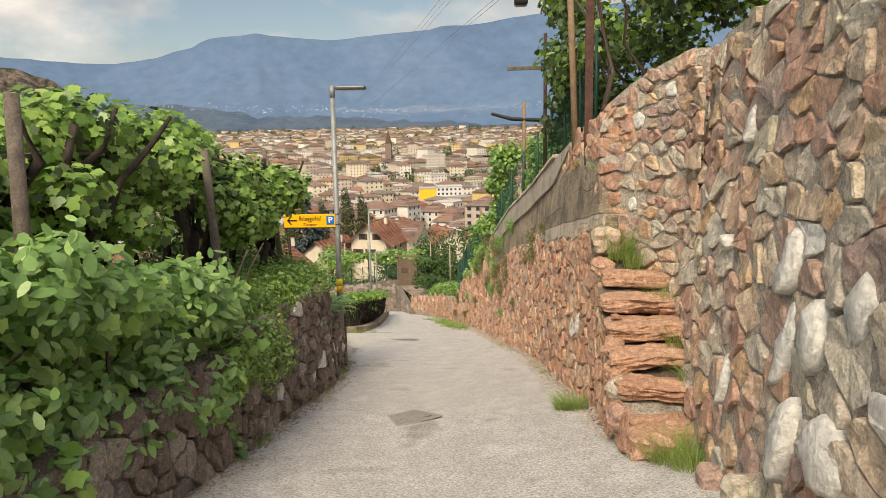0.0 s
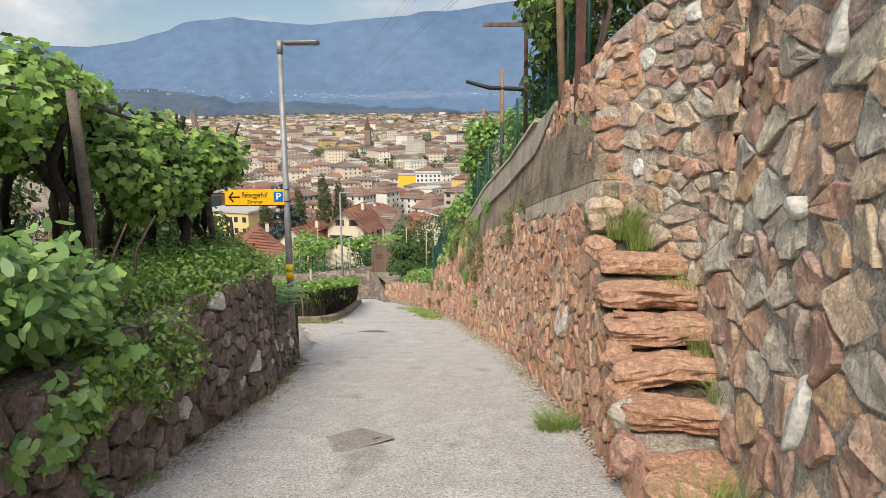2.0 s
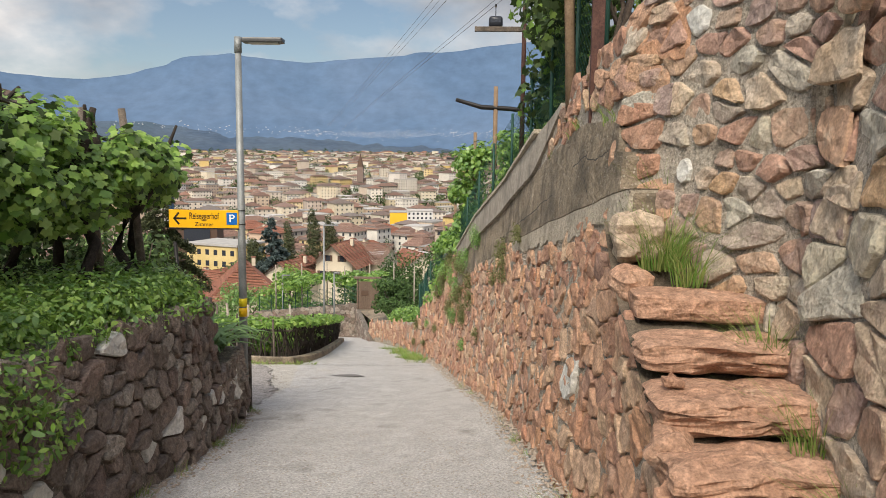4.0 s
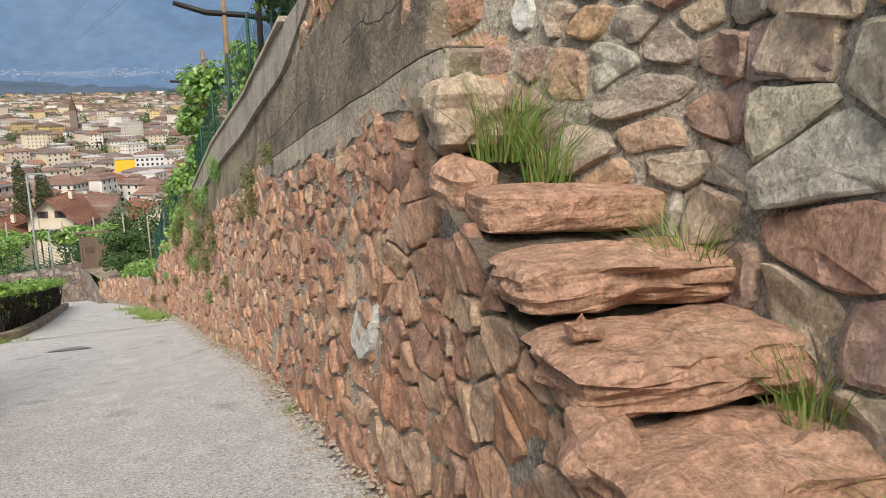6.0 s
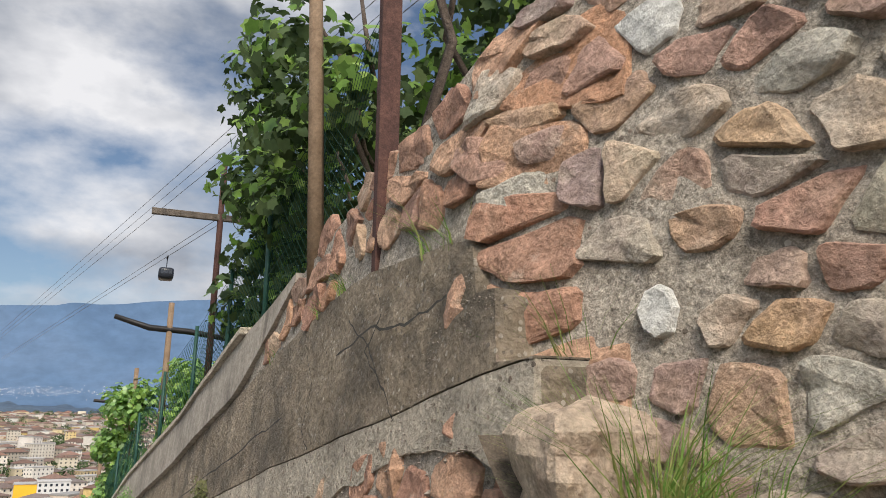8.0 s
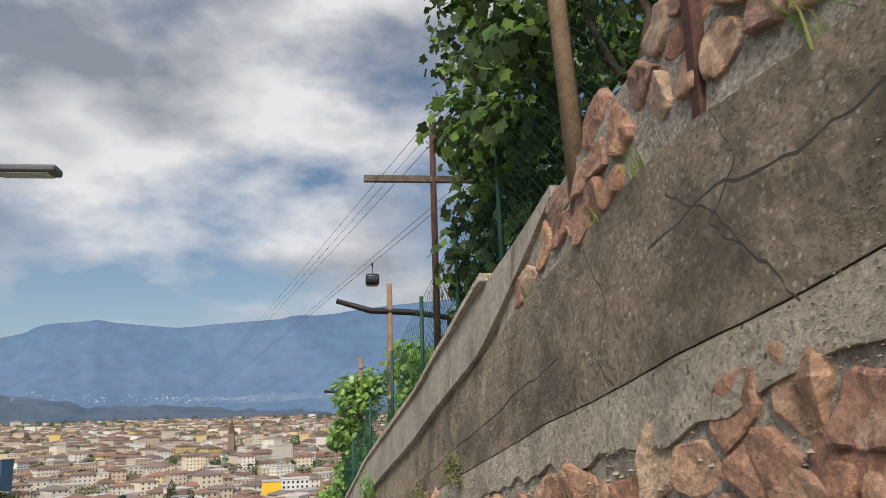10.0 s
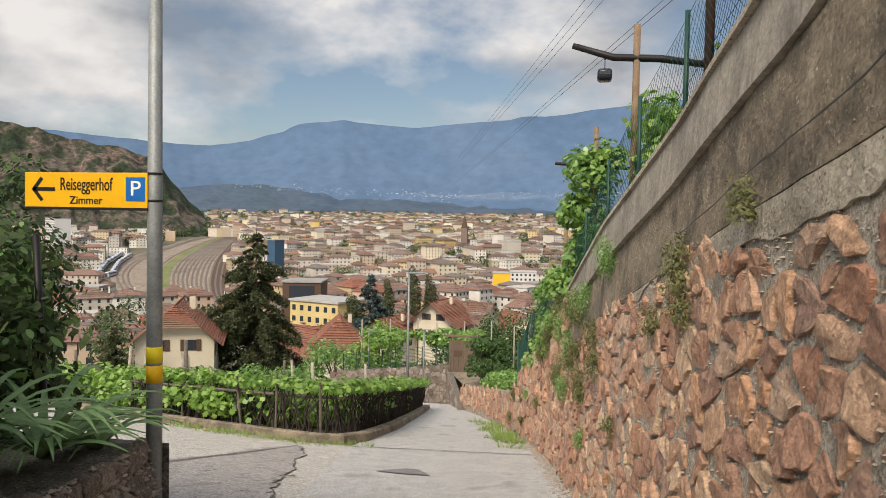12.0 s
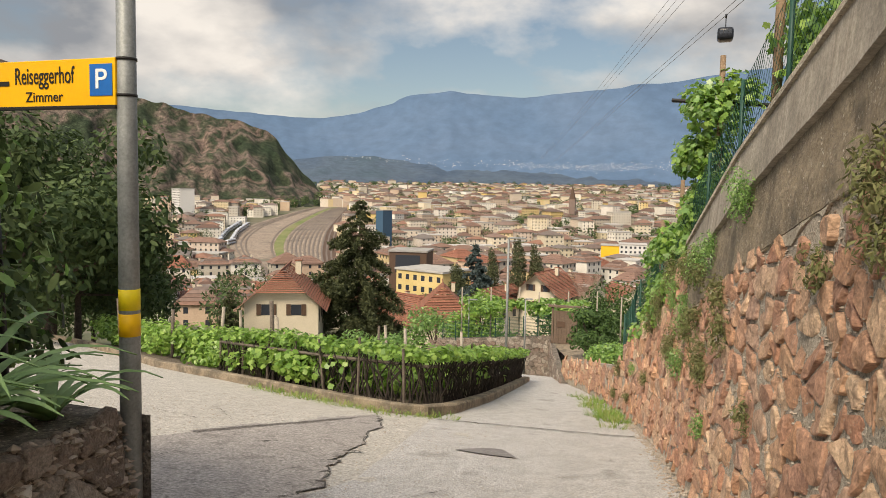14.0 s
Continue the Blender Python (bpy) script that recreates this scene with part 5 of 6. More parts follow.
def left_foot(rng):
    y = rng.uniform(4.5, 16)
    x = interp(LEFT_BASE, y) - .02 + abs(rng.gauss(0, .12))
    return x, y, road_z(x, y) + .006


M_peb = surf("pebble", [(.24, .20, .165), (.38, .325, .265), (.33, .26, .205), (.46, .41, .345)], 9, 40, .9, .4, .2, .85)
pebbles("gravel_right", 3600, right_foot, .006, .024, M_peb, "pale gravel and crumbs along the wall foot", 3)
pebbles("gravel_left", 1700, left_foot, .006, .022, M_peb, "crumbs and gravel along the low wall", 4)
pebbles("gravel_lane", 2600, lambda r: (lambda x, y: (x, y, road_z(x, y) + .008))(r.uniform(-1.1, 2.1), r.uniform(3.5, 16)), .003, .008, M_peb, "scattered grit on the lane", 5)

def on_stub(rng):
    y = rng.uniform(14.1, 15.98)
    z = rng.uniform(road_z(-1.8, y) + .2, interp(LEFT_TOP, y))
    return left_face(y, z) + .03 * rng.random(), y, z


pebbles("stub_rubble", 1300, on_stub, .012, .045, M_peb, "pebbles and rubble packed in the crumbling stub wall", 9)
pebbles("gravel_side", 3000, lambda r: (lambda x, y: (x, y, road_z(x, y) + .006))(r.uniform(-9, -2), 17 + 9 * r.random()), .004, .012, M_peb, "loose grit on the worn side road", 8)


def on_band(rng):
    y = 10.35 + 9 * rng.random() ** 1.6
    lo_, hi_ = interp(LEDGE_LOW, y), interp(LEDGE_TOP, y)
    z = lo_ + (hi_ - lo_) * rng.random() ** 1.3 * .97
    return led(y, z) - .0005, y, z


def in_joints(rng):
    y = rng.uniform(10.4, 20)
    z = rng.uniform(road_z(2, y), interp(LEDGE_LOW, y))
    return far_face(y, z) - .006, y, z


pebbles("band_pebbles", 4200, on_band, .0015, .0055, M_peb, "small pebbles showing in the worn concrete", 6)
pebbles("joint_pebbles", 3800, in_joints, .005, .016, M_peb, "small pebbles and chips packed in the joints", 7)

for i, (y, n, h) in enumerate(((10.7, 40, .22), (11.9, 60, .16), (12.3, 30, .14), (13.4, 30, .15), (10.9, 20, .3))):
    grass_tuft((led(y, interp(LEDGE_TOP, y)) + .06, y, interp(LEDGE_TOP, y)), n, h, .08, 400 + i, "dry grass rooted on the concrete ledge")
for i in range(16):
    y = rw.uniform(7.5, 16)
    x = interp(LEFT_BASE, y) + .04
    grass_tuft((x, y, road_z(x, y)), 40, rw.uniform(.08, .2), .12, 420 + i, "weeds at the foot of the low wall")
for i in range(14):
    y = rw.uniform(10.5, 20)
    x = interp(RIGHT_BASE, y) - .03
    grass_tuft((x, y, road_z(x, y)), 24, rw.uniform(.06, .16), .08, 440 + i, "weeds at the foot of the rubble wall")

# ---- distance: houses, trees, town, hills ----
M_tile = surf("roof_tile", [(.17, .075, .05), (.33, .135, .085), (.24, .10, .065), (.38, .17, .11)], 1.5, 9, .85, .5, .34, .7, dist=.05)
M_tile_b = surf("old_roof_tile", [(.16, .10, .08), (.27, .165, .125), (.21, .13, .10)], 1.2, 8, .88, .4, .3, .7, dist=.05)
M_plaster = surf("cream_plaster", [(.55, .48, .36), (.66, .58, .45)], .6, 10, .9, .1, .1)
M_town = surf("town_plaster", [(.52, .40, .20), (.64, .59, .50), (.42, .31, .23), (.76, .73, .67), (.60, .43, .16), (.36, .33, .29), (.54, .40, .28), (.74, .69, .60), (.46, .42, .36), (.68, .57, .40)], .05, .8, .9, 0, .16, .92)
M_yell = surf("yellow_plaster", [(.75, .42, .03), (.80, .48, .05)], .1, 2, .85, 0, .05)
M_troof = surf("town_roof", [(.10, .062, .05), (.17, .105, .08), (.24, .15, .115), (.13, .10, .085), (.27, .14, .095), (.18, .16, .145), (.14, .08, .06)], .05, .6, .9, 0, .2, .9)
M_flat = surf("flat_roof", [(.26, .25, .23), (.42, .40, .37), (.52, .49, .46)], .05, .5, .9, 0, .15, .9)
M_win = plain("window_glass", (.035, .04, .05), .25, dark=.05, bump=0)
M_shut = plain("brown_shutter", (.10, .06, .04), .7)
M_wood = surf("plank_wood", [(.13, .09, .065), (.21, .15, .11)], 6, 40, .85, .3, .35, .4)
M_glass_b = plain("blue_facade", (.05, .10, .16), .3, dark=.08, bump=0)
M_rock = surf("cliff", [(.026, .042, .022), (.04, .056, .03), (.024, .038, .02), (.05, .06, .034), (.16, .12, .10), (.032, .048, .026), (.20, .14, .115), (.036, .05, .028)], .012, .16, 1, 0, .55)
# the air's blue haze is painted into the ridge's base colour
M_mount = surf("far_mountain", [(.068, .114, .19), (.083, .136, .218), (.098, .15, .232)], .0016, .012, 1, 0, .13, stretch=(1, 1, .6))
# dark woods with the blue of distance haze mixed into the colour
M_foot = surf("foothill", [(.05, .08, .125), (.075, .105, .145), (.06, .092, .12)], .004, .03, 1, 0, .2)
M_bed = surf("rail_ballast", [(.25, .19, .145), (.33, .265, .21), (.21, .17, .135)], .02, .3, 1, 0, .35)
M_rail = plain("rail_steel", (.17, .135, .11), .6)
M_train = plain("train_white", (.5, .53, .58), .4)
M_light = plain("far_white_house", (.62, .60, .57), .7)
M_cabin = plain("dark_cabin", (.02, .022, .028), .3)


def roof_rows(w, d, h, hip, over, rows, g=0.0):
    """Two slopes of stepped tile courses, the ridge along y; hip cuts the ridge back at both ends."""
    v, f = [], []
    for sx in (-1, 1):
        for r in range(rows):
            t0, t1 = r / rows, (r + 1) / rows
            for t, dz in ((t0, .07), (t1, .0)):
                x = sx * (w / 2 + over) * (1 - t)
                e = (d / 2 + over) - hip * max(0, t - g) / (1 - g)
                z = h * t - over * h / (w / 2) * (1 - t) + dz
                v += [(x, -e, z), (x, e, z)]
            o = len(v) - 4
            q = (o, o + 1, o + 3, o + 2)
            f.append(q if sx > 0 else q[::-1])
    if hip:
        for sy in (-1, 1):
            o = len(v)
            e0, e1 = d / 2 + over, d / 2 + over - hip
            for r in range(int(rows * g), rows):
                for t, dz in ((r / rows, .07), ((r + 1) / rows, .0)):
                    x, y, z = (w / 2 + over) * (1 - t), sy * (e0 + (e1 - e0) * max(0, t - g) / (1 - g)), h * t - over * h / (w / 2) * (1 - t) + dz + .01
                    v += [(-x, y, z), (x, y, z)]
                o = len(v) - 4
                q = (o, o + 1, o + 3, o + 2)
                f.append(q if sy < 0 else q[::-1])
    return v, f


WIN = {}


def window_on(parent, at, w, h, turn, shutters=True):
    key = (round(w, 2), round(h, 2))
    o = mesh("window", [(-w / 2, -.03, -h / 2), (w / 2, -.03, -h / 2), (w / 2, -.03, h / 2), (-w / 2, -.03, h / 2)], [(0, 1, 2, 3)], M_win, parent) if key not in WIN else new("window", WIN[key])
    WIN.setdefault(key, o.data)
    o.parent = parent
    o.location, o.rotation_euler = at, (0, 0, turn)
    if shutters:
        for s in (-1, 1):
            k2 = ("s",) + key
            if k2 not in WIN:
                bm = box_bm(w * .45, .05, h * 1.05, (0, -.04, 0))
                me = bpy.data.meshes.new("shutter")
                bm.to_mesh(me)
                bm.free()
                me.materials.append(M_shut)
                WIN[k2] = me
            so_ = new("shutter", WIN[k2])
            so_.parent = o
            so_.location = (s * w * .74, 0, 0)
    return o


def house(at, w, d, wall_h, roof_h, turn, label, plaster, tile, hip=0.0, over=.6, rows=9, wins=(), chim=True, g=0.0):
    """A house: gable walls under a tiled roof; wins are (x along the front, z, width, height)."""
    o = empty("house", at, label, "house", "houses below the lane")
    o.rotation_euler = (0, 0, radians(turn))
    base = -6
    v = [(-w / 2, -d / 2, base), (w / 2, -d / 2, base), (w / 2, d / 2, base), (-w / 2, d / 2, base), (-w / 2, -d / 2, wall_h), (w / 2, -d / 2, wall_h), (w / 2, d / 2, wall_h), (-w / 2, d / 2, wall_h)]
    f = [(0, 1, 5, 4), (1, 2, 6, 5), (2, 3, 7, 6), (3, 0, 4, 7)]
    if not hip:
        v += [(0, -d / 2, wall_h + roof_h - .06), (0, d / 2, wall_h + roof_h - .06)]
        f += [(4, 5, 8), (6, 7, 9)]
    elif g:
        k, zg = w / 2 * (1 - g), wall_h + roof_h * g - .08
        v += [(-k, -d / 2, zg), (k, -d / 2, zg), (k, d / 2, zg), (-k, d / 2, zg)]
        f += [(4, 5, 9, 8), (6, 7, 11, 10)]
    mesh("wall", v, f, plaster, o)
    rv2, rf2 = roof_rows(w, d, roof_h, hip, over, rows * 2, g)
    ob = tagged(mesh("roof", rv2, rf2, tile, o), kind="stuff")
    ob.location = (0, 0, wall_h)
    bm = box_bm(.12, d + over * 2, .16, (0, 0, roof_h + .04), .03)
    r = part("ridge", bm, tile, ob)
    if chim:
        c = part("chimney", box_bm(.55, .55, 1.3, (w * .16, d * .15, roof_h * .75 + .5), .03), M_plaster, ob)
        part("cap", box_bm(.7, .7, .1, (w * .16, d * .15, roof_h * .75 + 1.2), .02), tile, c)
    for x, z, ww, hh in wins:
        window_on(o, (x, -d / 2, z), ww, hh, 0)
    for k in range(3):
        window_on(o, (w / 2, -d * .3 + k * d * .3, wall_h * .55), .9, 1.1, math.pi / 2, False)
    return o


house((-34.7, 73.8, -13.6), 6.5, 7.6, 2.9, 2.9, 24, "cream house under a steep red tiled roof", M_plaster, M_tile, 2.0, .8, 11, ((-1.3, 2.3, .9, .95), (1.3, 2.3, .9, .95)), True, .46)
house((-21.0, 134, -20.0), 6.6, 9, 4.0, 2.8, -12, "pale house with broad brown tiled gable roof", M_plaster, M_tile, 0, 1.4, 12, ((-2, 1.6, 1, 1.2), (.3, 1.6, 1, 1.2), (-1, 4.4, .8, 1), (1.5, 4.4, .8, 1)))
house((-17.6, 140, -19.6), 7, 8.5, 3.0, 2.6, 70, "long house with weathered brown tiled roof", M_plaster, M_tile_b, 0, 1.0, 12)
house((-28.6, 130, -21.5), 7, 9, 3.2, 2.4, -20, "low house wing with orange tiled roof", M_plaster, M_tile, 0, .8, 9)
house((-32.5, 114, -21), 9.5, 9, 2.6, 4.6, 20, "house with steep red hipped roof and chimneys", M_plaster, M_tile, 3.4, .8, 13)
house((-40, 119, -23), 8, 10, 2.6, 4.0, 60, "house with red tiled roof behind the spruce", M_plaster, M_tile, 2.5, .8, 11)
house((-14, 200, -31), 12, 12, 5, 3.5, 30, "low house with bright orange tiled roof", M_plaster, M_tile, 0, .9, 9)
house((-58, 178, -36), 14, 12, 8, 3, -30, "pale house with red tiled roof", M_plaster, M_tile, 0, .9, 9)


def block(at, w, d, h, turn, label, plaster, storeys, bays, flat=True, roof=None):
    """A town block with separate windows on the two sides that face the hill."""
    o = empty("apartment_building", at, label, "building", "buildings of the town")
    o.rotation_euler = (0, 0, radians(turn))
    mesh("wall", [(sx * w / 2, sy * d / 2, z) for z in (-12, h) for sx, sy in ((-1, -1), (1, -1), (1, 1), (-1, 1))], [(0, 1, 5, 4), (1, 2, 6, 5), (2, 3, 7, 6), (3, 0, 4, 7)], plaster, o)
    if flat:
        part("roof", box_bm(w + .8, d + .8, .6, (0, 0, h + .3), .05), M_flat, o)
    else:
        rv2, rf2 = roof_rows(w, d, w * .22, w * .45, .9, 6)
        tagged(mesh("roof", rv2, rf2, roof or M_troof, o), kind="stuff").location = (0, 0, h)
    for s in range(storeys):
        for b in range(bays):
            window_on(o, (-w / 2 + (b + .5) * w / bays, -d / 2, h - 1.8 - s * 3.1), w / bays * .45, 1.5, 0, False)
    return o


yb = block((-36.5, 541, -53), 18, 16, 18.8, 6, "white block with a grid of square dark windows", M_light, 5, 6)
ya = block((-51.5, 542, -53), 13, 16, 17.5, 6, "bright yellow windowless block", M_yell, 0, 0)
hall = block((-92, 258, -42), 13, 14, 20.5, 10, "dark cultural hall with wide screen front", M_shut, 0, 0)
part("screen", box_bm(8.5, .3, 6, (0, -7.2, 16.5)), M_win, hall, "dark projection screen")
block((-68.5, 214, -42), 17, 13, 19, -20, "yellow apartment house with balconies", surf("warm_yellow", [(.56, .42, .17), (.64, .50, .24)], .2, 3, .9, 0, .08), 4, 6)
block((-241, 585, -56), 8, 11, 39, -20, "tall blue and green glass tower", M_glass_b, 0, 0)
block((-610, 806, -60), 34, 18, 57, -35, "tall white slab hospital block", M_light, 9, 10)
block((-720, 1160, -38), 100, 30, 13, 36, "long low white industrial hall under the cliff", M_light, 1, 18)
block((-30, 255, -46), 34, 14, 15, 12, "pale green office slab with ribbon windows", surf("pale_green", [(.45, .50, .40), (.55, .58, .48)], .2, 3, .9, 0, .08), 4, 12)
block((-5, 330, -50), 16, 14, 22, -15, "tall pale pink apartment block", M_town, 5, 4, False)
block((35, 480, -54), 26, 16, 20, 10, "brown apartment block with balconies", M_shut, 4, 7)

# the rest of the town, joined
rt2 = random.Random(77)
WV, WF, RV, RF, FV, FF, GV, GF = [], [], [], [], [], [], [], []


def add(V, F, vs, fs):
    o = len(V)
    V.extend(vs)
    F.extend(tuple(i + o for i in q) for q in fs)


def town_block(x, y, z, w, d, h, a, flat, detail):
    ca, sa_ = math.cos(a), math.sin(a)
    R = lambda px, py, pz: (x + px * ca - py * sa_, y + px * sa_ + py * ca, z + pz)
    add(WV, WF, [R(sx * w / 2, sy * d / 2, zz) for zz in (-10, h) for sx, sy in ((-1, -1), (1, -1), (1, 1), (-1, 1))], [(0, 1, 5, 4), (1, 2, 6, 5), (2, 3, 7, 6), (3, 0, 4, 7)] + ([(4, 5, 6, 7)] if flat else []))
    if flat:
        add(FV, FF, [R(sx * (w / 2 + .3), sy * (d / 2 + .3), zz) for zz in (h, h + .7) for sx, sy in ((-1, -1), (1, -1), (1, 1), (-1, 1))], [(0, 1, 5, 4), (1, 2, 6, 5), (2, 3, 7, 6), (3, 0, 4, 7), (4, 5, 6, 7)])
    else:
        e, rh, k = .8, min(w, d) * rt2.uniform(.14, .24), min(w, d) * .45
        long = w > d
        rid = [R(-w / 2 + k, 0, h + rh), R(w / 2 - k, 0, h + rh)] if long else [R(0, -d / 2 + k, h + rh), R(0, d / 2 - k, h + rh)]
        c = [R(sx * (w / 2 + e), sy * (d / 2 + e), h - .2) for sx, sy in ((-1, -1), (1, -1), (1, 1), (-1, 1))]
        add(RV, RF, c + rid, [(0, 1, 5, 4), (1, 2, 5), (2, 3, 4, 5), (3, 0, 4)] if long else [(0, 1, 4), (1, 2, 5, 4), (2, 3, 5), (3, 0, 4, 5)])
    if detail:
        bays = max(2, int(w / 3.2))
        for s in range(int(h / 3.2)):
            for b in range(bays):
                px, pz, hw = -w / 2 + (b + .5) * w / bays, h - 1.7 - s * 3.2, w / bays * .15
                add(GV, GF, [R(px - hw, -d / 2 - .06, pz - .65), R(px + hw, -d / 2 - .06, pz - .65), R(px + hw, -d / 2 - .06, pz + .65), R(px - hw, -d / 2 - .06, pz + .65)], [(0, 1, 2, 3)])
            bays2 = max(2, int(d / 3.4))
            for b in range(bays2):
                py, pz, hw = -d / 2 + (b + .5) * d / bays2, h - 1.7 - s * 3.2, d / bays2 * .15
                for sx in (-1, 1):
                    add(GV, GF, [R(sx * (w / 2 + .06), py - hw, pz - .65), R(sx * (w / 2 + .06), py + hw, pz - .65), R(sx * (w / 2 + .06), py + hw, pz + .65), R(sx * (w / 2 + .06), py - hw, pz + .65)], [(0, 1, 2, 3)])


M_PLASTERS = [surf("house_plaster", [c, tuple(v * 1.12 for v in c)], .3, 4, .9, 0, .14) for c in ((.56, .52, .44), (.52, .40, .22), (.46, .34, .25), (.62, .59, .53), (.42, .38, .32))]
PLASTER_WORDS = ("cream", "ochre", "pinkish", "white", "grey")


def town_house(x, y, z, w, d, h, a, flat):
    """A single house of the near town: walls, hipped or flat roof, chimney and its windows."""
    k = rt2.randrange(5)
    o = empty("town_house", (x, y, z), PLASTER_WORDS[k] + (" plastered house with a flat roof in town" if flat else " plastered house with a brown hipped roof"), "house", "houses of the near town")
    o.rotation_euler = (0, 0, a)
    mesh("wall", [(sx * w / 2, sy * d / 2, zz) for zz in (-10, h) for sx, sy in ((-1, -1), (1, -1), (1, 1), (-1, 1))], [(0, 1, 5, 4), (1, 2, 6, 5), (2, 3, 7, 6), (3, 0, 4, 7)], M_PLASTERS[k], o)
    if flat:
        part("roof", box_bm(w + .6, d + .6, .5, (0, 0, h + .25), .05), M_flat, o)
    else:
        rv2, rf2 = roof_rows(w, d, w * rt2.uniform(.2, .3), min(w, d) * .42, .8, 5)
        roof = tagged(mesh("roof", rv2, rf2, rt2.choice((M_troof, M_tile_b, M_troof, M_tile)), o), kind="stuff")
        roof.location = (0, 0, h)
        part("chimney", box_bm(.7, .7, 1.8, (w * .2, d * .1, w * .16), .04), M_plaster, roof)
    for st in range(min(3, int(h / 3))):
        zz, bays, side = h - 1.7 - st * 3.0, max(2, int(w / 3.4)), max(2, int(d / 3.6))
        for b in range(bays):
            window_on(o, (-w / 2 + (b + .5) * w / bays, -d / 2, zz), 1.1, 1.5, 0, False)
        for b in range(side):
            window_on(o, (w / 2, -d / 2 + (b + .5) * d / side, zz), 1.1, 1.5, math.pi / 2, False)
            window_on(o, (-w / 2, -d / 2 + (b + .5) * d / side, zz), 1.1, 1.5, -math.pi / 2, False)


YARD_L = [(330, -196), (421, -252), (513, -324), (576, -375), (665, -431), (794, -494), (936, -544), (1137, -610), (1209, -624)]
YARD_R = [(330, -158), (443, -212), (574, -282), (635, -310), (708, -346), (815, -395), (928, -445), (1209, -567)]


def in_yard(x, y):
    """The railway yard stays free of houses."""
    return 325 < y < 1220 and interp(YARD_L, y) - 34 < x < interp(YARD_R, y) + 8


dist, tree_spots = 165.0, []
while dist < 3500:
    step = max(13.5, dist * .0096)
    az = -41.0 + rt2.uniform(0, 2)
    while az < 9.5:
        a_ = radians(az + rt2.uniform(-.3, .3) * math.degrees(step / dist))
        dd = dist * (1 + rt2.uniform(-.025, .025))
        x, y = 1 + math.sin(a_) * dd, 12.5 + math.cos(a_) * dd
        az += math.degrees(step / dist) * rt2.uniform(.85, 1.25)
        if in_yard(x, y) or (az < -37.5 and dist < 620) or (az < -20.5 and dist < 190) or (dist < 260 and az > -3) or (dist > 1350 and az < -27):
            if rt2.random() < .5 and not in_yard(x, y):
                tree_spots.append((x, y, dd))
            continue
        if math.hypot(x + 44, y - 541) < 26 or math.hypot(x + 89, y - 258) < 24 or math.hypot(x + 72, y - 214) < 20 or math.hypot(x + 240, y - 585) < 22 or math.hypot(x + 610, y - 806) < 30 or math.hypot(x + 30, y - 255) < 22:
            continue
        if rt2.random() < .27:
            tree_spots.append((x, y, dd))
            continue
        big = .9 + dist / 3200
        w, d = rt2.uniform(10, 20) * big, rt2.uniform(9, 15) * big
        h = (rt2.choice((7, 8, 10, 11, 13, 16)) if dist < 800 else rt2.choice((9, 11, 13, 14, 16, 19))) * (1 + .15 * rt2.random()) * (1.35 if rt2.random() < .06 else 1) - (3 if dist < 260 else 0)
        if dist < 340:
            w, d, h = rt2.uniform(9, 15), rt2.uniform(8, 12), rt2.uniform(5, 9)
        turn_ = .6 + 1.1 * nz(x, y, 3, .004) + rt2.choice((0, 1.571)) + rt2.uniform(-.12, .12)
        if dist < 400:
            town_house(x, y, terrain_z(x, y), w, d, h, turn_, rt2.random() < .15)
        else:
            town_block(x, y, terrain_z(x, y), w, d, h, turn_, rt2.random() < .33, dist < 1150)
    dist *= 1.036 if dist < 700 else 1.031
town = empty("town", (0, 540, -56), "dense old town of pale houses with brown roofs", "town", kind="stuff")
to = Vector(town.location)
for nm, V, F, m in (("walls", WV, WF, M_town), ("roofs", RV, RF, M_troof), ("flat_roofs", FV, FF, M_flat), ("windows", GV, GF, M_win)):
    tagged(mesh(nm, [Vector(v) - to for v in V], F, m, town), kind="stuff")
# town trees, small clumps between the houses
blobs = []
for x, y, dd in tree_spots:
    q = rt2.uniform(4, 8) * (1 + dd / 2500)
    blobs.append(((x, y, terrain_z(x, y) + q * .75 + (3 if dd > 400 else 0)), (q * .7, q * .7, q * .85)))
P, N = shell([b for b in blobs if b[0][1] < 700], .9, 81, .3)
tagged(leaf_mesh("town_trees", P, N, 1.5, M_tree, "thin", None, 81), "scattered dark trees between the town houses", "trees", kind="stuff")
P, N = shell([b for b in blobs if b[0][1] >= 700], .14, 82, .3)
tagged(leaf_mesh("far_trees", P, N, 4.5, M_tree, "thin", None, 82), "scattered dark trees in the far town", "trees", kind="stuff")

# church tower
ch = empty("church_tower", (-150, 1010, -35), "slender brown church tower over the roofs", "church tower")
part("shaft", box_bm(8, 8, 40, (0, 0, 8)), M_troof, ch)
bm = bmesh.new()
bmesh.ops.create_cone(bm, cap_ends=True, segments=8, radius1=4.6, radius2=.2, depth=18, matrix=Matrix.Translation((0, 0, 37)))
part("spire", bm, M_shut, ch)

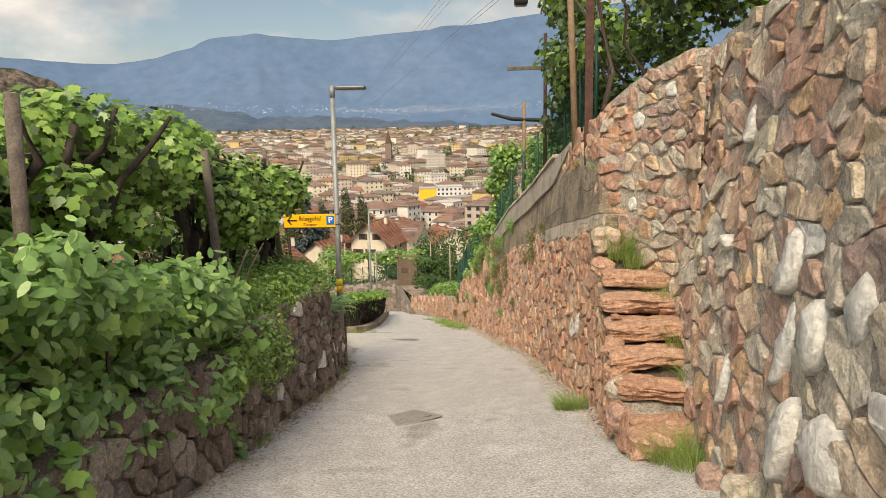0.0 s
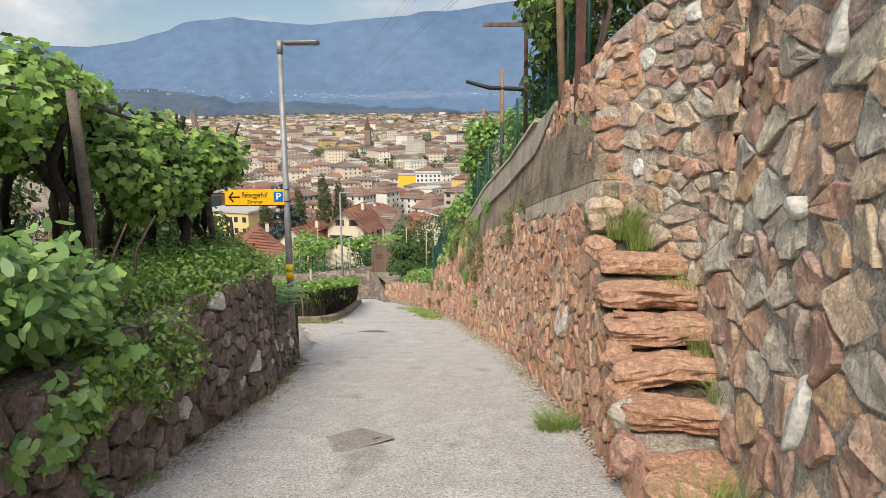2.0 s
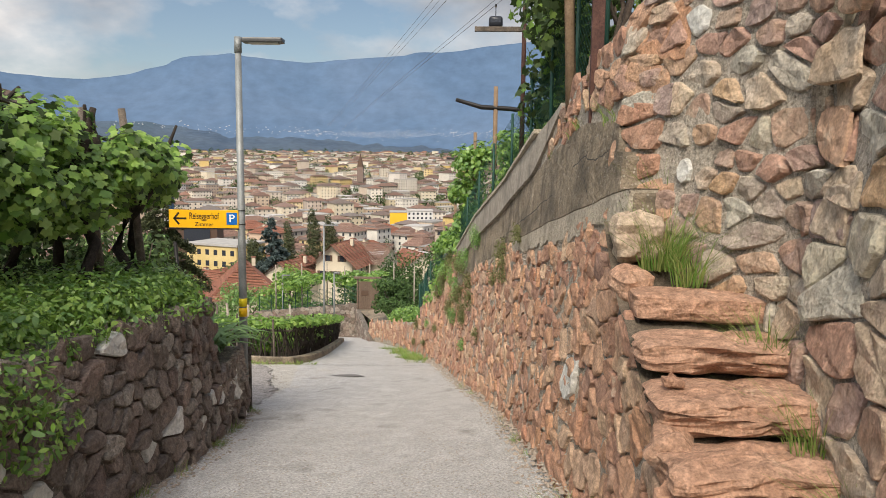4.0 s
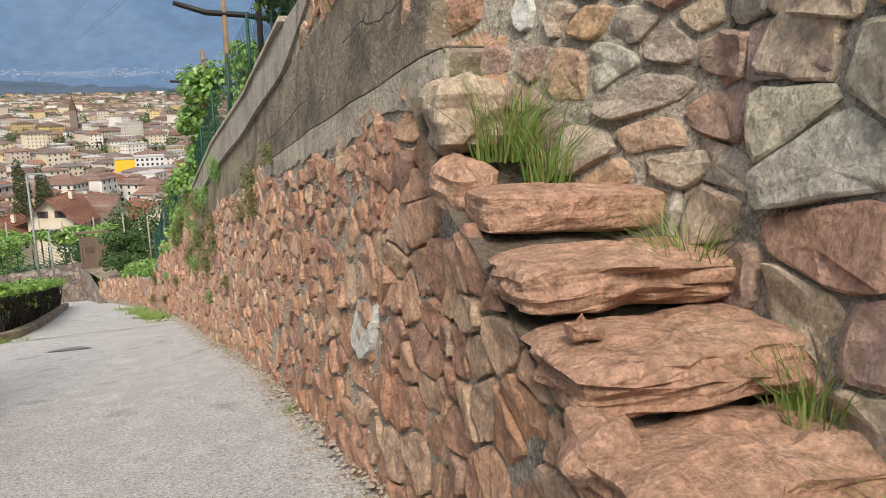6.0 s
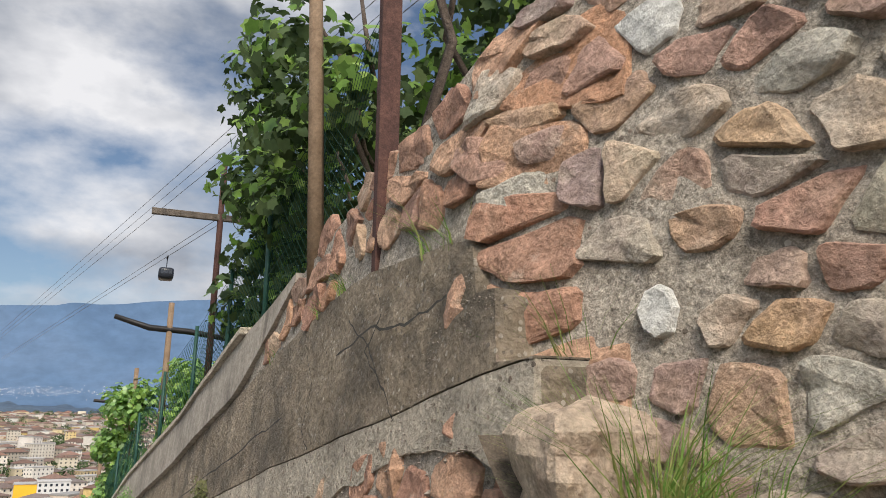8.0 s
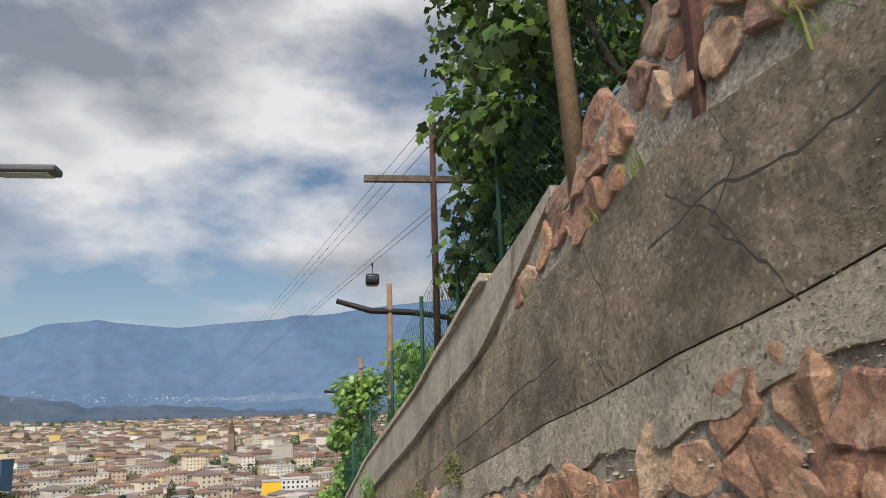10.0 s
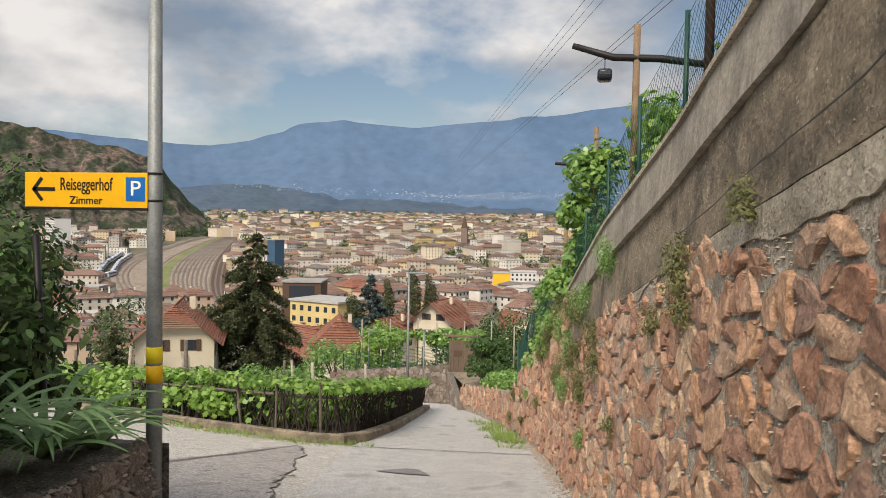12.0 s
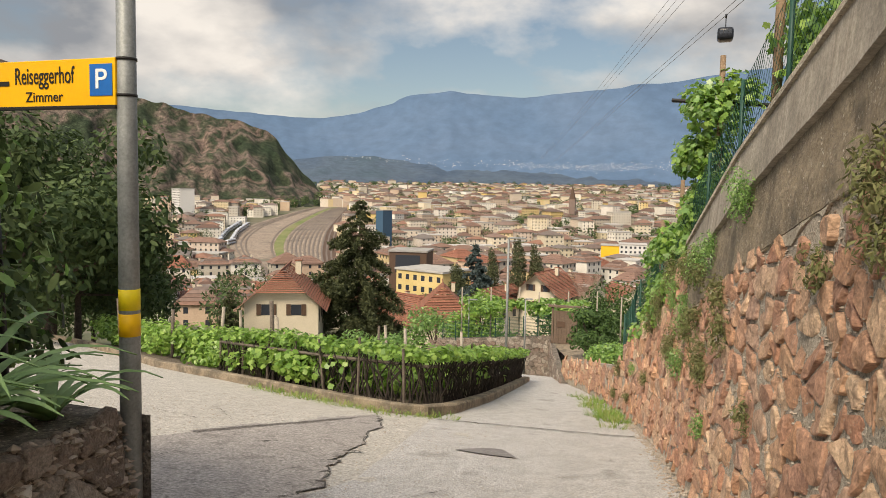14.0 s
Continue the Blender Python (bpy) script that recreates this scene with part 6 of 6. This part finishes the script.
# railway yard
def yard_strip(s0, s1, lift, wide=0.0):
    """A strip of the yard between two fractions of its width, or a track of a given width."""
    v, f = [], []
    for i in range(60):
        y = 340 + 869 * i / 59
        xl = sum(interp(YARD_L, y + k * 22) for k in (-2, -1, 0, 1, 2)) / 5
        xr = sum(interp(YARD_R, y + k * 22) for k in (-2, -1, 0, 1, 2)) / 5
        a, b = xl + (xr - xl) * s0, xl + (xr - xl) * s1
        if wide:
            b = a + wide
        v += [(a, y, terrain_z((xl + xr) / 2, y) + lift), (b, y, terrain_z((xl + xr) / 2, y) + lift)]
        if i:
            f.append((2 * i - 2, 2 * i - 1, 2 * i + 1, 2 * i))
    return v, f


M_turf = surf("yard_grass", [(.12, .16, .05), (.19, .21, .08), (.24, .22, .11)], .03, .4, 1, 0, .25)
tagged(mesh("rail_yard", *yard_strip(-.12, 1, 1.2), M_bed), "pale gravel bed of the railway yard", "ground", kind="structure")
tagged(mesh("yard_verge", *yard_strip(.37, .47, 1.35), M_turf), "green strip of grass between the tracks", "grass", kind="structure")
tagged(mesh("yard_sidings", *yard_strip(.88, 1.02, 1.35), M_shut), "dark stained gravel of the sidings", "ground", kind="structure")
for s in (-.06, .0, .05, .33, .5, .545, .59, .635, .68, .725, .77, .815, .86, .91, .96):
    tagged(mesh("rail_track", *yard_strip(s, s, 1.55, 1.7), M_rail), "dark railway track curving through the yard", "railway track", "tracks of the yard")
TRAIN = [(605, 0), (703, -58), (841, -128), (1000, -190)]
for x0, y0, n in ((-416, 612, 10), (-403, 606, 9)):
    tr = empty("train", (x0, y0, terrain_z(x0, y0) + 3.4), "long white passenger train standing in the yard", "train", "trains")
    y = y0
    for i in range(n):
        x, slope = x0 + interp(TRAIN, y), (interp(TRAIN, y + 12) - interp(TRAIN, y - 12)) / 24
        q = part("carriage", box_bm(3.2, 25, 4.2, (0, 0, 0), .5), M_train, tr)
        q.location = (x - x0, y - y0, terrain_z(x, y) - terrain_z(x0, y0))
        q.rotation_euler = (0, 0, math.atan(-slope))
        part("window_band", box_bm(3.3, 22, 1.1, (0, 0, .5)), M_win, q)
        y += 25.5 * math.cos(math.atan(slope))

# ---- trees ----


def conifer(at, h, r, label, material, seed, n=2600, droop=.3, size=.5, cat="spruce"):
    """Trunk, limbs in whorls and sprays of needles hanging from them."""
    rng = np.random.default_rng(seed)
    rr = random.Random(seed)
    o = empty("conifer_tree", at, label, "conifer tree", "conifers below the lane")
    part("trunk", tube_bm([(0, 0, -3), (0, 0, h * .5), (0, 0, h)], [r * .035, r * .022, .03], 8), M_bark, o, smooth=True)
    P, N = [], []
    z = h * .06
    while z < h * .985:
        t = z / h
        reach = r * (1 - t) ** .82 * rr.uniform(.75, 1.1) + .12
        for _ in range(rr.choice((4, 5, 6))):
            a, ln = rr.uniform(0, math.tau), reach * rr.uniform(.7, 1.1)
            tip = Vector((math.cos(a) * ln, math.sin(a) * ln, z - droop * ln * rr.uniform(.6, 1.3)))
            if ln > r * .3 and rr.random() < .5:
                part("limb", tube_bm([(0, 0, z), tip * .5 + Vector((0, 0, z * .5 + .05 * ln)), tip], [.05, .035, .015], 4), M_bark, o)
            k = max(6, int(n * ln / (r * 60)))
            s = rng.random(k) ** .5
            p = np.stack([tip.x * s, tip.y * s, z + (tip.z - z) * s + .08 * ln * np.sin(s * 3)], 1)
            p += rng.normal(size=(k, 3)) * np.array([.11, .11, .13]) * (ln * .35 + .2)
            P.append(p)
            q = rng.normal(size=(k, 3)) * .6
            q[:, 2] += .8
            N.append(q)
        z += h * .034 * rr.uniform(.7, 1.3)
    leaf_mesh("needles", np.concatenate(P), np.concatenate(N), size, material, "thin", o, seed)["kind"] = "stuff"
    return o


conifer((-30.4, 80.7, -16.6), 15.6, 7.4, "tall dark spruce with drooping branches", M_spruce, 5, 52000, .34, .4)
conifer((-40, 157, -26), 15.4, 6.0, "blue-grey spruce below the lane", M_bspruce, 6, 9000, .2, .9)
conifer((-78, 128, -34), 15, 5.0, "small dark conifer beside the railway", M_spruce, 7, 9000, .25, .8)


def cypress(at, h, r, seed):
    o = empty("cypress_tree", at, "slender dark green cypress", "cypress tree", "cypresses")
    part("trunk", tube_bm([(0, 0, -2), (0, 0, h * .8)], [.25, .05], 6), M_bark, o)
    bl = [((.15 * r * math.sin(k), .15 * r * math.cos(k * 2), h * (k + .5) / 12), (r * math.sin(math.pi * min(.97, (k + 1.3) / 13.5)) ** .6,) * 2 + (h / 11,)) for k in range(12)]
    P, N = shell(bl, 16, seed, .25)
    leaf_mesh("crown", P, N, .55, M_spruce, "thin", o, seed)["kind"] = "stuff"


for i, (x, y, z, h, r) in enumerate(((-39.1, 167.4, -27, 14, 1.5), (-35.9, 178.5, -29, 18, 1.9), (-32.5, 181.2, -29, 16.2, 1.8), (-43.2, 155.9, -27, 11.5, 2.3), (-47, 168, -30, 12, 1.6))):
    cypress((x, y, z), h, r, 90 + i)


def broad_tree(at, h, r, seed, label, material=None, size=.5, dens=7):
    rr = random.Random(seed)
    o = empty("broadleaf_tree", at, label, "tree", "broadleaf trees")
    part("trunk", tube_bm([(0, 0, -2), (.1, 0, h * .35), (.2, .1, h * .7)], [.24, .18, .08], 8), M_bark, o, smooth=True)
    bl = []
    for k in range(16):
        a, q, z = rr.uniform(0, math.tau), r * rr.uniform(.25, .8), h * rr.uniform(.3, .9)
        c = Vector((math.cos(a) * q, math.sin(a) * q, z))
        bl.append((tuple(c), (r * rr.uniform(.3, .45), r * rr.uniform(.3, .45), h * rr.uniform(.12, .18))))
        if k < 9:
            part("limb", tube_bm([(.1, 0, h * .3), c * .6 + Vector((0, 0, h * .1)), c], [.09, .06, .02], 5), M_bark, o)
    P, N = shell(bl, dens, seed, .5)
    leaf_mesh("crown", P, N, size, material or M_tree, "oval", o, seed)["kind"] = "stuff"


M_tree_g = surf("ivy_leaf", [(.035, .07, .02), (.06, .115, .03), (.10, .17, .045)], 2, 20, .6, 0, .15, .8, trans=.2)
dk = "dark broadleaf tree on the slope below"
for i, (x, y, z, h, r) in enumerate(((-28, 40, -8.5, 11.5, 5.5), (-33, 47, -10, 10, 5), (-37.5, 56, -12, 8.3, 5), (-40, 52, -12, 15, 7), (-43, 61, -14, 9, 4.5), (-36, 40, -9, 14.5, 6.5), (-31, 35, -7, 9, 4.2), (-24, 34, -6.8, 6, 3.2), (-50, 66, -16, 11, 6))):
    broad_tree((x, y, z), h, r, 120 + i, dk, M_tree, .42, 9)
broad_tree((-14.6, 68.5, -14.8), 7.2, 2.4, 140, "rounded bright green tree", M_vine, .3, 16)
broad_tree((-18.5, 69.5, -15), 4.8, 3.0, 141, "low round green bush tree", M_bush, .28, 14)
broad_tree((-22, 66, -14.5), 3.0, 2.6, 142, "low round green bush tree", M_bush, .28, 14)
broad_tree((-10.5, 62, -12.5), 2.6, 2.0, 143, "low round green bush tree", M_bush, .25, 16)
broad_tree((-3.5, 51.0, -9.4), 3.0, 1.5, 144, "ivy covered bush beside the gate", M_tree_g, .2, 60)
broad_tree((-3.0, 47.0, -8.9), 2.0, .9, 146, "ivy covered bush on the low wall", M_tree_g, .14, 80)
for x, y, h, r in ((-6.3, 80, 9.5, 3.0), (-2.6, 78, 9.8, 3.0), (-10, 83, 8.0, 2.6)):
    broad_tree((x, y, terrain_z(x, y)), h, r, 190 + int(x), "leafy tree beside the brown roofed house", M_tree_g, .3, 12)
for i in range(16):
    x, y = rw.uniform(-26, 14), rw.uniform(84, 118)
    broad_tree((x, y, terrain_z(x, y)), rw.uniform(3.5, 5.5), rw.uniform(2.4, 3.6), 150 + i, "leafy orchard tree on the slope", M_tree if i % 2 else M_bush, .4, 8)

# ---- gate, footpath and cobbled wall at the bend ----
gate = empty("wooden_gate", (-5.8, 56.1, -9.4), "brown plank gate under a leafy lintel", "gate")
for i in range(8):
    q = part("board", box_bm(.15, .04, 1.95, (-.545 + i * .156, 0, .98), .006), M_wood, gate)
for x in (-.7, .7):
    part("gate_post", box_bm(.12, .12, 2.2, (x, 0, 1.1), .01), M_wood, gate)
part("lintel", box_bm(1.9, .3, .12, (0, 0, 2.22), .01), M_wood, gate)
part("cross_board", box_bm(.5, .03, .35, (-.2, -.035, 1.15), .005), M_shut, gate)
pv = [(-4.0, 45.5, -9.0), (-2.9, 45.2, -8.85), (-5.0, 52, -9.3), (-3.8, 52, -9.2), (-6.6, 56.5, -9.45), (-5.0, 56.5, -9.4)]
tagged(mesh("footpath", pv, [(0, 1, 3, 2), (2, 3, 5, 4)], M_conc_d), "narrow concrete footpath up to the gate", "path", kind="structure")
cob = lambda y, z: float(np.interp(y, [45, 56.4], [-4.1, -6.7])) + 0 * z
wc = tagged(band("wall_cobbled", 45.2, 56.4, lambda y: road_z(-5, y) - 1, lambda y: float(np.interp(y, [45, 50, 56], [-9.1, -9.15, -9.4])), cob, M_mortar_d, .3), "cobbled stone wall carrying the footpath", "wall", kind="structure")
lay_stones(wc, stone_cells(45.2, 56.4, -12, -9.1, .3, .25, lambda u, v: v < float(np.interp(u, [45, 50, 56], [-9.15, -9.2, -9.45])), 16), cob, -1, lambda u, v: False, 26, M_dark)
w_b = tagged(band("wall_bend", 0, 8, lambda u: -4.2, lambda u: -.13 * u, lambda u, z: .05 * z, M_mortar_d, .4), "rubble wall along the outside of the bend", "wall", kind="structure")
w_b.matrix_world = pose(-6.5, 56.6, -9.1, 0, 0, 79)
lay_stones(w_b, stone_cells(0, 8, -4, 0, .28, .24, lambda u, v: v < -.13 * u - .05, 18), lambda u, z: .05 * z, -1, lambda u, v: False, 28, M_dark)
fb = empty("green_fence", (-10, 57.5, -9.6), "green mesh fence above the rubble wall", "fence")
for i in range(9):
    q = part("fence_post", tube_bm([(0, 0, 0), (0, 0, 1.3)], [.03, .03], 6), M_green_m, fb)
    q.location = (3.4 - i * .92, -.85 + i * .17, .55 - i * .15)
for k in range(14):
    part("wire", tube_bm([(3.4, -.85, .6 + k * .09), (-4, .55, -.6 + k * .09)], [.012, .012], 3), M_green_m, fb)
blobs = [((rw.uniform(-13, -4.8), rw.uniform(57, 63), rw.uniform(-8.3, -7.6)), (.8, .8, .28)) for _ in range(40)]
vine_mass("bend_pergola", "pergola of vines over the garden by the gate", blobs, 16, .28, 171)
for i in range(7):
    rail_post((-13 + i * 1.7, 59 + (i % 3), -11), 4.2, .05, M_cap, "pergola_post", "pale pergola post in the garden", "post", "garden pergola posts")

# ---- hills ----


def ridge(name, pts, dist, base, material, label, rough, seed, n=220, rows=26, depth=1.0, out=.22):
    """A mountain side: skyline by (bearing, elevation) in degrees, falling towards the valley."""
    v, f = [], []
    a0, a1 = pts[0][0], pts[-1][0]
    for i in range(n + 1):
        az = a0 + (a1 - a0) * i / n
        el_ = interp(pts, az)
        top_ = math.tan(radians(el_)) * dist + rough * .5 * nz(az, seed, 0, .9)
        for k in range(rows + 1):
            t = k / rows
            d = dist * (1 - out * (1 - t) ** 1.3) + rough * 2.2 * nz(az * .6, t * 2.5, seed, 1.3) * math.sin(math.pi * t)
            z = base + (top_ - base) * t ** depth + rough * .8 * nz(az * .9, t * 5, seed + 4, 1.7) * math.sin(math.pi * t)
            a = radians(az)
            v.append((1 + math.sin(a) * d, 12.5 + math.cos(a) * d, z))
    w = rows + 1
    for i in range(n):
        for k in range(rows):
            a = i * w + k
            f.append((a, a + w, a + w + 1, a + 1))
    return tagged(mesh(name, v, f, material, smooth=True), label, "mountain", kind="structure")


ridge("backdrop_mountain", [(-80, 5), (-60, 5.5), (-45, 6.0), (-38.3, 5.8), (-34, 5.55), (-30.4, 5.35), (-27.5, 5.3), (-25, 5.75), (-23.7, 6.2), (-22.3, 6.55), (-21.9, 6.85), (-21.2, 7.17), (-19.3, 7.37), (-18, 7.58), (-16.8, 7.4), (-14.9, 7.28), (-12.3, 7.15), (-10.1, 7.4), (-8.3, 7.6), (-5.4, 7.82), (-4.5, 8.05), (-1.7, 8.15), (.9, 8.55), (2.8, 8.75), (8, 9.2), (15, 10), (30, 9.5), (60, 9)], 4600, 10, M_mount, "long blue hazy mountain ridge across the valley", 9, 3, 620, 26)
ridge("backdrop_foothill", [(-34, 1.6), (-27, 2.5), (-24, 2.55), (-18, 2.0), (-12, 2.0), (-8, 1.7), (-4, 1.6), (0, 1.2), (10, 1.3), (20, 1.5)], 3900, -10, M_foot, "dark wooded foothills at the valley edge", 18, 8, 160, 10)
ridge("backdrop_cliff", [(-75, 9), (-55, 9.2), (-47, 7.7), (-42, 6.5), (-40.6, 6.1), (-38.9, 5.95), (-37.1, 5.3), (-34.4, 5.05), (-32.5, 4.5), (-30.9, 3.6), (-30.1, 2.4), (-29.1, 1.2), (-27.7, -.2), (-27, -1)], 1560, -45, M_rock, "steep wooded cliff hill with bare red rock", 17, 12, 300, 50, 1.0, .16)
lv, lf = [], []
rl = random.Random(15)
for i in range(520):
    az = rl.gauss(-7, 4.5) if i % 3 else rl.uniform(-26, 6)
    el_ = rl.gauss(2.0, .16) + .02 * abs(az + 8)
    if not -26 < az < 6 or el_ < 1.2:
        continue
    a, d, q = radians(az), 3650, rl.uniform(.8, 2.2)
    c = Vector((1 + math.sin(a) * d, 12.5 + math.cos(a) * d, math.tan(radians(el_)) * d))
    add(lv, lf, [c + Vector((sx * q, sy * q, sz * q * .6)) for sz in (-1, 1) for sx, sy in ((-1, -1), (1, -1), (1, 1), (-1, 1))], [(0, 1, 5, 4), (1, 2, 6, 5), (2, 3, 7, 6), (3, 0, 4, 7), (4, 5, 6, 7)])
tagged(mesh("far_village", lv, lf, M_light), "tiny white houses of villages across the valley", "village", kind="stuff")

# ---- cable car ----
cables = empty("cableway", (5, 150, 31), "twin steel cables of a cableway across the sky", "cableway")
co_ = Vector(cables.location)
for k, (a, b, r) in enumerate((((27, 50, 30.6), (-158, 896, 36), .045), ((28, 50, 30.4), (-157, 896, 35.4), .05), ((27, 50, 44), (-172, 896, 42), .045), ((28.2, 50, 43.2), (-171, 896, 41.6), .04), ((29.5, 50, 42.6), (-170, 896, 41), .05))):
    a, b = Vector(a), Vector(b)
    pts_ = [a.lerp(b, i / 24) - Vector((0, 0, 26 * math.sin(math.pi * i / 24) * (.0 if k < 2 else .05))) - co_ for i in range(25)]
    part("cable", tube_bm(pts_, [r] * 25, 5), M_lamp, cables)
gd = empty("cable_car", (5.2, 150.5, 28.2), "dark cable car cabin hanging under the cable", "cable car")
part("cabin", box_bm(2.6, 3.4, 2.1, (0, 0, -1.2), .5), M_cabin, gd, smooth=True)
for sx in (-.7, 0, .7):
    part("window", box_bm(.55, .04, .7, (sx, -1.71, -1.0), .02), M_win, gd)
part("hanger", box_bm(.16, .2, 2.1, (0, 0, .85), .03), M_cabin, gd)
part("carriage", box_bm(.35, 1.8, .35, (0, 0, 1.95), .08), M_cabin, gd)
